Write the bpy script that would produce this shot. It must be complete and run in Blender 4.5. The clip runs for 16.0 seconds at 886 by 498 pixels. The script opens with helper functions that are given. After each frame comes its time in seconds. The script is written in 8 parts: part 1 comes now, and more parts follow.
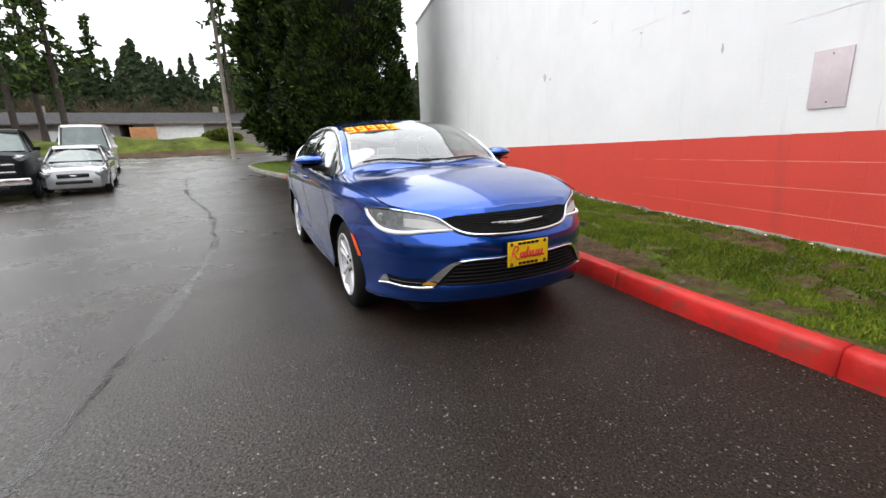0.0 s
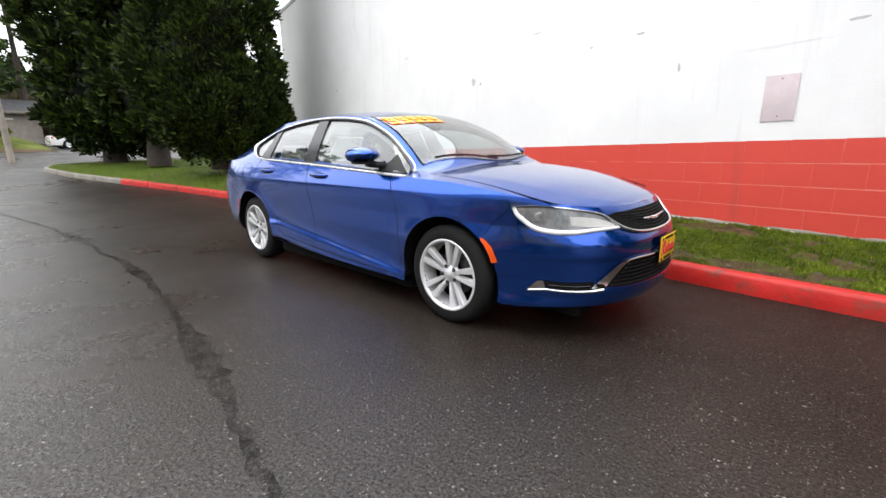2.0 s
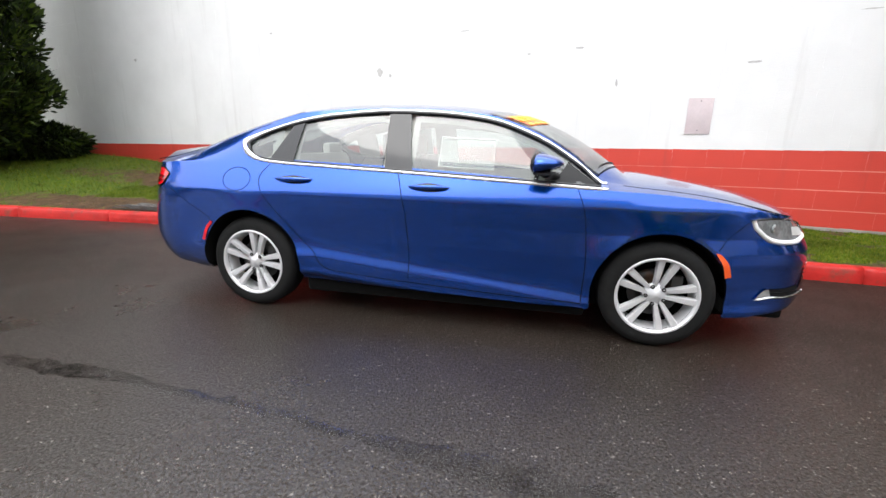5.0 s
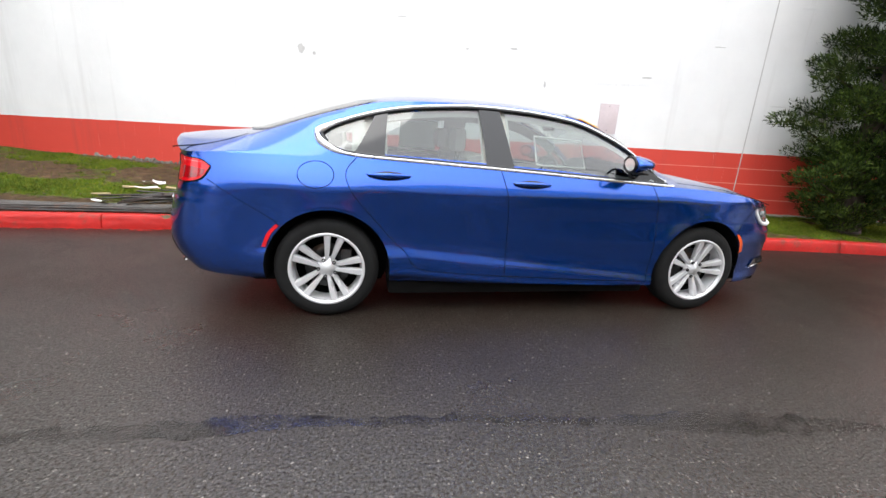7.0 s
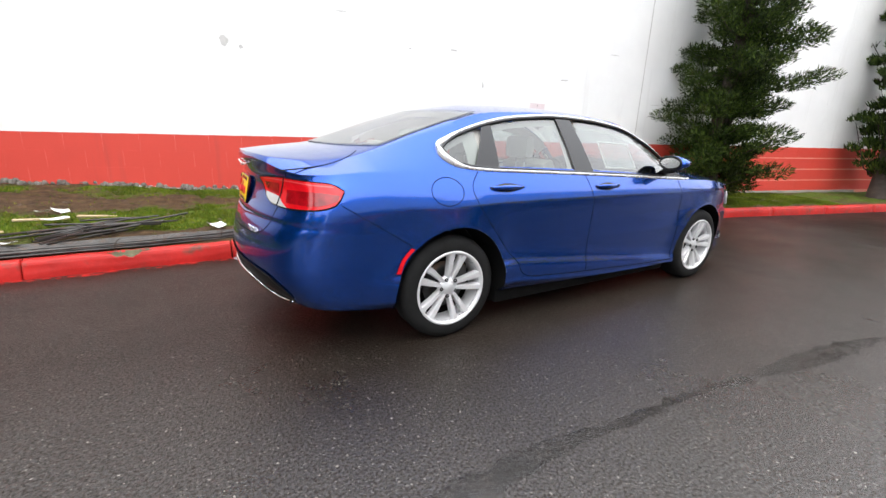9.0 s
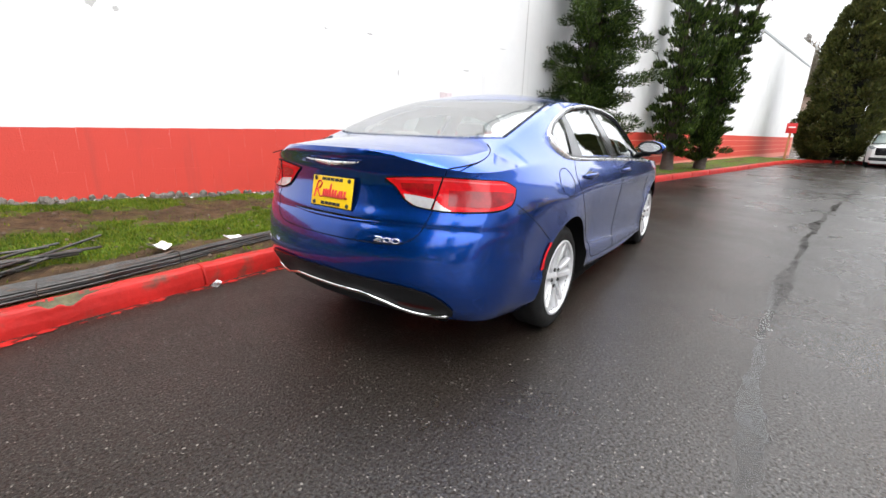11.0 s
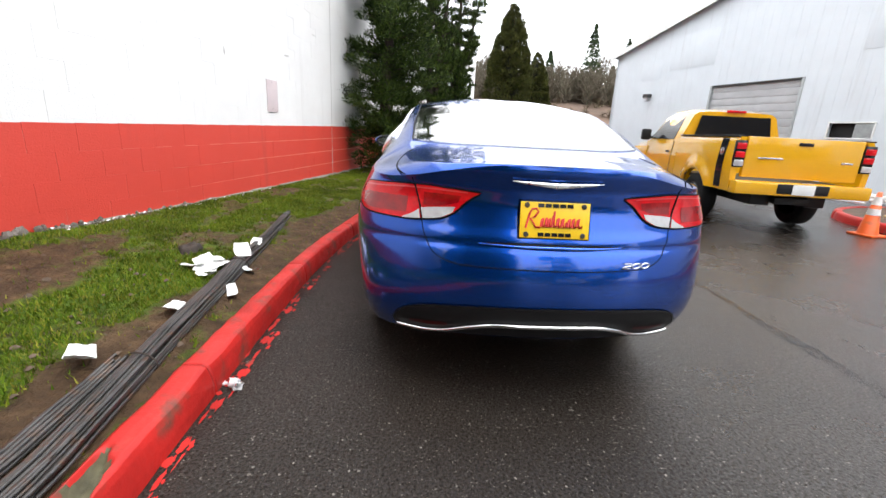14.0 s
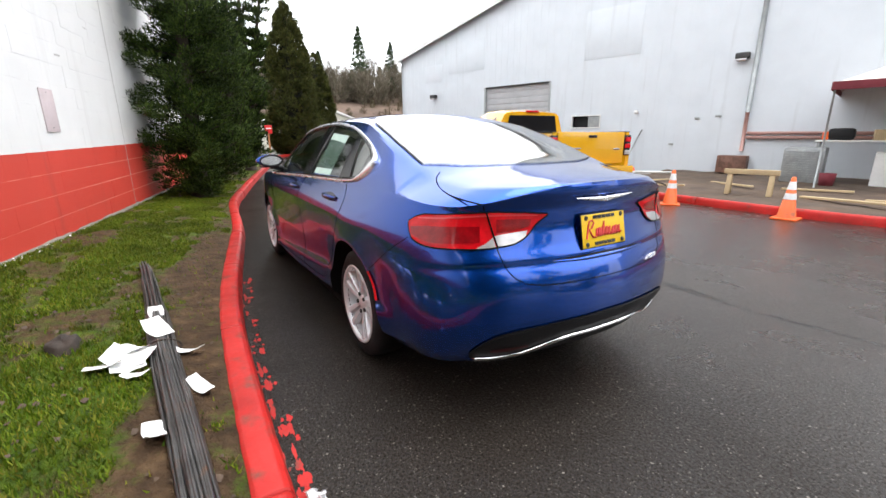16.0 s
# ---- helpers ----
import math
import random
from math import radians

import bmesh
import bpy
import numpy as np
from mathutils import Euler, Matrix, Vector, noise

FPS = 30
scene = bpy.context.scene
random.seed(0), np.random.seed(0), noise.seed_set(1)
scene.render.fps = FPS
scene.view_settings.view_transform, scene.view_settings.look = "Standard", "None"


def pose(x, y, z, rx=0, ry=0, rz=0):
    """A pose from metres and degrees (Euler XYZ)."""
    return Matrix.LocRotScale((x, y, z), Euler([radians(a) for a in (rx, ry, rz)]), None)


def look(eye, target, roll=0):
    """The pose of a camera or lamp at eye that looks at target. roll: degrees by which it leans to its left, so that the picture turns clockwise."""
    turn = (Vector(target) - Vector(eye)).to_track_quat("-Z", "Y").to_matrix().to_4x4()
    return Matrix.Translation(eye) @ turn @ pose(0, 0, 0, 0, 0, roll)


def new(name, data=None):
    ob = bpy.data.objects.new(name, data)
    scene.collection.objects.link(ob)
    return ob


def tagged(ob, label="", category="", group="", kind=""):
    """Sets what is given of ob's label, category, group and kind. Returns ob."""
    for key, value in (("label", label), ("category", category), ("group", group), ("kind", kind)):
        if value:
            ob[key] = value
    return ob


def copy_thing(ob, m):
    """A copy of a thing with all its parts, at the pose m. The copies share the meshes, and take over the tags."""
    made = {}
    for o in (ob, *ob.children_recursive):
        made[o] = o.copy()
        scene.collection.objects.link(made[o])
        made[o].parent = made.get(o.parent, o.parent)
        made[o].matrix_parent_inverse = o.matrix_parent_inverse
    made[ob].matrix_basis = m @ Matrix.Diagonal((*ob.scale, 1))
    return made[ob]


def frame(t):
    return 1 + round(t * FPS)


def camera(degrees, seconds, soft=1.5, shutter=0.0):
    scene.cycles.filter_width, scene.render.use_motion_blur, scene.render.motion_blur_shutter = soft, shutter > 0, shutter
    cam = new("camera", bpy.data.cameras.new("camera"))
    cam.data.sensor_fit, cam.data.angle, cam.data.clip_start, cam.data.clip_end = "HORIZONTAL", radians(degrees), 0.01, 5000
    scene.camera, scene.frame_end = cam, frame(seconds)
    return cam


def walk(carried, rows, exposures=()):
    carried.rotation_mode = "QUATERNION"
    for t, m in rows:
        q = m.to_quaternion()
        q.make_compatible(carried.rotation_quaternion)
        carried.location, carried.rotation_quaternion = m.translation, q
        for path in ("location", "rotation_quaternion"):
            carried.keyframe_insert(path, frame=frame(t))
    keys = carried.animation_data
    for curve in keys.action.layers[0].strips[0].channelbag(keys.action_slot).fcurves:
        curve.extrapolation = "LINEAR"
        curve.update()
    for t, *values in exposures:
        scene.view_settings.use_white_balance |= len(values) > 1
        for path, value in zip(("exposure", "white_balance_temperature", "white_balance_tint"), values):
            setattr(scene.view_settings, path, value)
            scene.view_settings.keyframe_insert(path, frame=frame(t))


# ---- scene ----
cam = camera(92.6, 16.0)
PATH = [
    (0, (4.519, -1.562, 1.183), (2.763, -0.728, 0.712), -2.1),
    (0.5, (4.187, -1.929, 1.16), (2.496, -0.98, 0.671), -2.4),
    (1, (3.858, -2.292, 1.145), (2.31, -1.11, 0.693), -1.8),
    (1.5, (3.499, -2.6, 1.115), (2.04, -1.314, 0.648), -3.4),
    (2, (3.151, -2.864, 1.142), (1.837, -1.429, 0.679), -0.7),
    (2.5, (2.77, -3.103, 1.169), (1.601, -1.543, 0.722), -2.5),
    (3, (2.348, -3.198, 1.178), (1.256, -1.586, 0.721), 0.7),
    (5.5, (0.164, -3.6, 1.215), (0.009, -1.666, 0.73), 1.5),
    (6, (-0.291, -3.664, 1.216), (-0.208, -1.722, 0.748), 2.6),
    (6.5, (-0.73, -3.671, 1.213), (-0.517, -1.746, 0.714), 1.8),
    (7, (-1.152, -3.572, 1.227), (-0.775, -1.68, 0.699), 3.7),
    (7.5, (-1.582, -3.512, 1.235), (-0.994, -1.671, 0.719), 1.8),
    (8, (-1.978, -3.358, 1.239), (-1.325, -1.539, 0.726), 1.0),
    (8.5, (-2.346, -3.163, 1.245), (-1.556, -1.398, 0.735), 2.6),
    (9, (-2.717, -2.972, 1.26), (-1.71, -1.327, 0.735), 2.2),
    (11.5, (-4.055, -1.353, 1.216), (-2.376, -0.413, 0.669), 1.6),
    (12, (-4.18, -0.975, 1.227), (-2.416, -0.206, 0.683), 1.6),
    (12.5, (-4.224, -0.579, 1.243), (-2.387, 0.01, 0.713), 2.6),
    (13, (-4.298, -0.171, 1.255), (-2.396, 0.127, 0.714), 2.5),
    (13.5, (-4.241, 0.214, 1.235), (-2.323, 0.319, 0.679), 2.3),
    (14, (-4.175, 0.59, 1.239), (-2.253, 0.468, 0.7), 3.0),
    (14.5, (-4.111, 0.935, 1.259), (-2.224, 0.563, 0.712), 2.2),
    (15, (-3.942, 1.199, 1.259), (-2.081, 0.69, 0.731), 0.5),
    (15.5, (-3.811, 1.41, 1.262), (-2.005, 0.722, 0.747), 1.1),
    (16, (-3.704, 1.704, 1.325), (-2.056, 0.696, 0.807), -0.2),
]
walk(cam, [(t, look(eye, target, roll)) for t, eye, target, roll in PATH],
     [(0, 0.40), (1, 0.48), (3, 0.60), (7, 0.64), (11.5, 0.74), (13, 0.72), (14.5, 0.65), (16, 0.62)])

# ---- overcast daylight ----
world = bpy.data.worlds.new("overcast_sky")
scene.world = world
world.use_nodes = True
wn, wl = world.node_tree.nodes, world.node_tree.links
sky = wn.new("ShaderNodeTexSky")
sky.sky_type = "NISHITA"
sky.sun_disc = False
sky.sun_elevation, sky.sun_rotation = radians(48), radians(200)
sky.dust_density, sky.air_density, sky.ozone_density = 6.0, 1.0, 1.0
grey = wn.new("ShaderNodeHueSaturation")
grey.inputs["Saturation"].default_value = 0.12
cloud = wn.new("ShaderNodeMix")
cloud.data_type = "RGBA"
cloud.inputs["Factor"].default_value = 0.85
wl.new(sky.outputs["Color"], grey.inputs["Color"])
wl.new(grey.outputs["Color"], cloud.inputs["A"])
# overcast: the zenith three times as bright as the horizon
where, split, height = wn.new("ShaderNodeTexCoord"), wn.new("ShaderNodeSeparateXYZ"), wn.new("ShaderNodeMapRange")
wl.new(where.outputs["Generated"], split.inputs[0])
height.inputs["From Min"].default_value, height.inputs["From Max"].default_value = 0.0, 1.0
height.inputs["To Min"].default_value, height.inputs["To Max"].default_value = 0.58, 1.0
wl.new(split.outputs["Z"], height.inputs["Value"])
tone = wn.new("ShaderNodeVectorMath")
tone.operation, tone.inputs[0].default_value = "SCALE", (19.0, 19.4, 20.2)
wl.new(height.outputs["Result"], tone.inputs["Scale"])
wl.new(tone.outputs["Vector"], cloud.inputs["B"])
wl.new(cloud.outputs["Result"], wn["Background"].inputs["Color"])
wn["Background"].inputs["Strength"].default_value = 0.14

sun_data = bpy.data.lights.new("sun", "SUN")
sun_data.energy, sun_data.angle, sun_data.color = 0.8, radians(35), (1.0, 0.97, 0.93)
sun = new("sun", sun_data)
sun.matrix_world = look((0, 0, 30), (6, 9, 0))
scene.view_settings.exposure = 0.65

# ---- materials ----
def node_material(name):
    m = bpy.data.materials.new(name)
    m.use_nodes = True
    return m, m.node_tree.nodes, m.node_tree.links, m.node_tree.nodes["Principled BSDF"]


def noise_ramp(n, l, scale, stops, detail=6, where=None, kind="noise", rough=0.6):
    """A colour ramp over a noise in world metres."""
    if where is None:
        where = n.new("ShaderNodeNewGeometry").outputs["Position"]
    if kind == "noise":
        tex = n.new("ShaderNodeTexNoise")
        tex.inputs["Scale"].default_value, tex.inputs["Detail"].default_value = scale, detail
        tex.inputs["Roughness"].default_value = rough
        out = tex.outputs["Fac"]
    else:
        tex = n.new("ShaderNodeTexVoronoi")
        tex.inputs["Scale"].default_value = scale
        out = tex.outputs["Color"] if kind == "cells" else tex.outputs["Distance"]
    l.new(where, tex.inputs["Vector"])
    ramp = n.new("ShaderNodeValToRGB")
    ramp.color_ramp.elements[0].position, ramp.color_ramp.elements[0].color = stops[0][0], (*stops[0][1], 1)
    ramp.color_ramp.elements[1].position, ramp.color_ramp.elements[1].color = stops[-1][0], (*stops[-1][1], 1)
    for p, c in stops[1:-1]:
        e = ramp.color_ramp.elements.new(p)
        e.color = (*c, 1)
    l.new(out, ramp.inputs["Fac"])
    return ramp.outputs["Color"]


def mixed(n, l, a, b, fac, blend="MIX"):
    mix = n.new("ShaderNodeMix")
    mix.data_type, mix.blend_type = "RGBA", blend
    for key, value in (("A", a), ("B", b), ("Factor", fac)):
        if isinstance(value, (int, float)):
            mix.inputs[key].default_value = value
        elif isinstance(value, tuple):
            mix.inputs[key].default_value = (*value, 1)
        else:
            l.new(value, mix.inputs[key])
    return mix.outputs["Result"]


def bumped(n, l, shader, height, strength, distance=0.01):
    b = n.new("ShaderNodeBump")
    b.inputs["Strength"].default_value, b.inputs["Distance"].default_value = strength, distance
    l.new(height, b.inputs["Height"])
    l.new(b.outputs["Normal"], shader.inputs["Normal"])


def surface(name, base, rough=0.6, metal=0.0, vary=0.25, grain=40.0, patch=2.5, bump=0.15, coat=0.0, dirt=None, dirt_amount=0.0, specular=0.5):
    """Colour with variation at two scales, worn roughness and fine relief."""
    m, n, l, p = node_material(name)
    dark = tuple(c * (1 - vary) for c in base)
    light = tuple(min(1, c * (1 + vary * 0.7)) for c in base)
    a = noise_ramp(n, l, patch, [(0.3, dark), (0.7, light)])
    b = noise_ramp(n, l, grain, [(0.3, (1 - vary * 0.6,) * 3), (0.7, (1, 1, 1))])
    col = mixed(n, l, a, b, 1.0, "MULTIPLY")
    if dirt:
        spots = noise_ramp(n, l, patch * 2.3, [(0.62 - dirt_amount * 0.4, (0, 0, 0)), (0.78 - dirt_amount * 0.3, (1, 1, 1))], 9)
        col = mixed(n, l, col, dirt, spots)
    l.new(col, p.inputs["Base Color"])
    r = noise_ramp(n, l, patch * 1.7, [(0.3, (max(0.02, rough * 0.8),) * 3), (0.75, (min(1, rough * 1.2),) * 3)])
    l.new(r, p.inputs["Roughness"])
    p.inputs["Metallic"].default_value = metal
    p.inputs["Specular IOR Level"].default_value = specular
    p.inputs["Coat Weight"].default_value, p.inputs["Coat Roughness"].default_value = coat, 0.04
    if bump:
        bumped(n, l, p, noise_ramp(n, l, grain * 1.6, [(0.2, (0, 0, 0)), (0.8, (1, 1, 1))]), bump, 0.004)
    return m


def leafy(name, colours, rough=0.65, through_light=0.15):
    """Foliage that differs from sprig to sprig."""
    m, n, l, p = node_material(name)
    g = n.new("ShaderNodeNewGeometry")
    ramp = n.new("ShaderNodeValToRGB")
    ramp.color_ramp.elements[0].color, ramp.color_ramp.elements[1].color = (*colours[0], 1), (*colours[-1], 1)
    for i, c in enumerate(colours[1:-1]):
        e = ramp.color_ramp.elements.new((i + 1) / (len(colours) - 1))
        e.color = (*c, 1)
    l.new(g.outputs["Random Per Island"], ramp.inputs["Fac"])
    patch = noise_ramp(n, l, 1.9, [(0.3, (0.5, 0.5, 0.46)), (0.7, (1.45, 1.45, 1.25))], 5)
    l.new(mixed(n, l, ramp.outputs["Color"], patch, 1.0, "MULTIPLY"), p.inputs["Base Color"])
    p.inputs["Roughness"].default_value = rough
    p.inputs["Specular IOR Level"].default_value = 0.15
    return m


def asphalt_material():
    m, n, l, p = node_material("wet_asphalt")
    pos = n.new("ShaderNodeNewGeometry").outputs["Position"]
    base = noise_ramp(n, l, 0.35, [(0.3, (0.0100, 0.0080, 0.0066)), (0.7, (0.022, 0.0178, 0.0148))], 5, pos)
    grit = noise_ramp(n, l, 110.0, [(0.35, (0.25, 0.25, 0.25)), (0.65, (1.9, 1.87, 1.83))], 4, pos)
    col = mixed(n, l, base, grit, 1.0, "MULTIPLY")
    # the lane is paler and more polished than the strip beside the kerb
    split, drift, lane = n.new("ShaderNodeSeparateXYZ"), n.new("ShaderNodeTexNoise"), n.new("ShaderNodeMapRange")
    drift.inputs["Scale"].default_value = 0.4
    l.new(pos, split.inputs[0])
    l.new(pos, drift.inputs["Vector"])
    across = n.new("ShaderNodeMath")
    across.operation, across.inputs[1].default_value = "MULTIPLY_ADD", 2.0
    l.new(drift.outputs["Fac"], across.inputs[0])
    l.new(split.outputs["Y"], across.inputs[2])
    lane.inputs["From Min"].default_value, lane.inputs["From Max"].default_value = 0.7, -3.5
    l.new(across.outputs[0], lane.inputs["Value"])
    worn = lane.outputs["Result"]
    col = mixed(n, l, col, mixed(n, l, (0.92, 0.89, 0.86), (1.55, 1.50, 1.46), worn), 1.0, "MULTIPLY")
    wob = n.new("ShaderNodeTexNoise")
    wob.inputs["Scale"].default_value = 120.0
    l.new(pos, wob.inputs["Vector"])
    shift = n.new("ShaderNodeVectorMath")
    shift.operation, shift.inputs[1].default_value = "MULTIPLY_ADD", (0.012, 0.012, 0.012)
    l.new(wob.outputs["Color"], shift.inputs[0])
    l.new(pos, shift.inputs[2])
    for scale, share, tone in ((56.0, 0.80, (0.38, 0.35, 0.31)), (100.0, 0.60, (0.20, 0.183, 0.16)), (170.0, 0.45, (0.065, 0.059, 0.052))):
        tex = n.new("ShaderNodeTexVoronoi")
        tex.inputs["Scale"].default_value = scale
        l.new(shift.outputs[0], tex.inputs["Vector"])
        pick = n.new("ShaderNodeSeparateColor")
        l.new(tex.outputs["Color"], pick.inputs["Color"])
        size = n.new("ShaderNodeMath")
        size.operation, size.inputs[1].default_value = "MULTIPLY", 0.34
        l.new(pick.outputs["Green"], size.inputs[0])
        near = n.new("ShaderNodeMath")
        near.operation = "LESS_THAN"
        l.new(tex.outputs["Distance"], near.inputs[0])
        l.new(size.outputs[0], near.inputs[1])
        few = n.new("ShaderNodeMath")
        few.operation, few.inputs[1].default_value = "GREATER_THAN", share
        l.new(pick.outputs["Red"], few.inputs[0])
        both = n.new("ShaderNodeMath")
        both.operation = "MULTIPLY"
        l.new(near.outputs[0], both.inputs[0])
        l.new(few.outputs[0], both.inputs[1])
        dim = n.new("ShaderNodeMath")
        dim.operation = "MULTIPLY"
        l.new(both.outputs[0], dim.inputs[0])
        l.new(pick.outputs["Blue"], dim.inputs[1])
        col = mixed(n, l, col, tone, dim.outputs[0])
    l.new(col, p.inputs["Base Color"])
    dull = noise_ramp(n, l, 0.55, [(0.34, (0.27, 0.27, 0.27)), (0.66, (0.45, 0.45, 0.45))], 7, pos, rough=0.7)
    slick = noise_ramp(n, l, 0.55, [(0.34, (0.17, 0.17, 0.17)), (0.66, (0.31, 0.31, 0.31))], 7, pos, rough=0.7)
    l.new(mixed(n, l, dull, slick, worn), p.inputs["Roughness"])
    gloss = n.new("ShaderNodeMapRange")
    gloss.inputs["To Min"].default_value, gloss.inputs["To Max"].default_value = 0.085, 0.90
    l.new(worn, gloss.inputs["Value"])
    wet = n.new("ShaderNodeMapRange")
    wet.inputs["From Min"].default_value, wet.inputs["From Max"].default_value = 4.0, -3.0
    wet.inputs["To Min"].default_value, wet.inputs["To Max"].default_value = 0.05, 0.20
    l.new(split.outputs["X"], wet.inputs["Value"])
    l.new(wet.outputs["Result"], gloss.inputs["To Min"])
    far = n.new("ShaderNodeMapRange")
    far.inputs["From Min"].default_value, far.inputs["From Max"].default_value = 0.5, -4.5
    far.inputs["To Min"].default_value, far.inputs["To Max"].default_value = 0.84, 1.45
    l.new(split.outputs["X"], far.inputs["Value"])
    l.new(far.outputs["Result"], gloss.inputs["To Max"])
    stones = noise_ramp(n, l, 75.0, [(0.36, (0.25, 0.25, 0.25)), (0.64, (1.75, 1.75, 1.75))], 4, pos)
    l.new(mixed(n, l, gloss.outputs["Result"], stones, 1.0, "MULTIPLY"), p.inputs["Specular IOR Level"])
    h1 = noise_ramp(n, l, 80.0, [(0.25, (0, 0, 0)), (0.75, (1, 1, 1))], 5, pos)
    bumped(n, l, p, h1, 0.48, 0.005)
    return m


def wall_paint(name, base, stain, stain_amount):
    """Rolled paint on rough block, with grime that runs down in streaks."""
    m, n, l, p = node_material(name)
    pos = n.new("ShaderNodeNewGeometry").outputs["Position"]
    a = noise_ramp(n, l, 1.3, [(0.25, tuple(c * 0.9 for c in base)), (0.75, base)], 6, pos)
    stretch = n.new("ShaderNodeVectorMath")
    stretch.operation, stretch.inputs[1].default_value = "MULTIPLY", (3.2, 3.2, 0.22)
    l.new(pos, stretch.inputs[0])
    runs = noise_ramp(n, l, 1.5, [(0.58, (0, 0, 0)), (0.82, (stain_amount,) * 3)], 8, stretch.outputs[0])
    l.new(mixed(n, l, a, stain, runs), p.inputs["Base Color"])
    p.inputs["Roughness"].default_value = 0.55
    fine = noise_ramp(n, l, 70.0, [(0.3, (0, 0, 0)), (0.7, (1, 1, 1))], 5, pos)
    bumped(n, l, p, fine, 0.35, 0.004)
    return m


def lawn_material():
    """Mud and moss; the turf attribute says where the sward is whole."""
    m, n, l, p = node_material("wet_lawn_soil")
    pos = n.new("ShaderNodeNewGeometry").outputs["Position"]
    soil = noise_ramp(n, l, 9.0, [(0.25, (0.028, 0.016, 0.008)), (0.55, (0.092, 0.054, 0.028)), (0.8, (0.19, 0.120, 0.060))], 9, pos)
    moss = noise_ramp(n, l, 16.0, [(0.3, (0.030, 0.058, 0.003)), (0.55, (0.080, 0.130, 0.008)), (0.75, (0.18, 0.16, 0.022))], 8, pos)
    turf = n.new("ShaderNodeAttribute")
    turf.attribute_name = "turf"
    fray = n.new("ShaderNodeTexNoise")
    fray.inputs["Scale"].default_value, fray.inputs["Detail"].default_value, fray.inputs["Roughness"].default_value = 7.0, 9.0, 0.75
    l.new(pos, fray.inputs["Vector"])
    total = n.new("ShaderNodeMath")
    total.operation, total.inputs[1].default_value = "MULTIPLY_ADD", 1.6
    l.new(fray.outputs["Fac"], total.inputs[0])
    l.new(turf.outputs["Fac"], total.inputs[2])
    edge = n.new("ShaderNodeMapRange")
    edge.inputs["From Min"].default_value, edge.inputs["From Max"].default_value = 0.68, 0.98
    l.new(total.outputs[0], edge.inputs["Value"])
    l.new(mixed(n, l, soil, moss, edge.outputs["Result"]), p.inputs["Base Color"])
    p.inputs["Roughness"].default_value = 0.8
    p.inputs["Specular IOR Level"].default_value = 0.2
    bumped(n, l, p, noise_ramp(n, l, 30.0, [(0.2, (0, 0, 0)), (0.8, (1, 1, 1))], 9, pos), 1.0, 0.04)
    return m


def car_paint(name, base, flake=0.4):
    m, n, l, p = node_material(name)
    pos = n.new("ShaderNodeNewGeometry").outputs["Position"]
    cells = noise_ramp(n, l, 900.0, [(0.0, tuple(c * 0.75 for c in base)), (1.0, tuple(min(1, c * 1.3) for c in base))], 2, pos)
    dirt = noise_ramp(n, l, 3.0, [(0.3, (0.93, 0.93, 0.93)), (0.7, (1, 1, 1))], 6, pos)
    l.new(mixed(n, l, cells, dirt, 1.0, "MULTIPLY"), p.inputs["Base Color"])
    p.inputs["Metallic"].default_value = flake
    p.inputs["Roughness"].default_value = 0.22
    p.inputs["Coat Weight"].default_value, p.inputs["Coat Roughness"].default_value = 1.0, 0.03
    return m


def glass(name, tint=(0.88, 0.95, 0.93), clear=0.82, ior=1.95):
    """Thin pane: part straight through, part mirror, more so at a glance."""
    m, n, l, p = node_material(name)
    n.remove(p)
    t, g, f, mx = n.new("ShaderNodeBsdfTransparent"), n.new("ShaderNodeBsdfGlossy"), n.new("ShaderNodeLayerWeight"), n.new("ShaderNodeMixShader")
    t.inputs["Color"].default_value = (*(c * clear for c in tint), 1)
    g.inputs["Roughness"].default_value = 0.01
    f.inputs["Blend"].default_value = 0.5
    straight = ((ior - 1) / (ior + 1)) ** 2
    steep, share = n.new("ShaderNodeMath"), n.new("ShaderNodeMath")
    steep.operation, steep.inputs[1].default_value = "POWER", 2.6
    share.operation, share.inputs[1].default_value, share.inputs[2].default_value = "MULTIPLY_ADD", 1 - straight, straight
    l.new(f.outputs["Facing"], steep.inputs[0])
    l.new(steep.outputs[0], share.inputs[0])
    l.new(share.outputs[0], mx.inputs[0])
    l.new(t.outputs[0], mx.inputs[1])
    l.new(g.outputs[0], mx.inputs[2])
    l.new(mx.outputs[0], n["Material Output"].inputs["Surface"])
    return m


ASPHALT = asphalt_material()
WHITE_WALL = wall_paint("white_block_paint", (0.80, 0.80, 0.79), (0.42, 0.40, 0.37), 0.35)
RED_WALL = wall_paint("red_block_paint", (0.62, 0.055, 0.035), (0.30, 0.05, 0.04), 0.6)
GREY_STEEL = wall_paint("pale_steel_cladding", (0.62, 0.66, 0.70), (0.40, 0.41, 0.42), 0.5)
KERB_RED = surface("red_kerb_paint", (0.46, 0.021, 0.017), 0.45, vary=0.25, grain=25, patch=3, bump=0.4, dirt=(0.14, 0.05, 0.035), dirt_amount=0.2, specular=0.25)
CONCRETE = surface("bare_concrete", (0.22, 0.20, 0.17), 0.8, vary=0.3, bump=0.4)
LAWN = lawn_material()
GRASS = leafy("grass_blades", [(0.038, 0.074, 0.003), (0.076, 0.128, 0.006), (0.125, 0.168, 0.012), (0.20, 0.175, 0.030)])
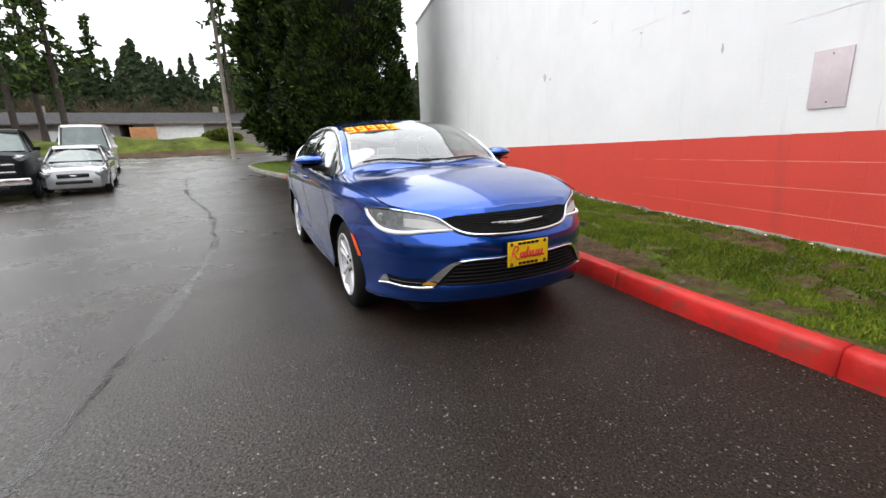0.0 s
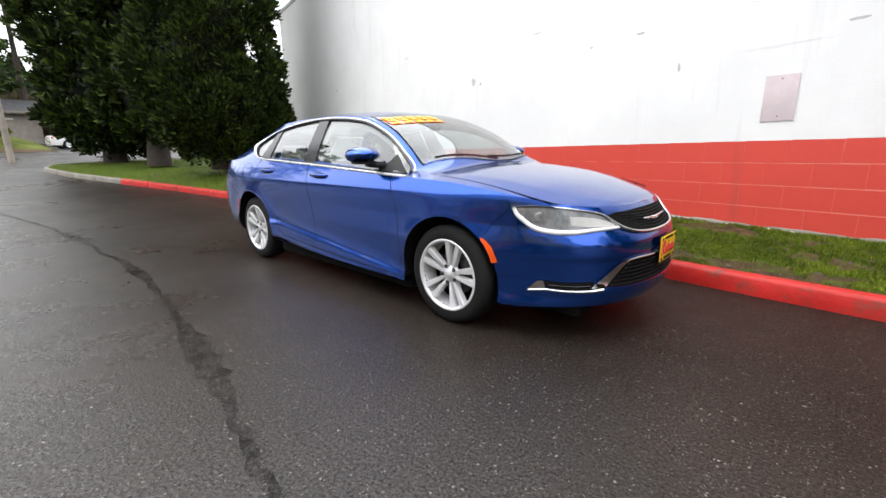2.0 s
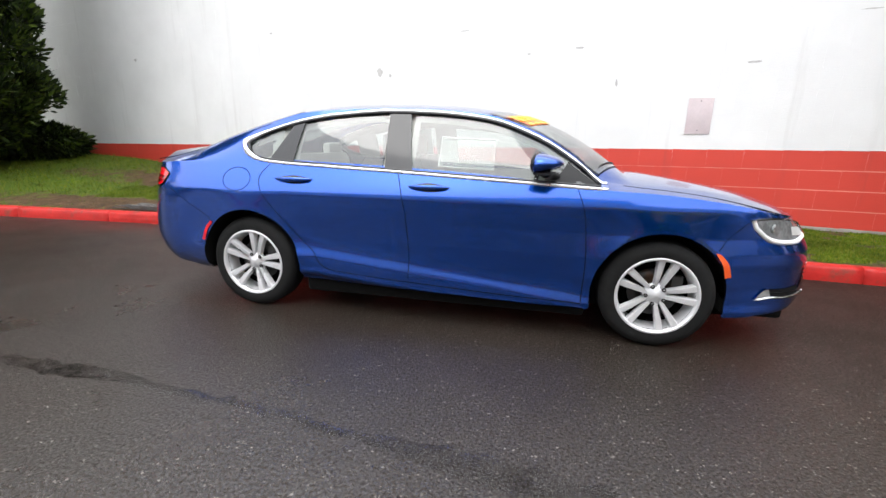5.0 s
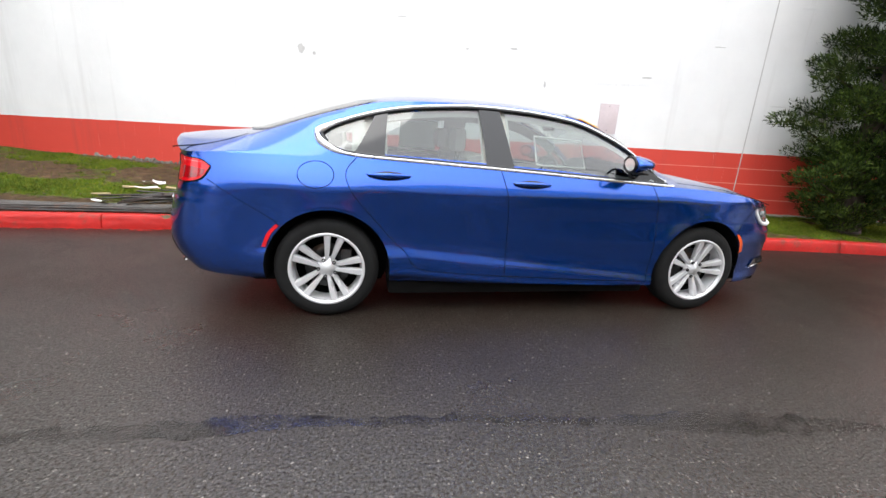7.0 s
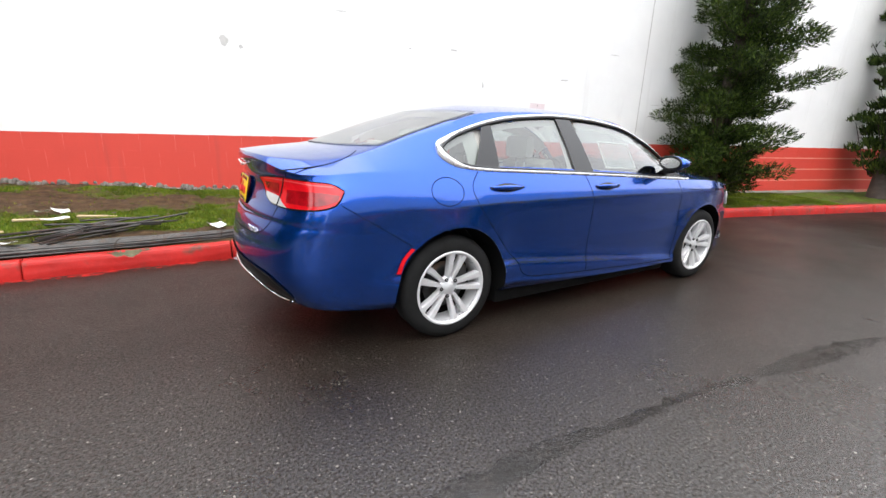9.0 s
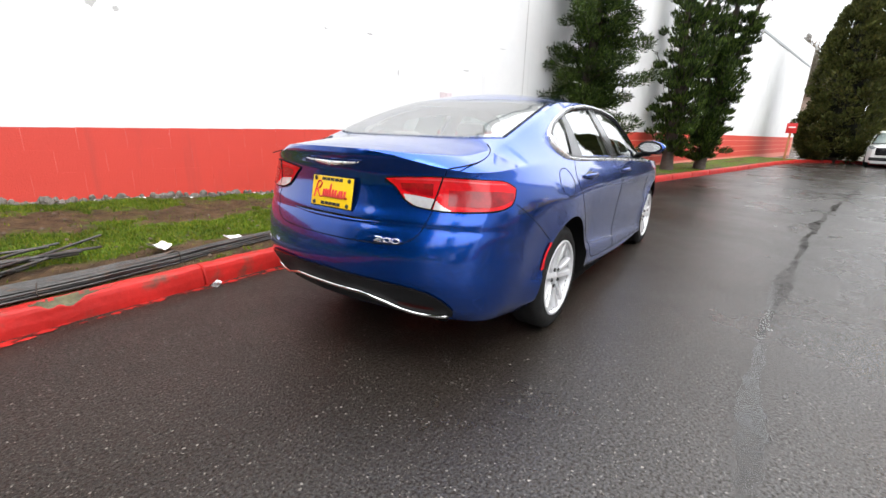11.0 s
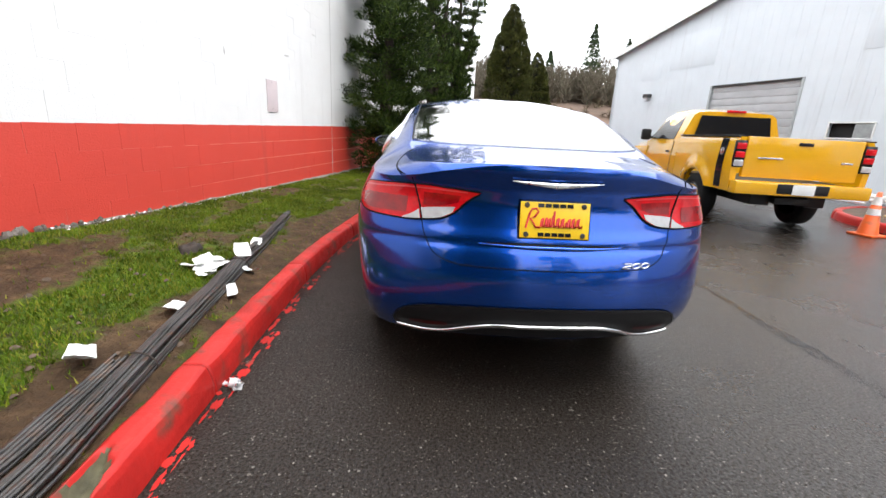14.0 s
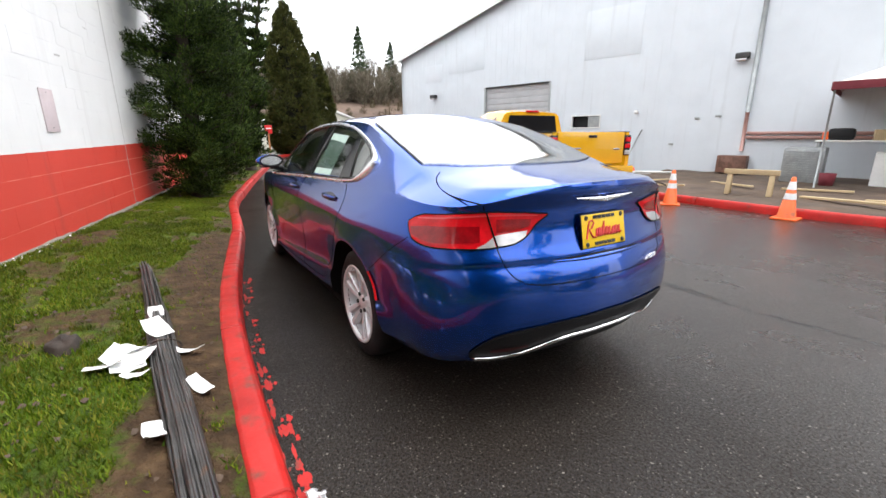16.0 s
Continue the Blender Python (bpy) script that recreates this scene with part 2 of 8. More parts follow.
DRY_SOIL = surface("bare_dirt", (0.10, 0.065, 0.042), 0.9, vary=0.4, grain=18, patch=1.2, bump=0.6, dirt=(0.06, 0.04, 0.03), dirt_amount=0.35)
BLUE = car_paint("blue_pearl_paint", (0.002, 0.064, 0.38), 0.88)
YELLOW = car_paint("yellow_truck_paint", (0.70, 0.36, 0.004), 0.0)
SILVER = car_paint("silver_paint", (0.24, 0.245, 0.25), 0.5)
WHITE_CAR = car_paint("white_car_paint", (0.62, 0.62, 0.61), 0.0)
BLACK_CAR = surface("wet_black_paint", (0.005, 0.0055, 0.006), 0.42, vary=0.3, bump=0, specular=0.1)
MAROON = car_paint("maroon_car_paint", (0.045, 0.008, 0.012), 0.3)
RUBBER = surface("tyre_rubber", (0.011, 0.011, 0.011), 0.75, vary=0.3, bump=0.2, specular=0.2)
BLACK_PLASTIC = surface("black_plastic", (0.011, 0.011, 0.012), 0.5, vary=0.2, grain=120, bump=0.15, specular=0.3)
GLOSS_BLACK = surface("gloss_black_trim", (0.010, 0.010, 0.012), 0.12, vary=0.1, bump=0)
CHROME = surface("chrome", (0.82, 0.82, 0.83), 0.10, 1.0, vary=0.06, bump=0)
BRIGHT_TRIM = surface("satin_bright_trim", (0.86, 0.86, 0.86), 0.28, 0.75, vary=0.05, bump=0)
ALLOY = surface("silver_alloy", (0.68, 0.68, 0.69), 0.32, 0.35, vary=0.08, grain=200, bump=0.04)
DARK_METAL = surface("dark_metal", (0.06, 0.06, 0.06), 0.5, 0.7, vary=0.3, dirt=(0.12, 0.06, 0.03), dirt_amount=0.2)
GLASS = glass("car_glass", (0.84, 0.93, 0.90), 0.60, ior=1.9)
SCREEN_GLASS = glass("windscreen_glass", (0.88, 0.95, 0.92), 0.80, ior=2.1)
HEAD_LENS = surface("headlamp_lens", (0.23, 0.235, 0.245), 0.2, 0.1, vary=0.45, grain=18, patch=9, bump=0, coat=0.3, specular=0.3)
CERAMIC = surface("matt_black_glass_edge", (0.010, 0.010, 0.011), 0.5, vary=0.1, bump=0, specular=0.15)
REAR_GLASS = glass("rear_screen_glass", ior=3.0)
RED_LENS = surface("red_lamp_lens", (0.62, 0.006, 0.012), 0.15, vary=0.3, grain=60, patch=10, bump=0, coat=0.45, specular=0.3)
DEEP_RED = surface("deep_red_lamp_bowl", (0.30, 0.003, 0.007), 0.15, vary=0.4, grain=90, patch=14, bump=0, coat=0.6)
LAMP_GREY = surface("smoked_reflector", (0.16, 0.165, 0.17), 0.25, 0.4, vary=0.4, grain=40, patch=16, bump=0, coat=0.5)
DIM_RED = surface("dark_red_reflector", (0.055, 0.004, 0.004), 0.35, vary=0.2, bump=0, specular=0.2)
RED_GLOW = surface("pale_red_light_guide", (0.62, 0.05, 0.06), 0.2, vary=0.15, bump=0, coat=0.8)
CLEAR_LENS = surface("clear_lamp_lens", (0.62, 0.60, 0.60), 0.12, 0.35, vary=0.2, patch=14, bump=0, coat=1)
AMBER = surface("amber_marker", (0.85, 0.10, 0.01), 0.2, vary=0.1, bump=0, coat=1)
CABIN = surface("grey_beige_upholstery", (0.55, 0.54, 0.50), 0.8, vary=0.15)
PLATE_YELLOW = surface("yellow_plate", (0.85, 0.55, 0.01), 0.4, vary=0.08, bump=0)
RED_INK = surface("red_ink", (0.55, 0.01, 0.01), 0.5, vary=0.1, bump=0)
MINT_PAPER = surface("mint_price_paper", (0.50, 0.66, 0.58), 0.6, vary=0.15, grain=30, patch=9, bump=0)
PAPER = surface("white_paper", (0.80, 0.80, 0.78), 0.7, vary=0.1, patch=6, bump=0.1)
BARK = surface("wet_bark", (0.045, 0.031, 0.023), 0.9, vary=0.45, grain=30, patch=5, bump=0.8)
CEDAR = leafy("arborvitae_sprays", [(0.003, 0.006, 0.001), (0.008, 0.016, 0.002), (0.022, 0.038, 0.005), (0.070, 0.104, 0.014)])
# near-black: the crown's inner shade put into a colour
CROWN_SHADE = leafy("crown_core_shade", [(0.004, 0.004, 0.002), (0.006, 0.006, 0.003)])
PINE = leafy("pine_needles", [(0.006, 0.013, 0.003), (0.016, 0.032, 0.006), (0.038, 0.066, 0.011), (0.095, 0.135, 0.026)])
FAR_GREEN = leafy("far_conifers", [(0.015, 0.028, 0.014), (0.03, 0.05, 0.022), (0.05, 0.06, 0.03)])
FAR_BROWN = leafy("bare_winter_brush", [(0.065, 0.045, 0.032), (0.10, 0.072, 0.05), (0.075, 0.08, 0.04)])
ROOF_SHINGLE = surface("grey_shingle", (0.045, 0.045, 0.048), 0.9, vary=0.3, grain=12, specular=0.15)
HOUSE_WALL = surface("weathered_siding", (0.24, 0.21, 0.18), 0.8, vary=0.2)
OFF_WHITE = surface("off_white_paint", (0.72, 0.72, 0.70), 0.6, vary=0.12, bump=0.05)
DOOR_GREY = surface("grey_door_paint", (0.42, 0.42, 0.43), 0.55, vary=0.12, bump=0.05)
BEIGE = surface("beige_siding", (0.62, 0.60, 0.50), 0.7, vary=0.1)
CEDAR_WOOD = surface("orange_cedar_fence", (0.45, 0.20, 0.08), 0.75, vary=0.25)
LUMBER = surface("pale_lumber", (0.50, 0.38, 0.22), 0.75, vary=0.2, grain=30)
ORANGE = surface("cone_orange", (0.85, 0.13, 0.02), 0.5, vary=0.12, dirt=(0.35, 0.10, 0.04), dirt_amount=0.2)
REFLECTIVE = surface("white_reflective_band", (0.82, 0.82, 0.82), 0.4, vary=0.12, bump=0)
GALVANISED = surface("galvanised_steel", (0.36, 0.38, 0.38), 0.45, 0.4, vary=0.2, grain=20, patch=5)
COPPER_PIPE = surface("salmon_pipe", (0.52, 0.30, 0.26), 0.55, vary=0.15)
MAROON_CLOTH = surface("maroon_canopy_cloth", (0.16, 0.02, 0.03), 0.85, vary=0.15)
PALE_CLOTH = surface("pale_canopy_cloth", (0.62, 0.57, 0.52), 0.85, vary=0.12)
PLAQUE = surface("faded_pink_panel", (0.62, 0.53, 0.54), 0.55, vary=0.08, patch=5)

STEEL_BAR = surface("weathered_steel_bar", (0.085, 0.08, 0.076), 0.42, 0.6, vary=0.4, grain=60, patch=7, bump=0.3, dirt=(0.11, 0.06, 0.035), dirt_amount=0.2)
CLIPPED = leafy("clipped_olive_sprays", [(0.020, 0.026, 0.006), (0.040, 0.048, 0.011), (0.065, 0.070, 0.018), (0.085, 0.075, 0.025)])
BARE_TREES = leafy("bare_grey_trees", [(0.11, 0.088, 0.074), (0.17, 0.14, 0.122), (0.085, 0.088, 0.06)])
BROKEN = surface("broken_kerb_core", (0.12, 0.11, 0.06), 0.9, vary=0.45, grain=30, patch=9, bump=0.9)
RUBBLE = surface("crumbled_footing", (0.16, 0.14, 0.12), 0.9, vary=0.45, grain=30, patch=6, bump=0.8)
# Lighter than RED_WALL: the light caught by the mortar joints, as colour.
LIT_RED_MORTAR = wall_paint("red_mortar_catching_light", (0.72, 0.26, 0.20), (0.4, 0.1, 0.08), 0.4)

POLE_WOOD = surface("grey_pole_timber", (0.17, 0.145, 0.12), 0.85, vary=0.3, grain=20)


def mottled_crack():
    """Dark wet filler that frays into the asphalt round it."""
    m, n, l, p = node_material("wet_crack")
    pos = n.new("ShaderNodeNewGeometry").outputs["Position"]
    l.new(noise_ramp(n, l, 60, [(0.3, (0.005, 0.0045, 0.004)), (0.7, (0.014, 0.012, 0.011))], 5, pos), p.inputs["Base Color"])
    p.inputs["Roughness"].default_value = 0.12
    p.inputs["Specular IOR Level"].default_value = 0.8
    fray = noise_ramp(n, l, 10, [(0.39, (0, 0, 0)), (0.64, (0.9, 0.9, 0.9))], 9, pos, rough=0.8)
    lengths = noise_ramp(n, l, 0.75, [(0.40, (0.45, 0.45, 0.45)), (0.56, (1, 1, 1))], 4, pos)
    l.new(mixed(n, l, fray, lengths, 1.0, "MULTIPLY"), p.inputs["Alpha"])
    bumped(n, l, p, noise_ramp(n, l, 60, [(0.2, (0, 0, 0)), (0.8, (1, 1, 1))], 5, pos), 0.03, 0.004)
    return m


WET_CRACK = mottled_crack()
# Pale grey-green base puts the sky's reflection into the windscreen colour.
PALE_SCREEN = surface("windscreen_sky_tint", (0.15, 0.185, 0.175), 0.25, vary=0.2, bump=0, specular=0.5)
LAMP_GREY = surface("parked_car_lamp", (0.17, 0.18, 0.185), 0.15, vary=0.4, patch=20, bump=0, coat=0.6)
RUSTY_CASE = surface("rusty_box", (0.20, 0.10, 0.07), 0.75, vary=0.35, dirt=(0.09, 0.04, 0.025), dirt_amount=0.4)

WELL_BLACK = surface("wheel_well_felt", (0.006, 0.006, 0.006), 0.95, vary=0.2, bump=0.2, specular=0.1)
OLD_PAINT = surface("patched_paint", (0.52, 0.51, 0.49), 0.7, vary=0.2)

SHEET_FILM = glass("printed_film", (0.92, 0.96, 0.95), 1.0, 1.6)

# ---- building tools ----
def mesh_of(verts, faces, smooth=True):
    me = bpy.data.meshes.new("mesh")
    me.from_pydata([tuple(map(float, v)) for v in verts], [], [tuple(map(int, f)) for f in faces])
    if smooth:
        me.polygons.foreach_set("use_smooth", [True] * len(me.polygons))
    me.update()
    return me


def finish(bm, smooth=True):
    bmesh.ops.recalc_face_normals(bm, faces=bm.faces[:])
    me = bpy.data.meshes.new("mesh")
    bm.to_mesh(me)
    bm.free()
    if smooth:
        me.polygons.foreach_set("use_smooth", [True] * len(me.polygons))
        me.set_sharp_from_angle(angle=radians(38))
    return me


def part(name, bm, material, parent=None, label="", place=None, smooth=True):
    """Links a bmesh, a mesh or (verts, faces) as one mesh object under a thing or a part."""
    if isinstance(bm, bmesh.types.BMesh):
        me = finish(bm, smooth)
    elif isinstance(bm, tuple):
        me = mesh_of(bm[0], bm[1], smooth)
    else:
        me = bm
    if not me.materials:
        me.materials.append(material)
    ob = new(name, me)
    ob.parent = parent
    if place is not None:
        ob.matrix_basis = place
    return tagged(ob, label)


def thing(name, label, category, group="", kind="", place=None):
    ob = new(name)
    ob.empty_display_size = 0.1
    if place is not None:
        ob.matrix_basis = place
    return tagged(ob, label, category, group, kind)


def box(sx, sy, sz, at=(0, 0, 0), bevel=0.0, turn=None, bm=None):
    """A box whose base centre stands at the place given."""
    bm = bm or bmesh.new()
    m = Matrix.Translation(at) @ (turn or Matrix()) @ Matrix.Translation((0, 0, sz / 2)) @ Matrix.Diagonal((sx, sy, sz, 1))
    made = bmesh.ops.create_cube(bm, size=1, matrix=m)["verts"]
    if bevel:
        edges = list({e for v in made for e in v.link_edges})
        bmesh.ops.bevel(bm, geom=edges, offset=bevel, segments=2, affect="EDGES", profile=0.6)
    return bm


def curve(keys, x):
    """A smooth curve that keeps to its keys without overshoot (monotone cubic)."""
    k = np.asarray(sorted(keys), float)
    kx, ky = k[:, 0], k[:, 1]
    h, d = np.diff(kx), np.diff(ky) / np.diff(kx)
    s = np.zeros(len(kx))
    s[0], s[-1] = d[0], d[-1]
    for i in range(1, len(kx) - 1):
        if d[i - 1] * d[i] > 0:
            w1, w2 = 2 * h[i] + h[i - 1], h[i] + 2 * h[i - 1]
            s[i] = (w1 + w2) / (w1 / d[i - 1] + w2 / d[i])
    x = np.clip(np.asarray(x, float), kx[0], kx[-1])
    i = np.clip(np.searchsorted(kx, x) - 1, 0, len(h) - 1)
    t = (x - kx[i]) / h[i]
    return (ky[i] * (1 + 2 * t) * (1 - t) ** 2 + s[i] * h[i] * t * (1 - t) ** 2 + ky[i + 1] * t * t * (3 - 2 * t) + s[i + 1] * h[i] * t * t * (t - 1))


def spline(points, count):
    """Points at even steps along a smooth line through the given points."""
    p = np.asarray(points, float)
    ext = np.vstack([2 * p[0] - p[1], p, 2 * p[-1] - p[-2]])
    fine = []
    for i in range(1, len(ext) - 2):
        a, b, c, d = ext[i - 1:i + 3]
        for t in np.linspace(0, 1, 24, endpoint=False):
            fine.append(0.5 * (2 * b + (c - a) * t + (2 * a - 5 * b + 4 * c - d) * t * t + (3 * b - a - 3 * c + d) * t ** 3))
    fine = np.array(fine + [p[-1]])
    run = np.concatenate([[0], np.cumsum(np.linalg.norm(np.diff(fine, axis=0), axis=1))])
    at = np.linspace(0, run[-1], count)
    return np.stack([np.interp(at, run, fine[:, k]) for k in range(p.shape[1])], -1)


def grid(P, close_u=False, close_v=False):
    """Quads over an array of points [u, v, xyz]."""
    P = np.asarray(P, float)
    nu, nv = P.shape[:2]
    faces = []
    for i in range(nu if close_u else nu - 1):
        for j in range(nv if close_v else nv - 1):
            a, b = i, (i + 1) % nu
            c, d = j, (j + 1) % nv
            faces.append((a * nv + c, b * nv + c, b * nv + d, a * nv + d))
    return P.reshape(-1, 3), faces


def tube(points, radius, sides=8, flat=1.0):
    """A round rod along a line of points, closed at the ends. flat squashes it across."""
    p = [Vector(q) for q in points]
    rings, up = [], Vector((0, 0, 1))
    for i, q in enumerate(p):
        d = (p[min(i + 1, len(p) - 1)] - p[max(i - 1, 0)]).normalized()
        ref = up if abs(d.z) < 0.95 else Vector((1, 0, 0))
        a = d.cross(ref).normalized()
        b = a.cross(d).normalized()
        r = radius[i] if isinstance(radius, (list, tuple)) else radius
        rings.append([q + (a * math.cos(t) * flat + b * math.sin(t)) * r for t in np.linspace(0, 2 * math.pi, sides, endpoint=False)])
    verts, faces = grid(np.array(rings), close_v=True)
    n = len(p)
    faces = list(faces) + [tuple(range(sides))[::-1], tuple((n - 1) * sides + k for k in range(sides))]
    return verts, faces


def joined(pieces):
    """Several (verts, faces) as one."""
    verts, faces, n = [], [], 0
    for v, f in pieces:
        verts.extend(v)
        faces.extend(tuple(k + n for k in q) for q in f)
        n += len(v)
    return verts, faces


def lathe(profile, sides=40, axis="y"):
    """A turned shape: profile rows of (along, radius)."""
    rings = []
    for along, r in profile:
        ring = []
        for t in np.linspace(0, 2 * math.pi, sides, endpoint=False):
            c, s = r * math.cos(t), r * math.sin(t)
            ring.append((c, along, s) if axis == "y" else (c, s, along))
        rings.append(ring)
    return grid(np.array(rings), close_v=True)


def slab(outline, normal_offset, thick):
    """A flat plate: the outline's points, moved along a vector by its thickness."""
    bm = bmesh.new()
    f = bm.faces.new([bm.verts.new(p) for p in outline])
    ext = bmesh.ops.extrude_face_region(bm, geom=[f])
    bmesh.ops.translate(bm, vec=Vector(normal_offset) * thick, verts=[g for g in ext["geom"] if isinstance(g, bmesh.types.BMVert)])
    return bm


def mirrored(vf):
    v, f = vf
    return [(x, -y, z) for x, y, z in v], [tuple(reversed(q)) for q in f]

# ---- the lot: ground, kerbs, lawn, walls ----
def road_z(x, y=0.0):
    """The lane rises behind the sedan."""
    u = np.maximum(0.0, -np.asarray(x, float) - 6.0)
    return 0.045 * u * u / (u + 4.0) * np.clip(1.0 - (u - 60) / 400, 0.2, 1)


def ground_sheet():
    xs = np.unique(np.concatenate([np.linspace(-14, 14, 57), np.linspace(-60, -14, 47), np.linspace(14, 60, 24), -np.geomspace(60, 2500, 14), np.geomspace(60, 2500, 14)]))
    ys = np.unique(np.concatenate([np.linspace(-14, 14, 29), -np.geomspace(14, 2500, 18), np.geomspace(14, 2500, 18)]))
    P = [[(x, y, float(road_z(x))) for y in ys] for x in xs]
    return grid(P)


tagged(part("ground", ground_sheet(), ASPHALT), "wet dark asphalt with pale grit", "asphalt", kind="structure")

KERB_LINE = spline([(-22.5, 6), (-22.3, 2), (-21.3, -0.3), (-19.5, -0.95), (-17, -0.75), (-14.5, -0.25), (-11.8, 0.42), (-9, 1.0), (-6.5, 1.31), (-4.5, 1.465), (-3, 1.50), (-1.2, 1.485), (0, 1.405),
                    (1.6, 1.19), (2.5, 1.065), (3.4, 0.99), (4.66, 0.90), (5.8, 0.74), (6.85, 0.51), (10, -0.18), (16, -1.6), (23, -3.2), (26.5, -4.6), (28, -7), (28, -9)], 700)
_d = np.gradient(KERB_LINE, axis=0)
_d /= np.linalg.norm(_d, axis=1)[:, None]
KERB_IN = np.stack([-_d[:, 1], _d[:, 0]], -1)
KERB_RUN = np.concatenate([[0], np.cumsum(np.linalg.norm(np.diff(KERB_LINE, axis=0), axis=1))])


KERB_SECTION = [(0.0, -0.05), (0.004, 0.05), (0.016, 0.115), (0.026, 0.138), (0.045, 0.15), (0.09, 0.152), (0.135, 0.148), (0.15, 0.138), (0.155, -0.05)]


def kerb_stretch(line, inward, i0, i1, chip=None, base=road_z):
    """One cast length of kerb with rounded arris and a few knocks."""
    rows = []
    prof = KERB_SECTION if not chip else [tuple(p) for p in np.array([[np.interp(u, range(9), [q[k] for q in KERB_SECTION]) for k in (0, 1)] for u in np.linspace(0, 8, 41)])]
    n = 110 if chip else max(6, int(i1 - i0))
    for f in np.linspace(0, 1, n):
        i = i0 + (i1 - i0) * f
        p = np.array([np.interp(i, range(len(line)), line[:, k]) for k in (0, 1)])
        q = np.array([np.interp(i, range(len(line)), inward[:, k]) for k in (0, 1)])
        z = float(base(p[0]))
        ring = []
        for o, h in prof:
            w = noise.noise(Vector((p[0] * 9, p[1] * 9, h * 20)))
            cut = chip(p[0], o) if chip else 0.0
            ring.append((p[0] + q[0] * (o + 0.004 * w), p[1] + q[1] * (o + 0.004 * w), max(z + h + (0.004 * w - cut if h > 0.08 else 0), z + min(h, 0.05))))
        rows.append(ring)
    rows = np.array(rows)
    v, f = grid(rows)
    m = rows.shape[1]
    f = list(f) + [tuple(range(m)), tuple((len(rows) - 1) * m + k for k in reversed(range(m)))]
    return v, f


def chip_near(x, o):
    """The back of one stone is broken away behind the sedan, and small nicks run along the arris."""
    ragged = 0.05 * noise.noise(Vector((x * 11, o * 25, 2)))
    d = 1 - abs(x + 3.17 - 0.9 * (o - 0.08)) / (0.22 + ragged) - max(0, 0.052 + 0.5 * ragged - o) * 30
    broken = min(0.07, max(0.0, d) * 0.30) * (1 + 0.35 * noise.noise(Vector((x * 40, o * 60, 5))))
    nick = 0.02 * max(0, noise.noise(Vector((x * 3.3, 9, 1))) - 0.35) * max(0, 1 - abs(o - 0.03) / 0.03)
    return broken * min(1, max(0, (0.138 - o) / 0.03)) * 0.75 + nick


kerb = thing("kerb", "red-painted concrete kerb, scuffed and chipped", "kerb", kind="structure")
step, pos_run, k = 1.52, 0.0, 0
while pos_run + step < KERB_RUN[-1]:
    a = float(np.interp(pos_run + 0.006, KERB_RUN, range(len(KERB_RUN))))
    b = float(np.interp(pos_run + step - 0.006, KERB_RUN, range(len(KERB_RUN))))
    xm = KERB_LINE[int(b)][0]
    xs_ = KERB_LINE[int(a)][0], xm
    near = -5.2 < xm < 2.5
    ob = part("kerb_stone", kerb_stretch(KERB_LINE, KERB_IN, a, b, chip_near if near else None), KERB_RED if xm > -11.6 else CONCRETE, kerb)
    if near and xs_[0] < -2.8 and xs_[1] > -3.6:
        ob.data.materials.append(BROKEN)
        for poly in ob.data.polygons:
            c = poly.center
            o = (c.y - float(np.interp(c.x, KERB_LINE[60:, 0], KERB_LINE[60:, 1])))
            if chip_near(c.x, o) > 0.014 and c.z > 0.04 and o > 0.03:
                poly.material_index = 1
    pos_run += step
# overspray of kerb paint on the asphalt
blots = []
for k in range(130):
    x = random.uniform(-4.6, 0.6) if k % 3 else random.uniform(-4.4, -1.2)
    i = int(np.interp(x, KERB_LINE[:, 0], range(len(KERB_LINE))))
    off = random.gauss(0.055, 0.014) if k % 4 else random.uniform(0.0, 0.03)
    ln, wd = random.uniform(0.01, 0.065), random.uniform(0.004, 0.016)
    n, c, d = 15, KERB_LINE[i] - KERB_IN[i] * off, _d[i]
    ring = []
    for a in np.linspace(0, 2 * math.pi, n, endpoint=False):
        u, w = ln * random.uniform(0.6, 1.25) * math.cos(a), wd * random.uniform(0.4, 1.5) * math.sin(a)
        ring.append((c[0] + d[0] * u - d[1] * w, c[1] + d[1] * u + d[0] * w, 0.0018 + 0.00002 * k))
    blots.append((ring, [tuple(range(n))]))
tagged(part("paint_spots", joined(blots), KERB_RED), "flecks of red kerb paint on the asphalt", "paint", kind="stuff")

# wall line: y = WALL_A + WALL_B * x
WALL_A, WALL_B = 3.36, -0.2
WALL_DIR = Vector((1, WALL_B, 0)).normalized()
WALL_OUT = Vector((WALL_DIR.y, -WALL_DIR.x, 0))
WALL_X0, WALL_X1 = -13.2, 38.0


def wall_foot(x):
    return np.interp(x, [-20, -13, -9, -6.8, -4.3, -2.2, 0, 3, 8, 14, 40], [0.95, 0.85, 0.72, 0.56, 0.47, 0.38, 0.29, 0.25, 0.22, 0.2, 0.15])


def wall_y(x):
    return WALL_A + WALL_B * x


def lawn_z(x, y):
    """Height of the planted strip between kerb and wall."""
    i = int(np.interp(x, KERB_LINE[60:, 0], range(60, len(KERB_LINE))))
    y0 = KERB_LINE[i][1] + 0.15
    y1 = wall_y(x) if x > WALL_X0 else 14.0
    f = np.clip((y - y0) / max(y1 - y0, 0.4), 0, 1)
    z0, z1 = float(road_z(x)) + 0.135, float(wall_foot(x))
    rough = 0.018 * noise.noise(Vector((x * 1.7, y * 1.7, 0))) + 0.012 * noise.noise(Vector((x * 6, y * 6, 3)))
    return z0 + (z1 - z0) * f ** 0.8 + rough * min(1, f * 8)


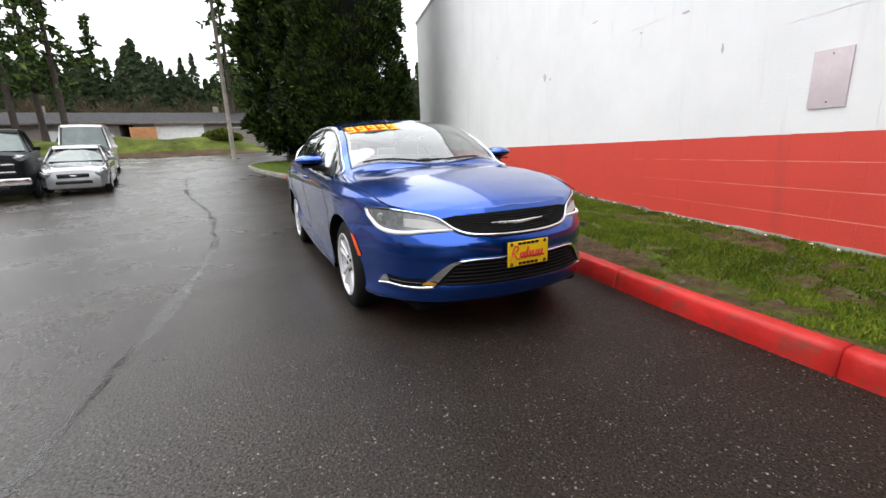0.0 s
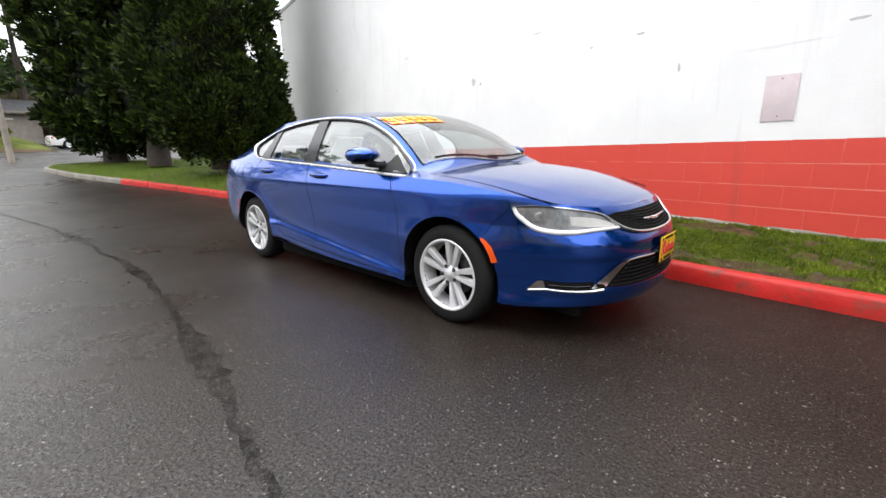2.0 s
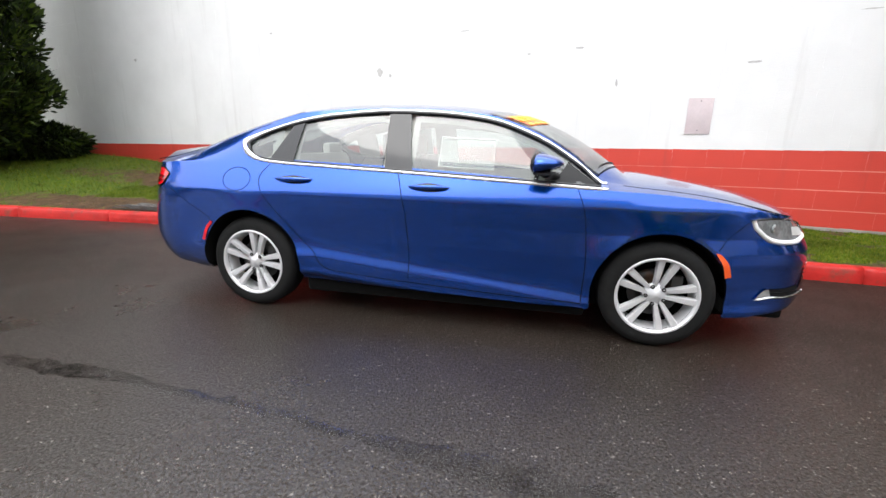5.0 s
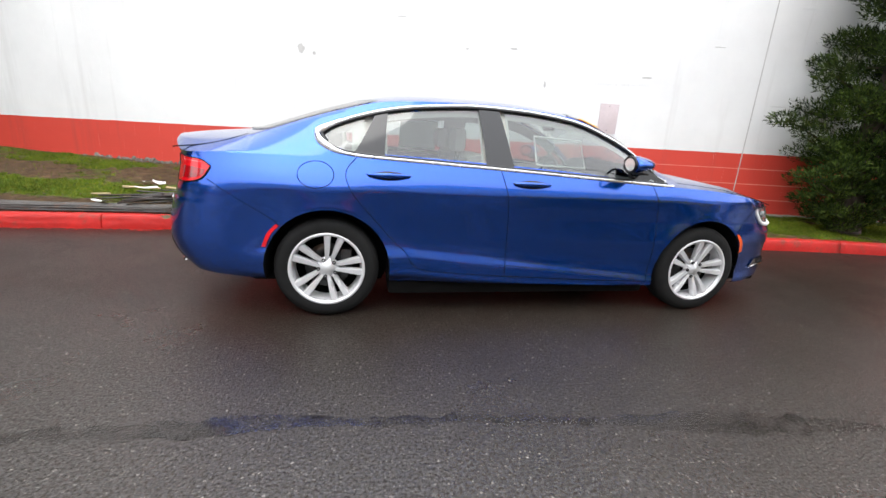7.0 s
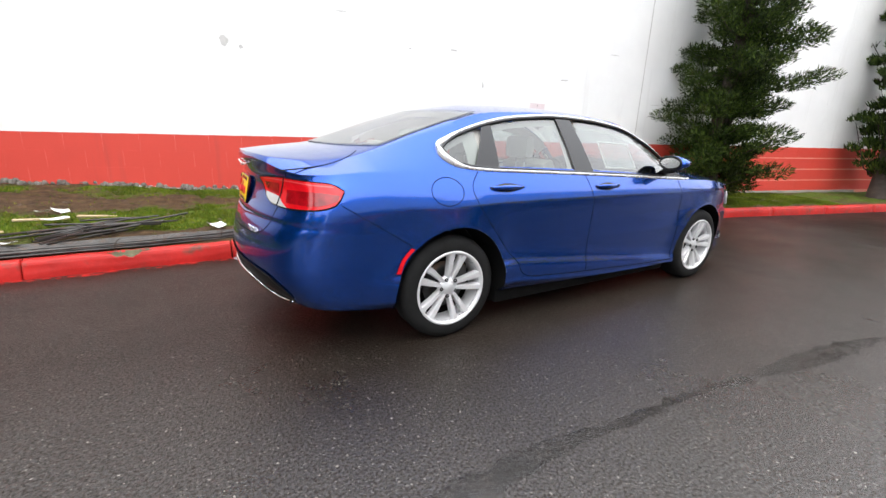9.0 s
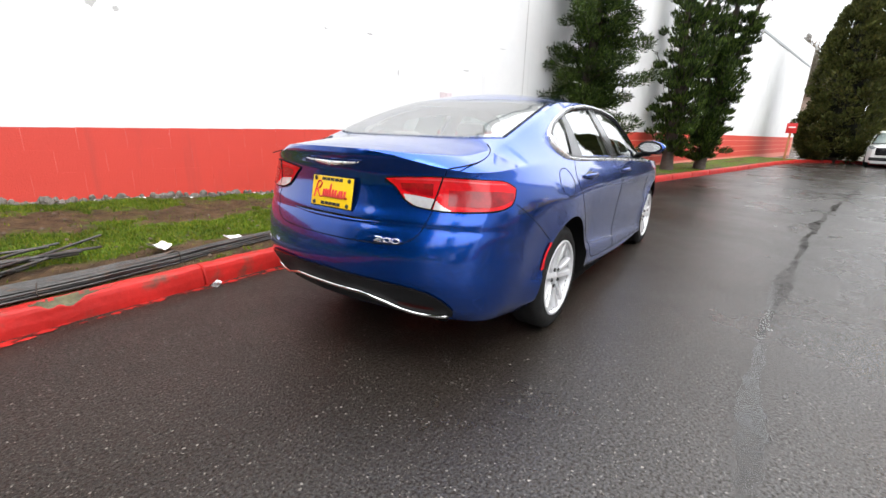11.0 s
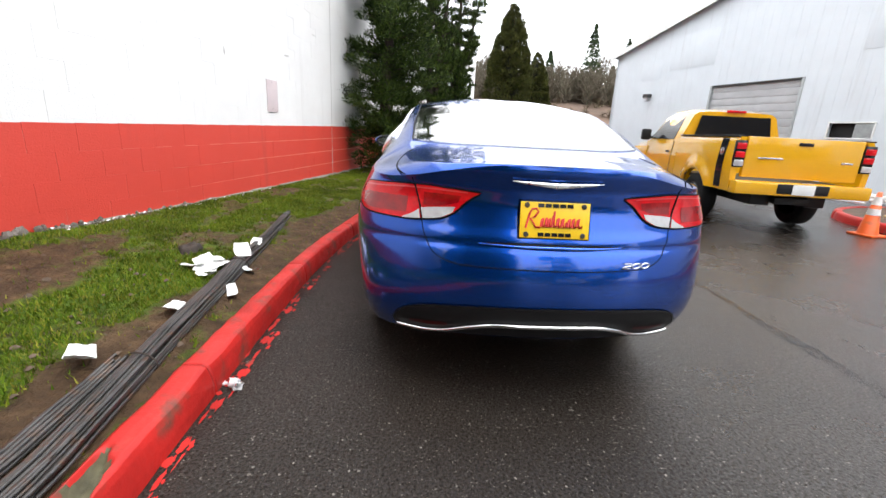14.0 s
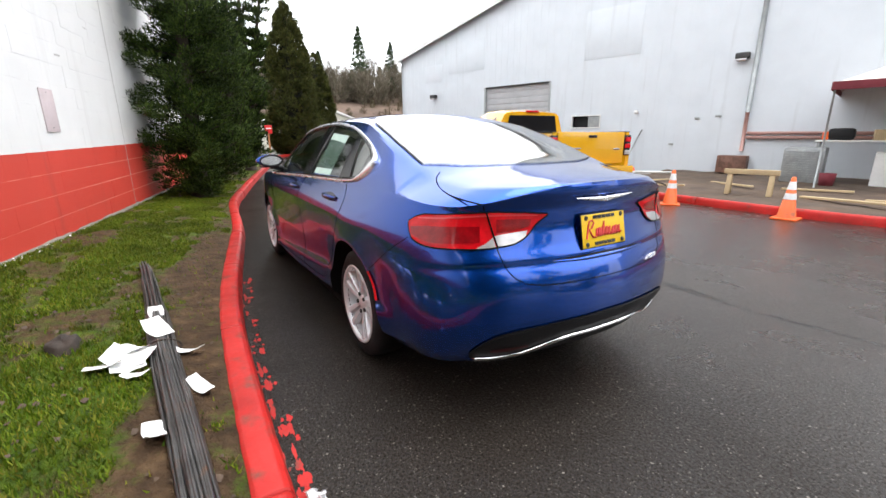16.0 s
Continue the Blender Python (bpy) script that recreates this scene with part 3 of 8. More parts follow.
def lawn_sheet():
    rows = []
    for i in np.linspace(80, 640, 420):
        p = np.array([np.interp(i, range(len(KERB_LINE)), KERB_LINE[:, k]) for k in (0, 1)])
        q = np.array([np.interp(i, range(len(KERB_LINE)), KERB_IN[:, k]) for k in (0, 1)])
        a = p + q * 0.145
        y1 = wall_y(a[0]) + 0.05 if a[0] > WALL_X0 else 14.0
        rows.append([(a[0], a[1] + (y1 - a[1]) * f, lawn_z(a[0], a[1] + (y1 - a[1]) * f)) for f in np.linspace(0, 1, 30)])
    return grid(rows)


def turf_amount(x, f):
    """How whole the sward is at x, f of the way from kerb to wall: bands of mud and grass behind the sedan, whole lawn ahead."""
    worn = np.interp(f, [0, 0.06, 0.15, 0.20, 0.42, 0.52, 0.68, 0.78, 0.94, 1.0], [-0.12, -0.40, -0.28, 0.2, 0.22, -0.2, -0.32, 0.08, 0.1, -0.3])
    whole = np.interp(f, [0, 0.10, 0.18, 0.26, 1], [-0.35, -0.4, -0.15, 0.18, 0.1])
    far = np.interp(f, [0, 0.1, 0.2, 1], [-0.05, 0.05, 0.2, 0.12])
    k = np.interp(x, [-1.5, 0.2, 1.6, 2.8], [0.0, 1.0, 1.0, 2.0])
    base = worn * (1 - k) + whole * k if k <= 1 else whole * (2 - k) + far * (k - 1)
    back = np.interp(x, [-9, -6.5], [1, 0])
    base = base * (1 - back) + 0.35 * back
    return base + 0.42 * noise.noise(Vector((x * 1.1, f * 4.5, 7))) + 0.22 * noise.noise(Vector((x * 3.7, f * 12, 1)))


lawn = tagged(part("lawn", lawn_sheet(), LAWN), "wet patchy lawn and bare mud below the wall", "lawn", kind="structure")
turf_layer = lawn.data.attributes.new("turf", "FLOAT", "POINT")
for i, v in enumerate(lawn.data.vertices):
    turf_layer.data[i].value = float(turf_amount(v.co.x, (i % 30) / 29))

# grass blades, thickest where the turf is
def grass_field(count, x0, x1, tall=0.05):
    verts, faces = [], []
    rng = np.random.RandomState(4)
    made = 0
    while made < count:
        x = rng.uniform(x0, x1)
        i = int(np.interp(x, KERB_LINE[60:, 0], range(60, len(KERB_LINE))))
        ya, yb = KERB_LINE[i][1] + 0.17, (wall_y(x) - 0.03 if x > WALL_X0 else 9.0)
        y = rng.uniform(ya, yb)
        turf = turf_amount(x, (y - ya) / (yb - ya))
        if turf + 0.25 * noise.noise(Vector((x * 8, y * 8, 2))) < 0.02 and rng.rand() > 0.02:
            continue
        made += 1
        z = lawn_z(x, y) - 0.004
        h = tall * rng.uniform(0.4, 1.3)
        a = rng.uniform(0, 6.28)
        lean = rng.uniform(0, 0.9) * h
        w = rng.uniform(0.003, 0.0065)
        b = rng.uniform(0, 6.28)
        n = len(verts)
        verts += [(x - w * math.cos(a), y - w * math.sin(a), z), (x + w * math.cos(a), y + w * math.sin(a), z), (x + lean * math.cos(b), y + lean * math.sin(b), z + h)]
        faces.append((n, n + 1, n + 2))
    return verts, faces


tagged(part("grass", grass_field(170000, -6.5, 9.0, 0.030), GRASS, smooth=False), "short wet green grass with yellow patches", "grass", kind="stuff")
tagged(part("grass", grass_field(26000, -22, -6.5, 0.07), GRASS, smooth=False), "short wet green grass below the trees", "grass", kind="stuff")

# white and red block building
building = thing("wall_north", "painted concrete block wall, white above a red base", "wall", kind="structure")
RED_TOP, COURSE, BLOCK = 1.175, 0.2325, 0.406


def wall_point(x, z, out=0.0):
    return Vector((x, wall_y(x), z + 0.012 * (min(x, 12) - 2) * min(1, z))) + WALL_OUT * out


def wall_slab(x0, x1, z0, z1a, z1b, out, thick, material, nm):
    a, b = wall_point(x0, 0, out), wall_point(x1, 0, out)
    bm = bmesh.new()
    lo = [bm.verts.new((p.x, p.y, z0)) for p in (a, b)]
    hi = [bm.verts.new((b.x, b.y, z1b)), bm.verts.new((a.x, a.y, z1a))]
    f = bm.faces.new(lo + hi)
    ext = bmesh.ops.extrude_face_region(bm, geom=[f])
    bmesh.ops.translate(bm, vec=-WALL_OUT * thick, verts=[g for g in ext["geom"] if isinstance(g, bmesh.types.BMVert)])
    return part(nm, bm, material, building, smooth=False)


wall_slab(WALL_X0, WALL_X1, -0.3, 6.1, 7.4, 0.003, 0.3, WHITE_WALL, "wall_core")
wall_slab(WALL_X0 - 0.05, WALL_X1, 6.1, 6.22, 6.22, 0.03, 0.4, GALVANISED, "coping")
# the building's other sides
a, b = wall_point(WALL_X0, 0, -0.012), wall_point(WALL_X1, 0, -0.012)
depth = -WALL_OUT * 22
for p, nm in ((a, "end_wall"), (b, "end_wall")):
    q = p + depth
    part(nm, slab([(p.x, p.y, -0.3), (q.x, q.y, -0.3), (q.x, q.y, 6.1), (p.x, p.y, 6.1)], tuple(WALL_DIR if p is a else -WALL_DIR), 0.3), WHITE_WALL, building, smooth=False)
part("roof", slab([(p.x, p.y, 6.0) for p in (a, b, b + depth, a + depth)], (0, 0, 1), 0.15), CONCRETE, building, smooth=False)


def block_mesh(length, height, gap):
    bm = box(length - gap * 0.25, 0.02, height - gap, (0, 0, gap / 2), gap * 0.25)
    return finish(bm, False)


turn_wall = Matrix.Rotation(math.atan2(WALL_DIR.y, WALL_DIR.x), 4, "Z")
red_block, white_block = block_mesh(BLOCK, COURSE, 0.005), block_mesh(BLOCK, COURSE, 0.0014)
red_block.materials.append(RED_WALL)
white_block.materials.append(WHITE_WALL)
rest = {True: [], False: []}


def flat_block(p, mat_list, red):
    """Joined far block: front face with small bevel."""
    w, h = BLOCK - (0.0012 if red else 0.0004), COURSE - (0.005 if red else 0.0014)
    c = Vector(p)
    u, o = WALL_DIR, WALL_OUT
    base = [c - u * w / 2, c + u * w / 2, c + u * w / 2 + Vector((0, 0, h)), c - u * w / 2 + Vector((0, 0, h))]
    fr = [q + o * 0.010 for q in base]
    bk = [q - o * 0.010 for q in base]
    mat_list.append(([tuple(q) for q in fr + bk], [(0, 1, 2, 3), (1, 0, 4, 5), (3, 2, 6, 7), (0, 3, 7, 4), (2, 1, 5, 6)]))


def lay_blocks():
    dx = BLOCK * WALL_DIR.x
    for row in range(-4, 21):
        z = RED_TOP + row * COURSE
        red = row < 0
        n0, n1 = int(WALL_X0 / dx) + 1, int(WALL_X1 / dx) - 1
        for k in range(n0, n1):
            x = (k + (0.5 if row % 2 else 0)) * dx
            if z + COURSE < wall_foot(x) - 0.05:
                continue
            if row > 12 and not -8 < x < 12:
                continue
            near = (-5.2 < x < 8.0) and row < 4
            jig = random.uniform(-0.0015, 0.0015)
            if near:
                ob = new("block", red_block if red else white_block)
                ob.parent = building
                p = wall_point(x, z, -0.004 + jig)
                ob.matrix_basis = Matrix.Translation(p) @ turn_wall
            else:
                flat_block(wall_point(x, z, -0.004 + jig), rest[red], red)


# backing that shows in the red joints, its colour lightened as if catching light
part("wall_plinth", slab([tuple(wall_point(x, z, 0.0005)) for x, z in ((WALL_X0, -0.2), (WALL_X1, -0.2), (WALL_X1, RED_TOP), (WALL_X0, RED_TOP))], tuple(WALL_OUT), 0.0037), LIT_RED_MORTAR, building, smooth=False)
# control joint
part("control_joint", slab([tuple(wall_point(x, z, 0.0075)) for x, z in ((4.80, 0.2), (4.815, 0.2), (4.815, 6.0), (4.80, 6.0))], tuple(WALL_OUT), 0.002), OLD_PAINT, building, smooth=False)
# rough footing line where the render meets the soil
foot = []
for x in np.linspace(-12, 12, 160):
    z = float(wall_foot(x))
    foot.append([tuple(wall_point(x, z - 0.05, 0.03)), tuple(wall_point(x, z + 0.015 + 0.025 * noise.noise(Vector((x * 5, 0, 0))), 0.022 + 0.012 * noise.noise(Vector((x * 9, 3, 0))))), tuple(wall_point(x, z + 0.03 + 0.03 * noise.noise(Vector((x * 4, 8, 0))), 0.0))])
tagged(part("footing", grid(foot), CONCRETE, building), "rough grey footing at the soil line")

# scuffs, filled holes and hairline cracks in the paint
rubble = []
for k in range(260):
    x = -5.6 + 6.4 * random.random() ** 0.9
    r = random.uniform(0.012, 0.05) * (1.0 if x < -0.8 else 0.6)
    c = wall_point(x, 0, random.uniform(0.0, 0.05))
    z = float(wall_foot(x)) + random.uniform(-0.02, 0.035)
    ring = lambda q, h: [(c.x + q * r * random.uniform(0.7, 1.2) * math.cos(a), c.y + q * r * 0.8 * random.uniform(0.7, 1.2) * math.sin(a), z + h * r * random.uniform(0.8, 1.2)) for a in np.linspace(0, 2 * math.pi, 6, endpoint=False)]
    v = ring(1.0, -0.5) + ring(0.95, 0.2) + ring(0.5, 0.75)
    f = [(a + 6 * b, (a + 1) % 6 + 6 * b, (a + 1) % 6 + 6 * b + 6, a + 6 * b + 6) for b in (0, 1) for a in range(6)] + [(12, 13, 14, 15, 16, 17)]
    rubble.append((v, f))
tagged(part("footing_rubble", joined(rubble), RUBBLE, building, smooth=False), "crumbled grey footing at the wall's foot", kind="stuff")
scuffs = []
for x, z, w, h in ((-2.1, 2.39, 0.11, 0.13), (-1.9, 2.33, 0.05, 0.05), (1.08, 2.53, 0.10, 0.03), (3.12, 2.22, 0.14, 0.025), (0.39, 2.5, 0.05, 0.02), (-8.36, 3.0, 0.08, 0.06), (-4.4, 3.2, 0.06, 0.03), (1.6, 2.05, 0.03, 0.09), (-0.6, 2.9, 0.12, 0.02), (4.1, 2.7, 0.2, 0.012), (5.2, 1.9, 0.25, 0.01)):
    ring = []
    for a in np.linspace(0, 2 * math.pi, 18, endpoint=False):
        k = 1 + 0.5 * noise.noise(Vector((math.cos(a) * 2 + x * 7, math.sin(a) * 2, z * 5)))
        ring.append(tuple(wall_point(x + 0.5 * w * k * math.cos(a), z + 0.5 * h * k * math.sin(a), 0.0075)))
    scuffs.append((ring + [tuple(wall_point(x, z, 0.0085))], [(i, (i + 1) % 18, 18) for i in range(18)]))
tagged(part("wall_scuffs", joined(scuffs), OLD_PAINT, building), "grey scuffs and filled holes in the white paint", kind="stuff")

# faded panel on the wall
panel = thing("wall_panel", "faded pinkish metal panel with a thin rim on the white wall", "panel", place=Matrix.Translation(wall_point(2.63, 1.37, 0.008)) @ turn_wall)
part("plate", box(0.285, 0.012, 0.445, (0, -0.004, 0), 0.003), PLAQUE, panel)
for x, z, sx, sz in ((0, 0.0, 0.285, 0.004), (0, 0.441, 0.285, 0.004), (-0.1405, 0.004, 0.004, 0.437), (0.1405, 0.004, 0.004, 0.437)):
    part("rim", box(sx, 0.003, sz, (x, -0.0105, z), 0.001), PLAQUE, panel)
for z in (0.045, 0.41):
    part("screw", lathe([(0.0, 0.0), (0.002, 0.006), (0.0, 0.007)], 10), DARK_METAL, panel, place=pose(0, -0.0105, z, 0, 0, 180))

# pale steel shed across the yard: gable wall towards the lot
SHED_A, SHED_B = -11.86 - 0.233 * 5.73, 0.233
SHED_DIR = Vector((1, SHED_B, 0)).normalized()
SHED_OUT = Vector((-SHED_DIR.y, SHED_DIR.x, 0))


def shed_point(x, z, out=0.0):
    return Vector((x, SHED_A + SHED_B * x, z)) + SHED_OUT * out


def shed_roof(x):
    return 5.2 + 0.235 * (18.0 - x) if x > 2 else 5.2 + 0.235 * 16 - 0.235 * (2 - x)


turn_shed = Matrix.Rotation(math.atan2(SHED_DIR.y, SHED_DIR.x), 4, "Z")
shed = thing("wall_south", "pale blue-grey steel building with a gable wall", "building", kind="structure")
GAR = (9.08, 12.38, 3.42)
WIN = (6.98, 8.12, 1.62, 2.1)


def shed_wall():
    """Gable wall in pieces round the two openings."""
    bm = bmesh.new()
    def quad(x0, x1, z0, za, zb):
        f = bm.faces.new([bm.verts.new(shed_point(x0, z0)), bm.verts.new(shed_point(x1, z0)), bm.verts.new(shed_point(x1, zb)), bm.verts.new(shed_point(x0, za))])
        ext = bmesh.ops.extrude_face_region(bm, geom=[f])
        bmesh.ops.translate(bm, vec=-SHED_OUT * 0.2, verts=[g for g in ext["geom"] if isinstance(g, bmesh.types.BMVert)])
    quad(-14, 2, -0.3, shed_roof(-14), shed_roof(2))
    quad(2, WIN[0], -0.3, shed_roof(2), shed_roof(WIN[0]))
    quad(WIN[0], WIN[1], -0.3, WIN[2], WIN[2])
    quad(WIN[0], WIN[1], WIN[3], shed_roof(WIN[0]), shed_roof(WIN[1]))
    quad(WIN[1], GAR[0], -0.3, shed_roof(WIN[1]), shed_roof(GAR[0]))
    quad(GAR[0], GAR[1], GAR[2], shed_roof(GAR[0]), shed_roof(GAR[1]))
    quad(GAR[1], 18, -0.3, shed_roof(GAR[1]), shed_roof(18))
    return bm


part("gable_wall", shed_wall(), GREY_STEEL, shed, smooth=False)
# shallow cladding ribs
for x in np.arange(-13.5, 17.9, 0.305):
    z0 = GAR[2] if GAR[0] - 0.05 < x < GAR[1] + 0.05 else (WIN[3] if WIN[0] - 0.03 < x < WIN[1] + 0.03 else 0.1)
    h = shed_roof(x) - z0 - 0.02
    ob = part("cladding_rib", box(0.03, 0.004, h, (0, 0, 0), 0.0), GREY_STEEL, shed, place=Matrix.Translation(shed_point(x, z0, 0.002)) @ turn_shed, smooth=False)
c, back = shed_point(18, 0), -SHED_OUT * 25
part("side_wall", slab([(c.x, c.y, -0.3), (c.x + back.x, c.y + back.y, -0.3), (c.x + back.x, c.y + back.y, 5.2), (c.x, c.y, 5.2)], tuple(-SHED_DIR), 0.2), GREY_STEEL, shed, smooth=False)
for x0, x1 in ((18.25, 2), (2, -14)):
    p, q = shed_point(x0, shed_roof(x0), 0.25), shed_point(x1, shed_roof(x1), 0.25)
    part("roof_sheet", slab([tuple(p), tuple(q), tuple(q + back), tuple(p + back)], (0, 0, 1), 0.08), GALVANISED, shed, smooth=False)
    part("verge_trim", slab([tuple(p + Vector((0, 0, -0.12)) + SHED_OUT * 0.01), tuple(q + Vector((0, 0, -0.12)) + SHED_OUT * 0.01), tuple(q + Vector((0, 0, 0.1)) + SHED_OUT * 0.01), tuple(p + Vector((0, 0, 0.1)) + SHED_OUT * 0.01)], tuple(SHED_OUT), 0.02), OFF_WHITE, shed, smooth=False)
door = thing("door_1", "white sectional roller door, closed", "garage door", kind="structure", place=Matrix.Translation(shed_point((GAR[0] + GAR[1]) / 2, 0.05, -0.09)) @ turn_shed)
gw_ = (GAR[1] - GAR[0]) / SHED_DIR.x
for k in range(14):
    part("slat", box(gw_, 0.04, 0.234, (0, 0, k * 0.24), 0.012), DOOR_GREY, door)
for sx in (-1, 1):
    part("jamb", box(0.08, 0.14, 3.38, (sx * (gw_ / 2 - 0.04), 0.04, 0), 0.006), GALVANISED, door)
part("head_shadow_gap", box(gw_, 0.12, 0.06, (0, 0.04, 3.32), 0.006), DARK_METAL, door)
win = thing("window_1", "small open window with a dark half and a grey half", "window", kind="structure", place=Matrix.Translation(shed_point((WIN[0] + WIN[1]) / 2, WIN[2], -0.05)) @ turn_shed)
ww, wh = (WIN[1] - WIN[0]) / SHED_DIR.x, WIN[3] - WIN[2]
part("dark_room", box(ww, 0.02, wh, (0, -0.12, 0)), BLACK_PLASTIC, win)
part("sliding_panel", box(ww * 0.42, 0.03, wh, (-ww * 0.29, 0.03, 0), 0.004), GALVANISED, win)
for z in (0, wh - 0.04):
    part("window_frame", box(ww, 0.06, 0.04, (0, 0.045, z), 0.005), OFF_WHITE, win)
for sx in (-1, 1):
    part("window_frame", box(0.04, 0.06, wh - 0.08, (sx * (ww / 2 - 0.02), 0.045, 0.04), 0.005), OFF_WHITE, win)

# right-hand kerb and dirt yard
YARD = spline([(4.75, -11.6), (4.6, -9.4), (4.1, -8.1), (3.3, -7.42), (2.28, -7.18), (1.2, -7.08), (0, -7.05), (-1.17, -7.11), (-2, -7.27), (-3.2, -7.55), (-6, -8.2), (-12, -9.8), (-22, -13.2)], 260)
_e = np.gradient(YARD, axis=0)
_e /= np.linalg.norm(_e, axis=1)[:, None]
YARD_IN = np.stack([-_e[:, 1], _e[:, 0]], -1)
yard_kerb = thing("kerb", "red-painted kerb along the dirt yard", "kerb", kind="structure")
for i in range(0, 255, 12):
    part("kerb_stone", kerb_stretch(YARD, YARD_IN, i + 0.03, min(i + 11.97, 259)), KERB_RED, yard_kerb)
rows = []
for i in range(0, 260, 2):
    a = YARD[i] + YARD_IN[i] * 0.145
    y1 = SHED_A + SHED_B * a[0]
    rows.append([(a[0], a[1] + (y1 - a[1]) * f, 0.135 + 0.12 * f + 0.035 * noise.noise(Vector((a[0] * 2.1, (a[1] + (y1 - a[1]) * f) * 2.1, 0))) * min(1, f * 6)) for f in np.linspace(0, 1, 26)])
tagged(part("dirt_yard", grid(rows), DRY_SOIL), "bare brown dirt in front of the steel building", "dirt", kind="structure")

lay_blocks()
for red in (True, False):
    tagged(part("blocks", joined(rest[red]), RED_WALL if red else WHITE_WALL, building, smooth=False), "painted blocks", kind="stuff")

# ---- the blue sedan ----
# Its own frame is the world's: nose to +x, its left side to +y, tyres on z = 0.
PLAN = spline([(2.425, 0), (2.422, 0.10), (2.408, 0.24), (2.365, 0.41), (2.285, 0.57), (2.14, 0.72), (1.92, 0.83), (1.65, 0.893), (1.3, 0.922), (0.8, 0.932),
               (0, 0.935), (-0.8, 0.935), (-1.4, 0.933), (-1.75, 0.926), (-2.0, 0.904), (-2.15, 0.868), (-2.26, 0.80), (-2.345, 0.68), (-2.405, 0.52), (-2.452, 0.33), (-2.478, 0.15), (-2.482, 0)], 300)
RUN = np.concatenate([[0], np.cumsum(np.linalg.norm(np.diff(PLAN, axis=0), axis=1))])
_t = np.gradient(PLAN, axis=0)
_t /= np.linalg.norm(_t, axis=1)[:, None]
PLAN_N = np.stack([-_t[:, 1], _t[:, 0]], -1)
PLAN_N *= np.where((PLAN_N * (PLAN - np.array([0, 0]))).sum(1) < 0, -1, 1)[:, None]

SHOULDER = [(2.43, 0.80), (2.2, 0.815), (2.0, 0.845), (1.85, 0.875), (1.6, 0.915), (1.33, 0.942), (1.03, 0.955), (0.41, 0.983), (-0.26, 1.014), (-0.75, 1.034),
            (-1.25, 1.050), (-1.6, 1.052), (-1.95, 1.045), (-2.15, 1.033), (-2.27, 1.030), (-2.36, 1.046), (-2.42, 1.080), (-2.46, 1.108), (-2.482, 1.117)]
UNDER = [(2.43, 0.25), (2.2, 0.245), (1.95, 0.23), (1.75, 0.20), (1.0, 0.19), (0.9, 0.195), (-0.2, 0.225), (-0.85, 0.25), (-1.0, 0.245), (-1.76, 0.255), (-2.0, 0.275), (-2.15, 0.29), (-2.3, 0.30), (-2.482, 0.32)]
IN_FRONT = [(0.15, 0.10), (0.22, 0.055), (0.26, 0.024), (0.30, 0.008), (0.345, 0.0), (0.40, 0.012), (0.50, 0.012), (0.54, 0.006), (0.60, 0.010), (0.64, 0.03), (0.71, 0.085), (0.78, 0.135), (0.83, 0.18), (0.9, 0.25)]
IN_SIDE = [(0.15, 0.11), (0.22, 0.072), (0.255, 0.040), (0.285, 0.019), (0.315, 0.022), (0.36, 0.021), (0.395, 0.022), (0.42, 0.028), (0.45, 0.037), (0.50, 0.040), (0.58, 0.034), (0.66, 0.024), (0.74, 0.012), (0.81, 0.003),
           (0.855, 0.0), (0.872, 0.003), (0.89, 0.009), (0.92, 0.0205), (0.96, 0.039), (1.0, 0.060), (1.05, 0.088), (1.12, 0.13)]
IN_QUARTER = [(0.2, 0.14), (0.255, 0.10), (0.30, 0.068), (0.36, 0.042), (0.45, 0.026), (0.55, 0.016), (0.66, 0.008), (0.76, 0.0), (0.83, 0.001), (0.88, 0.010), (0.92, 0.023), (0.96, 0.040), (1.0, 0.060), (1.05, 0.086), (1.12, 0.128)]
IN_REAR = [(0.2, 0.17), (0.28, 0.12), (0.34, 0.07), (0.40, 0.032), (0.46, 0.008), (0.52, 0.0), (0.60, 0.006), (0.68, 0.022), (0.74, 0.042), (0.765, 0.056), (0.785, 0.058), (0.85, 0.085), (0.95, 0.108), (1.0, 0.108),
           (1.05, 0.088), (1.085, 0.075), (1.11, 0.078), (1.13, 0.09)]
ARCH = ((1.368, 0.386), (-1.362, 0.391))
ARCH_Z = 0.338


def plan_at(s):
    """Place and outward normal on the plan line, s metres from the nose."""
    p = np.stack([np.interp(s, RUN, PLAN[:, k]) for k in (0, 1)], -1)
    n = np.stack([np.interp(s, RUN, PLAN_N[:, k]) for k in (0, 1)], -1)
    return p, n / np.linalg.norm(n, axis=-1, keepdims=True)


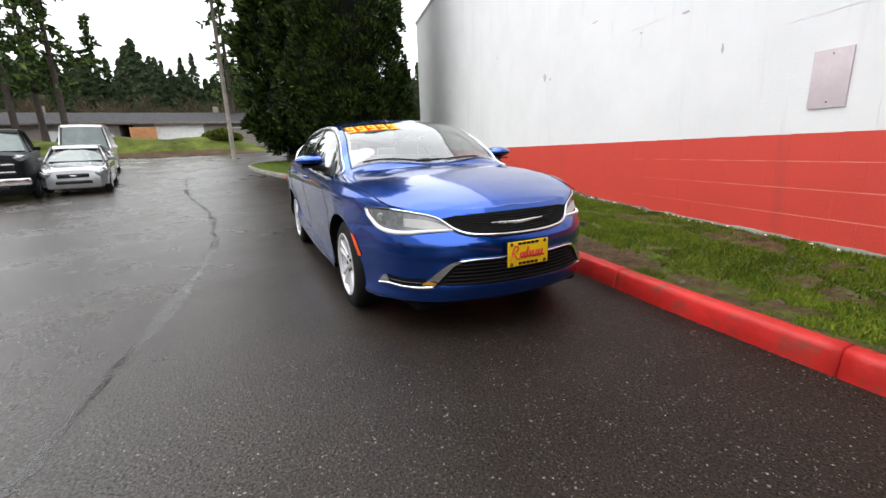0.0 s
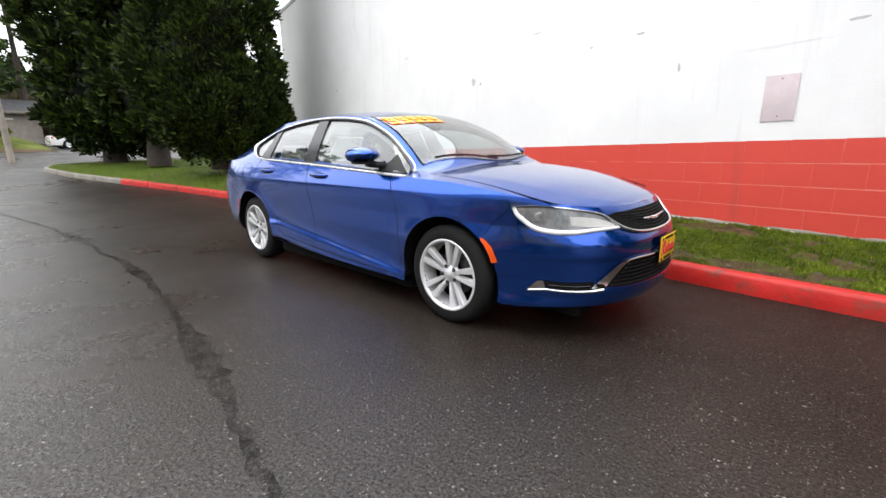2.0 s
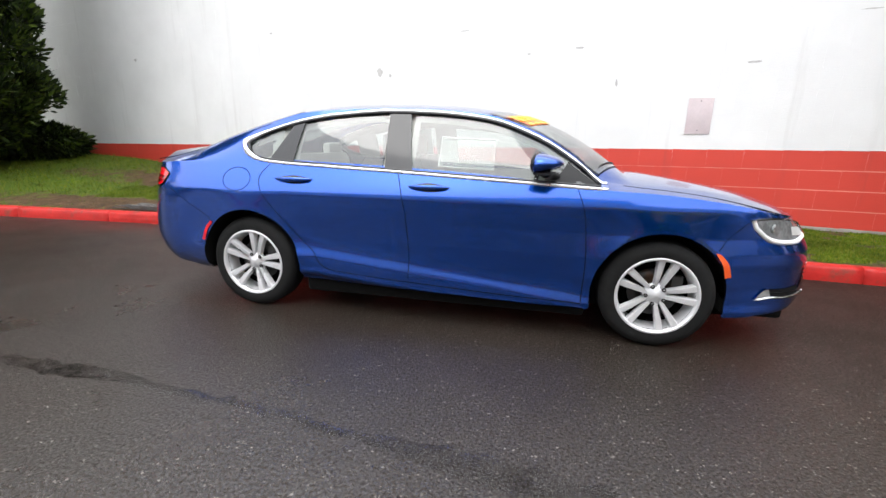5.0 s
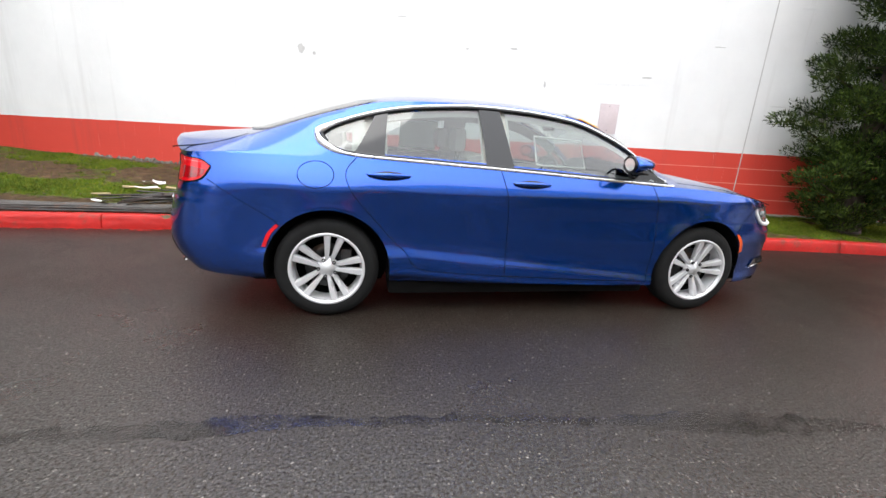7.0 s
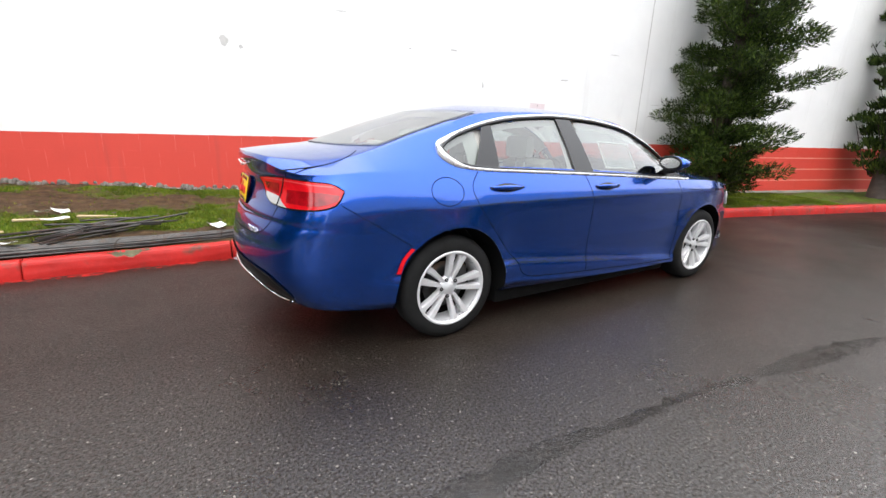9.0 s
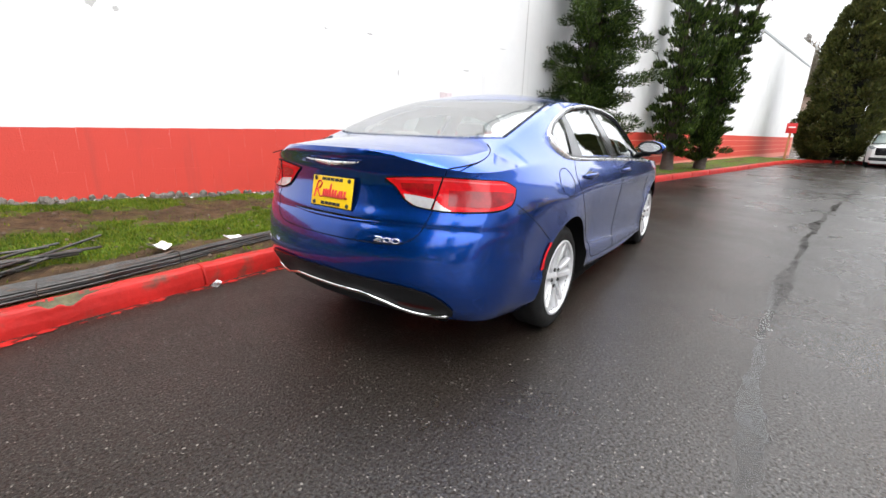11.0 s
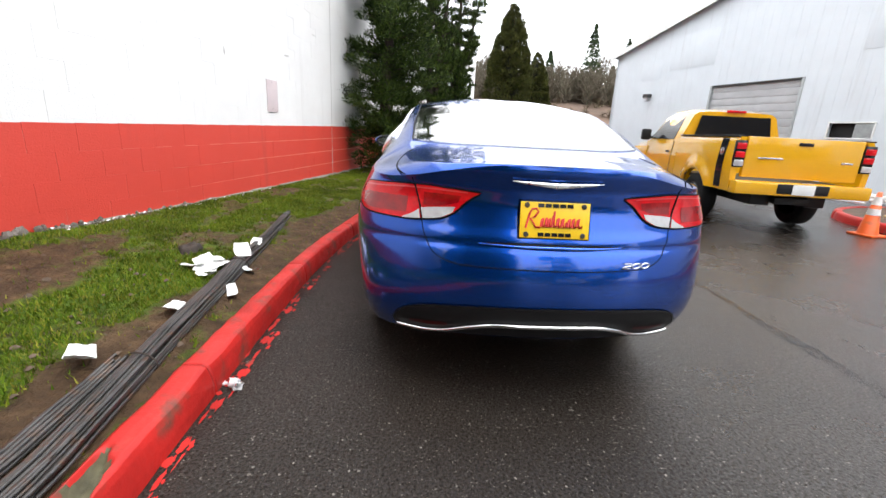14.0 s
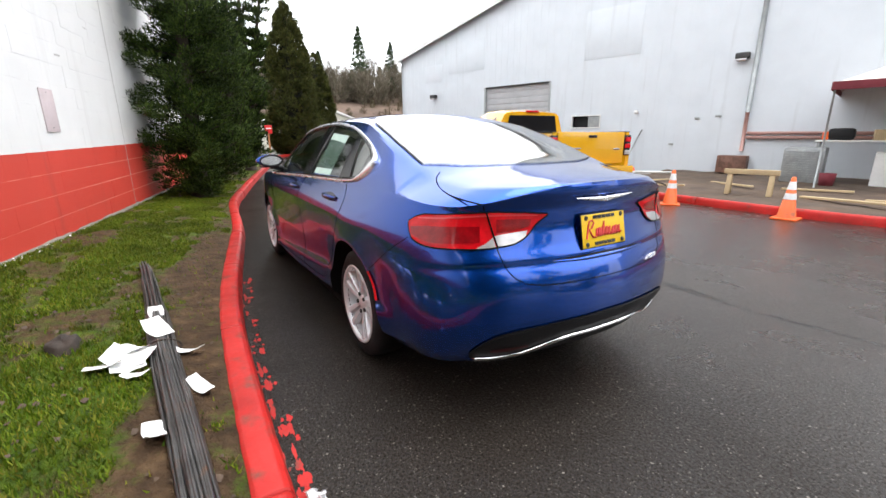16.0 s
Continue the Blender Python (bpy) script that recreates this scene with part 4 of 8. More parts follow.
def inset(nx, x, z):
    """How far the panel lies inside the plan line: nose, flank, quarter and tail sections, with flared arches."""
    x, z = np.asarray(x, float), np.asarray(z, float)
    f = np.clip(nx, 0, 1) ** 1.3
    r = np.clip(-nx, 0, 1) ** 1.3
    k = np.clip((-1.62 - x) / 0.35, 0, 1)
    # the low crease falls towards the front wheel
    drop = 0.10 * np.clip(x + 0.55, -0.3, 1.5) * np.clip((0.70 - z) / 0.15, 0, 1) * np.clip((z - 0.2) / 0.06, 0, 1)
    flank = curve(IN_SIDE, z + drop) * (1 - k) + curve(IN_QUARTER, z) * k
    flare = 0.0
    for ax, ar in ARCH:
        d = np.hypot(x - ax, (z - ARCH_Z) * 0.97)
        t = np.clip((d - ar) / 0.20, 0, 1)
        flare = flare + 0.022 * (1 - t) ** 2 * np.clip((z - 0.22) / 0.2, 0, 1)
    return f * curve(IN_FRONT, z) + r * curve(IN_REAR, z) + (1 - f - r) * (flank - flare)


def skin(s, z, proud=0.0):
    """A point of the body's side, at s metres from the nose and height z (half with y > 0)."""
    s, z = np.broadcast_arrays(np.asarray(s, float), np.asarray(z, float))
    p, n = plan_at(s)
    d = inset(n[..., 0], p[..., 0], z) - proud
    return np.stack([p[..., 0] - n[..., 0] * d, p[..., 1] - n[..., 1] * d, z], -1)


def s_of_x(x):
    return float(np.interp(-x, -PLAN[:, 0], RUN))


def s_of_y(y, front=True):
    half = len(RUN) // 2
    return float(np.interp(y, PLAN[:80, 1], RUN[:80])) if front else float(np.interp(-y, -PLAN[220:, 1], RUN[220:]))


TOTAL = float(RUN[-1])


def shoulder_row(n=300):
    s = np.linspace(0, TOTAL, n)
    p = plan_at(s)[0]
    z = curve(SHOULDER, p[:, 0])
    return s, skin(s, z)


# upper body: centre line, rail line and shoulder, station by station
CENTRE = [(2.26, 0.805), (2.2, 0.84), (2.05, 0.895), (1.87, 0.94), (1.6, 0.985), (1.4, 1.012), (1.22, 1.032), (1.12, 1.10), (0.92, 1.235), (0.6, 1.380), (0.3, 1.450), (0.05, 1.478),
          (-0.32, 1.492), (-0.68, 1.488), (-0.9, 1.476), (-1.12, 1.436), (-1.34, 1.374), (-1.55, 1.304), (-1.76, 1.229), (-1.88, 1.190), (-1.97, 1.173), (-2.1, 1.158), (-2.25, 1.141), (-2.34, 1.128), (-2.385, 1.119), (-2.405, 1.117)]
RAIL_Y = [(2.3, 0.0), (2.2, 0.35), (1.9, 0.60), (1.5, 0.70), (1.15, 0.745), (1.0, 0.735), (0.84, 0.710), (0.61, 0.665), (0.27, 0.628), (-0.1, 0.612), (-0.36, 0.610), (-0.75, 0.616),
          (-1.0, 0.628), (-1.27, 0.650), (-1.5, 0.668), (-1.75, 0.672), (-1.95, 0.66), (-2.15, 0.61), (-2.3, 0.48), (-2.36, 0.34), (-2.385, 0.2), (-2.405, 0.1)]
RAIL_Z = [(2.26, 0.80), (2.2, 0.825), (2.0, 0.872), (1.85, 0.91), (1.6, 0.955), (1.4, 0.972), (1.15, 0.982), (1.0, 1.005), (0.84, 1.13), (0.61, 1.272), (0.27, 1.390), (-0.1, 1.424), (-0.36, 1.430), (-0.75, 1.420),
          (-1.0, 1.402), (-1.27, 1.334), (-1.5, 1.262), (-1.75, 1.176), (-1.95, 1.118), (-2.15, 1.098), (-2.3, 1.102), (-2.36, 1.112), (-2.385, 1.117), (-2.405, 1.117)]


def side_at(x, z):
    """Half width of the cabin's side at x and height z, between shoulder and roof rail."""
    sh = skin(s_of_x(x), float(curve(SHOULDER, x)))
    y3, z3 = float(curve(RAIL_Y, x)), float(curve(RAIL_Z, x))
    f = np.clip((z - sh[2]) / max(z3 - sh[2], 0.01), 0, 1)
    return float(sh[1] + (y3 - sh[1]) * f + 0.05 * f * (1 - f))


def top_at(x, y):
    """Height of hood, screen, roof and deck between the rails."""
    y3, z3, zc = float(curve(RAIL_Y, x)), float(curve(RAIL_Z, x)), float(curve(CENTRE, x))
    return z3 + (zc - z3) * (1 - min(1, abs(y) / max(y3, 0.02)) ** 2.3)


DLO_TOP = [(-1.405, 1.180), (-1.36, 1.212), (-1.25, 1.263), (-0.93, 1.35), (-0.75, 1.376), (-0.36, 1.402), (-0.1, 1.395), (0.27, 1.357), (0.61, 1.243), (0.84, 1.105), (1.0, 0.975)]
DLO_LOW = [(-1.405, 1.180), (-1.39, 1.145), (-1.34, 1.102), (-1.2, 1.074), (-0.75, 1.052), (-0.26, 1.032), (0.41, 1.001), (1.0, 0.972)]


def in_screen(x, y):
    a = abs(y)
    return 0.47 - 0.42 * a * a < x < 1.17 - 0.42 * a * a and a < float(curve(RAIL_Y, x)) - 0.055


def in_back(x, y):
    a = abs(y)
    return -1.92 + 0.5 * a * a < x < -1.26 + 0.45 * a * a and a < float(curve(RAIL_Y, x)) - 0.055


def facing(shape, way):
    """The same mesh with its faces turned towards a direction."""
    v, f = np.array(shape[0]), shape[1]
    q = np.array([k[:4] for k in f])
    n = np.cross(v[q[:, 2]] - v[q[:, 0]], v[q[:, 3]] - v[q[:, 1]]).sum(0)
    return shape if float(n @ np.array(way)) > 0 else (shape[0], [tuple(reversed(k)) for k in f])


def build_sedan():
    car = thing("sedan", "metallic blue four-door sedan, clean and wet, parked at the kerb", "car")
    # shell: side panels with wheel arches cut, hood, roof and deck
    s, top = shoulder_row(460)
    nv = 72
    P = np.zeros((len(s), nv, 3))
    px = plan_at(s)[0][:, 0]
    low = curve(UNDER, px)
    for j, v in enumerate(np.linspace(0, 1, nv)):
        z = low + (top[:, 2] - low) * v
        P[:, j] = skin(s, z)
    verts, faces = grid(P)
    verts = np.array(verts)
    keep = []
    for f in faces:
        c = verts[list(f)].mean(0)
        cut = any(math.hypot(c[0] - ax, c[2] - ARCH_Z) < r or (abs(c[0] - ax) < r and c[2] < ARCH_Z) for ax, r in ARCH)
        if not cut:
            keep.append(f)
    edge_use = {}
    for f in keep:
        for a, b in zip(f, f[1:] + f[:1]):
            k = (min(a, b), max(a, b))
            edge_use[k] = edge_use.get(k, 0) + 1
    for (a, b), n in edge_use.items():
        if n == 1:
            for k in (a, b):
                x, y, z = verts[k]
                for ax, r in ARCH:
                    d = math.hypot(x - ax, z - ARCH_Z)
                    if abs(x - ax) < r + 0.06 and d < r + 0.06 and z > ARCH_Z - 0.03:
                        q = ((x - ax) * r / d + ax, (z - ARCH_Z) * r / d + ARCH_Z)
                        verts[k] = (q[0], y, q[1])
                    elif abs(abs(x - ax) - r) < 0.05 and z <= ARCH_Z - 0.03 and z > 0.24:
                        verts[k] = (ax + math.copysign(r, x - ax), y, z)
    right = ([tuple(v) for v in verts], keep)
    # upper grid
    nu, nt = 12, 16
    U = np.zeros((len(s), nu + nt, 3))
    for i in range(len(s)):
        x, ys, zs = top[i]
        y3, z3, zc = float(curve(RAIL_Y, x)), float(curve(RAIL_Z, x)), float(curve(CENTRE, x))
        y3 = min(y3, ys * 0.98)
        z3 = max(z3, zs)
        zc = max(zc, z3)
        for j in range(nu):
            f = j / nu
            U[i, j] = (x, ys + (y3 - ys) * f + 0.05 * f * (1 - f) * (1 if z3 - zs > 0.1 else 0.3), zs + (z3 - zs) * f)
        for j in range(nt):
            q = 1 - j / (nt - 1)
            U[i, nu + j] = (x, y3 * q, z3 + (zc - z3) * (1 - q ** 2.3))
    uv, uf = grid(U)
    kept = []
    for f in uf:
        c = np.mean([uv[k] for k in f], 0)
        jrow = f[0] % (nu + nt)
        if jrow < nu and -1.40 < c[0] < 0.985 and float(curve(DLO_LOW, c[0])) < c[2] < float(curve(DLO_TOP, c[0])):
            continue
        if jrow >= nu - 1 and (in_screen(c[0], c[1]) or in_back(c[0], c[1])):
            continue
        kept.append(f)
    upper = ([tuple(v) for v in uv], kept)
    shell = bmesh.new()
    for v, f in (right, mirrored(right), upper, mirrored(upper)):
        me = mesh_of(v, f)
        shell.from_mesh(me)
        bpy.data.meshes.remove(me)
    bmesh.ops.remove_doubles(shell, verts=shell.verts[:], dist=0.0015)
    part("body", shell, BLUE, car)
    # floor pan and wheel wells
    pan = box(1.95, 1.66, 0.2, (0, 0, 0.135), 0.03)
    box(1.0, 1.22, 0.2, (1.45, 0, 0.145), 0.03, bm=pan)
    box(0.9, 1.22, 0.2, (-1.45, 0, 0.16), 0.03, bm=pan)
    box(0.35, 1.30, 0.10, (2.0, 0, 0.17), 0.03, bm=pan)
    box(0.40, 1.20, 0.12, (-2.0, 0, 0.24), 0.03, bm=pan)
    part("underbody", pan, WELL_BLACK, car)
    for ax, r in ARCH:
        for side in (1, -1):
            pts = []
            for a in np.linspace(-0.22, math.pi + 0.22, 26):
                x, z = ax + math.cos(a) * r, max(ARCH_Z + math.sin(a) * r, 0.255)
                lip = float(skin(s_of_x(x), z)[1])
                pts.append([(x, side * y, z) for y in (lip - 0.001, lip - 0.03, 0.85, 0.62)])
            part("wheel_well", grid(pts), WELL_BLACK, car)
            back = [(ax + math.cos(a) * r, side * 0.62, max(ARCH_Z + math.sin(a) * r, 0.2)) for a in np.linspace(-0.35, math.pi + 0.35, 26)]
            part("wheel_well_wall", slab(back, (0, side, 0), -0.01), WELL_BLACK, car)

    # side glass with chrome surround and black pillars
    for side in (1, -1):
        xs_pillar = {"quarter_glass": (-1.402, -1.14), "rear_door_glass": (-1.06, -0.375), "front_door_glass": (-0.20, 0.985)}
        for nm, (a, b) in xs_pillar.items():
            cols = []
            for x in np.linspace(a, b, 50):
                lo, hi = float(curve(DLO_LOW, x)), float(curve(DLO_TOP, x))
                col = []
                for f in np.linspace(0, 1, 12):
                    z = lo + (hi - lo) * f
                    col.append((x, side * (side_at(x, z) - 0.006), z))
                cols.append(col)
            pane = part(nm, facing(grid(cols), (0, side, 0)), GLASS, car)
            pane.visible_shadow = False
        def band(x0, x1, x2, x3, nm):
            """Black pillar cover from foot x0..x1 to head x2..x3."""
            pts = []
            for f in np.linspace(0, 1, 14):
                row = []
                for g in np.linspace(0, 1, 6):
                    xa, xb = x0 + (x1 - x0) * g, x2 + (x3 - x2) * g
                    x = xa + (xb - xa) * f
                    lo, hi = float(curve(DLO_LOW, x)), float(curve(DLO_TOP, x))
                    z = lo + (hi - lo) * f
                    row.append((x, side * (side_at(x, z) + 0.004), z))
                pts.append(row)
            part(nm, grid(pts), GLOSS_BLACK, car)
        band(-0.355, -0.165, -0.385, -0.237, "pillar_cover")
        band(-1.205, -1.02, -1.075, -0.997, "pillar_cover")
        # black gasket inside the chrome
        loop = [(x, side * (side_at(x, float(curve(DLO_LOW, x))) + 0.004), float(curve(DLO_LOW, x))) for x in np.linspace(0.99, -1.404, 60)]
        loop += [(x, side * (side_at(x, float(curve(DLO_TOP, x))) + 0.004), float(curve(DLO_TOP, x))) for x in np.linspace(-1.404, 0.99, 90)]
        part("window_gasket", tube(loop, 0.011, 6), GLOSS_BLACK, car)
        # chrome: belt, roof arc, wide at the quarter
        out = []
        for x in np.linspace(1.03, -1.36, 60):
            z = float(curve(DLO_LOW, min(x, 1.0))) - 0.012
            out.append((x, side * (side_at(x, z) + 0.005), z))
        for a in np.linspace(0, 1, 10)[1:-1]:
            x = -1.365 - 0.066 * math.sin(a * math.pi) ** 0.75
            z = 1.106 + (1.218 - 1.106) * a + 0.008 * math.sin(a * math.pi)
            out.append((x, side * (side_at(x, z) + 0.005), z))
        for x in np.linspace(-1.355, 1.03, 90):
            z = float(curve(DLO_TOP, min(x, 1.0))) + 0.012
            out.append((x, side * (side_at(x, z) + 0.005), z))
        rr = [0.0105 + 0.019 * max(0, 1 - abs(p[0] + 1.44) / 0.17) ** 0.8 for p in out]
        part("window_chrome", tube(out, rr, 10, 0.6), BRIGHT_TRIM, car, "bright chrome window surround")

    # front and rear screens with black borders
    def screen(nm, inside, xa, xb, ya, border):
        """Glass patch over plan rows from xa(y) to xb(y), |y| up to ya(x)."""
        rows, rim = [], []
        for g in np.linspace(0, 1, 60):
            row = []
            for h in np.linspace(-1, 1, 71):
                x = 0.5
                for _ in range(6):
                    y = h * ya(x)
                    x = xa(y) + (xb(y) - xa(y)) * g
                row.append((x, y, top_at(x, y) + 0.004))
            rows.append(row)
        R = np.array(rows)
        if R[-1, 0, 0] > R[0, 0, 0]:
            R = R[:, ::-1]
        pane = part(nm, facing(grid(R), (0, 0, 1)), REAR_GLASS if "rear" in nm else SCREEN_GLASS, car)
        pane.visible_shadow = False
        up = np.array((0, 0, 0.003))
        q = 0.55 * border
        edge = [np.stack([R[0], R[0] + (R[1] - R[0]) * q]) + up, np.stack([R[-1], R[-1] + (R[-2] - R[-1]) * q]) + up,
                np.stack([R[:, 0], R[:, 0] + (R[:, 1] - R[:, 0]) * q], 1) + up, np.stack([R[:, -1], R[:, -1] + (R[:, -2] - R[:, -1]) * q], 1) + up]
        part(nm + "_border", joined([grid(e) for e in edge]), CERAMIC, car)
        return R

    screen("windscreen", in_screen, lambda y: 1.20 - 0.42 * y * y, lambda y: 0.43 - 0.42 * y * y, lambda x: float(curve(RAIL_Y, x)) - 0.03, 1)
    screen("rear_window", in_back, lambda y: -1.96 + 0.5 * y * y, lambda y: -1.22 + 0.45 * y * y, lambda x: float(curve(RAIL_Y, x)) - 0.032, 1)

    # shut lines
    def line_on_side(pts, nm="shut_line", r=0.0032):
        for side in (1, -1):
            q = spline(pts, 40)
            row = [(*(skin(s_of_x(x), z, -0.0012) * (1, side, 1)),) if z < float(curve(SHOULDER, x)) else (x, side * (side_at(x, z) - 0.001), z) for x, z in q]
            part(nm, tube(row, r, 5), WELL_BLACK, car)

    line_on_side([(-0.26, 1.02), (-0.225, 0.9), (-0.2, 0.77), (-0.18, 0.5), (-0.18, 0.30)])
    line_on_side([(0.86, 0.96), (0.90, 0.85), (0.925, 0.72), (0.94, 0.5), (0.935, 0.255)])
    line_on_side([(-1.19, 1.045), (-1.245, 0.98), (-1.25, 0.92), (-1.2, 0.82), (-1.08, 0.68), (-0.95, 0.53), (-0.865, 0.45), (-0.83, 0.385), (-0.78, 0.345), (-0.70, 0.328)])
    line_on_side([(-0.70, 0.328), (-0.356, 0.303), (0.05, 0.284), (0.465, 0.265), (0.935, 0.252)])
    line_on_side([(1.665, 0.635), (1.72, 0.71), (1.815, 0.80)], r=0.0026)
    line_on_side([(-1.66, 0.64), (-1.80, 0.73), (-1.93, 0.81), (-2.05, 0.885)], r=0.0026)
    ring = [(-1.43 + 0.107 * math.cos(a), 0.938 + 0.078 * math.sin(a)) for a in np.linspace(0, 2 * math.pi, 33)]
    part("fuel_flap", tube([(*(skin(s_of_x(x), z, -0.001) * (1, -1, 1)),) for x, z in ring], 0.003, 5), WELL_BLACK, car)
    # hood and deck shut lines
    for side in (1, -1):
        hood = [(x, side * y) for x, y in ((1.13, 0.775), (1.3, 0.795), (1.6, 0.795), (1.85, 0.775), (2.0, 0.742), (2.06, 0.722))]
        q = spline(hood, 40)
        part("hood_shut_line", tube([(x, y, upper_z(x, abs(y)) - 0.001) for x, y in q], 0.0036, 5), WELL_BLACK, car)
        deck = [(-1.87, 0.60), (-1.93, 0.655), (-2.02, 0.69), (-2.13, 0.70), (-2.22, 0.685), (-2.295, 0.655)]
        q = spline(deck, 30)
        part("deck_shut_line", tube([(x, side * y, upper_z(x, y) - 0.001) for x, y in q], 0.0036, 5), WELL_BLACK, car)
    lid = [(0.665, 1.035), (0.648, 0.99), (0.612, 0.88), (0.578, 0.79), (0.540, 0.73), (0.490, 0.697), (0.43, 0.681), (0.34, 0.675), (0.2, 0.674), (0, 0.672)]
    q = spline(lid, 40)
    half = [tuple(skin(s_of_y(y, False), z, -0.0015)) for y, z in q]
    part("boot_lid_line", tube(half + [(x, -y, z) for x, y, z in reversed(half[:-1])], 0.0032, 5), WELL_BLACK, car)
    return car


def upper_z(x, y):
    y3 = float(curve(RAIL_Y, x))
    sh = skin(s_of_x(x), float(curve(SHOULDER, x)))
    if y <= y3:
        return top_at(x, y)
    f = min(1, (sh[1] - y) / max(sh[1] - y3, 0.01))
    return sh[2] + (float(curve(RAIL_Z, x)) - sh[2]) * f


sedan = build_sedan()


def patch(outline_low, outline_high, n=40, rows=10, proud=0.004, side=1):
    """A panel laid on the body between two lines of (s, z)."""
    a, b = spline(outline_low, n), spline(outline_high, n)
    P = [[tuple(skin(a[i, 0] + (b[i, 0] - a[i, 0]) * f, a[i, 1] + (b[i, 1] - a[i, 1]) * f, proud) * (1, side, 1)) for f in np.linspace(0, 1, rows)] for i in range(n)]
    return grid(P)


def on_skin(line, proud, side=1, n=50):
    return [tuple(skin(a, b, proud) * (1, side, 1)) for a, b in spline(line, n)]


def dress_sedan(car):
    F = s_of_y
    for side in (1, -1):
        # headlamp: dark housing, bright reflectors, chrome lower brow
        up = [(1.150, 0.812), (1.045, 0.820), (0.914, 0.815), (0.765, 0.797), (0.600, 0.768), (0.525, 0.735), (0.455, 0.696)]
        dn = [(1.150, 0.806), (1.092, 0.746), (1.015, 0.694), (0.920, 0.673), (0.786, 0.669), (0.638, 0.680), (0.455, 0.685)]
        lamp = part("headlamp", patch(dn, up, 48, 12, 0.003, side), HEAD_LENS, car, "clear headlamp with a white light-guide edge")
        rim_r = [0.006 + 0.009 * math.sin(math.pi * min(1, (k + 12) / 60)) ** 0.8 for k in range(50)]
        part("headlamp_rim", tube(on_skin([(1.135, 0.812), (1.115, 0.775)] + [(a, b + 0.008) for a, b in dn[1:]], 0.004, side), rim_r, 8), REFLECTIVE, lamp, "white light-guide edge")
        part("headlamp_brow", tube(on_skin(up, 0.004, side), 0.006, 8), GLOSS_BLACK, lamp)
        deep_l = [(1.07, 0.765), (0.99, 0.725), (0.90, 0.706), (0.80, 0.700)]
        deep_u = [(1.06, 0.806), (0.98, 0.805), (0.90, 0.798), (0.82, 0.785)]
        part("lamp_bowl", patch(deep_l, deep_u, 24, 6, 0.0055, side), LAMP_GREY, lamp)
        bar_l = [(0.80, 0.716), (0.70, 0.706), (0.58, 0.702), (0.49, 0.698)]
        bar_u = [(0.81, 0.764), (0.70, 0.756), (0.60, 0.742), (0.50, 0.712)]
        part("turn_lens", patch(bar_l, bar_u, 20, 5, 0.0055, side), OLD_PAINT, lamp)
        for sc, zc, big in ((0.99, 0.764, 0.026),):
            c = skin(sc, zc, 0.004) * (1, side, 1)
            bulb = lathe([(-0.01, 0.001), (0.0, big * 0.85), (0.006, big), (0.008, big * 0.8), (0.003, 0.0)], 20)
            part("projector", bulb, GALVANISED, lamp, place=Matrix.Translation(c) @ pose(0, 0, 0, 0, 0, -55 * side + (180 if side < 0 else 0)))
        # side markers
        mk = [(s_of_x(1.722), 0.474), (s_of_x(1.692), 0.555), (s_of_x(1.643), 0.624)]
        mk2 = [(s_of_x(1.760), 0.482), (s_of_x(1.726), 0.565), (s_of_x(1.674), 0.618)]
        part("front_side_marker", patch(mk, mk2, 14, 4, 0.006, side), AMBER, car, "orange side marker lamp")
        mk = [(s_of_x(-1.758), 0.488), (s_of_x(-1.722), 0.572), (s_of_x(-1.668), 0.632)]
        mk2 = [(s_of_x(-1.732), 0.486), (s_of_x(-1.700), 0.563), (s_of_x(-1.648), 0.622)]
        part("rear_side_marker", patch(mk, mk2, 14, 4, 0.006, side), RED_LENS, car, "red side marker lamp")
        # tail lamps
        R = lambda y: s_of_y(y, False)
        up = [(s_of_x(-2.035), 0.958), (s_of_x(-2.09), 0.986), (s_of_x(-2.17), 0.996), (R(0.64), 1.004), (R(0.52), 0.999), (R(0.43), 0.993), (R(0.345), 0.985)]
        dn = [(s_of_x(-2.035), 0.950), (s_of_x(-2.065), 0.902), (s_of_x(-2.10), 0.877), (s_of_x(-2.18), 0.859), (R(0.70), 0.850), (R(0.60), 0.853), (R(0.515), 0.864), (R(0.455), 0.892), (R(0.40), 0.945), (R(0.345), 0.979)]
        tail = part("tail_lamp", patch(dn, up, 60, 12, 0.006, side), RED_LENS, car, "red and clear wrap-round tail lamp")
        cu = [(R(0.613), 0.902), (R(0.56), 0.909), (R(0.50), 0.914), (R(0.452), 0.918)]
        cd = [(R(0.600), 0.858), (R(0.56), 0.861), (R(0.515), 0.869), (R(0.462), 0.893)]
        part("reversing_lens", patch(cd, cu, 20, 6, 0.010, side), CLEAR_LENS, tail)
        part("outer_clear_lens", patch([(R(0.695), 0.854), (R(0.65), 0.8545), (R(0.607), 0.857)], [(R(0.695), 0.857), (R(0.65), 0.876), (R(0.618), 0.897)], 12, 5, 0.010, side), CLEAR_LENS, tail)
        part("tail_lamp_rim", tube(on_skin(dn, 0.004, side, 60), 0.0042, 6), WELL_BLACK, tail)
        part("tail_lamp_top_rim", tube(on_skin(up, 0.004, side, 60), 0.0035, 6), WELL_BLACK, tail)
        part("lens_seam", tube(on_skin([(R(0.648), 1.006), (R(0.622), 0.93), (R(0.596), 0.853)], 0.008, side, 12), 0.004, 5), WELL_BLACK, tail)
        gu = [(s_of_x(-2.09), 0.980), (R(0.70), 0.993), (R(0.54), 0.992), (R(0.40), 0.984)]
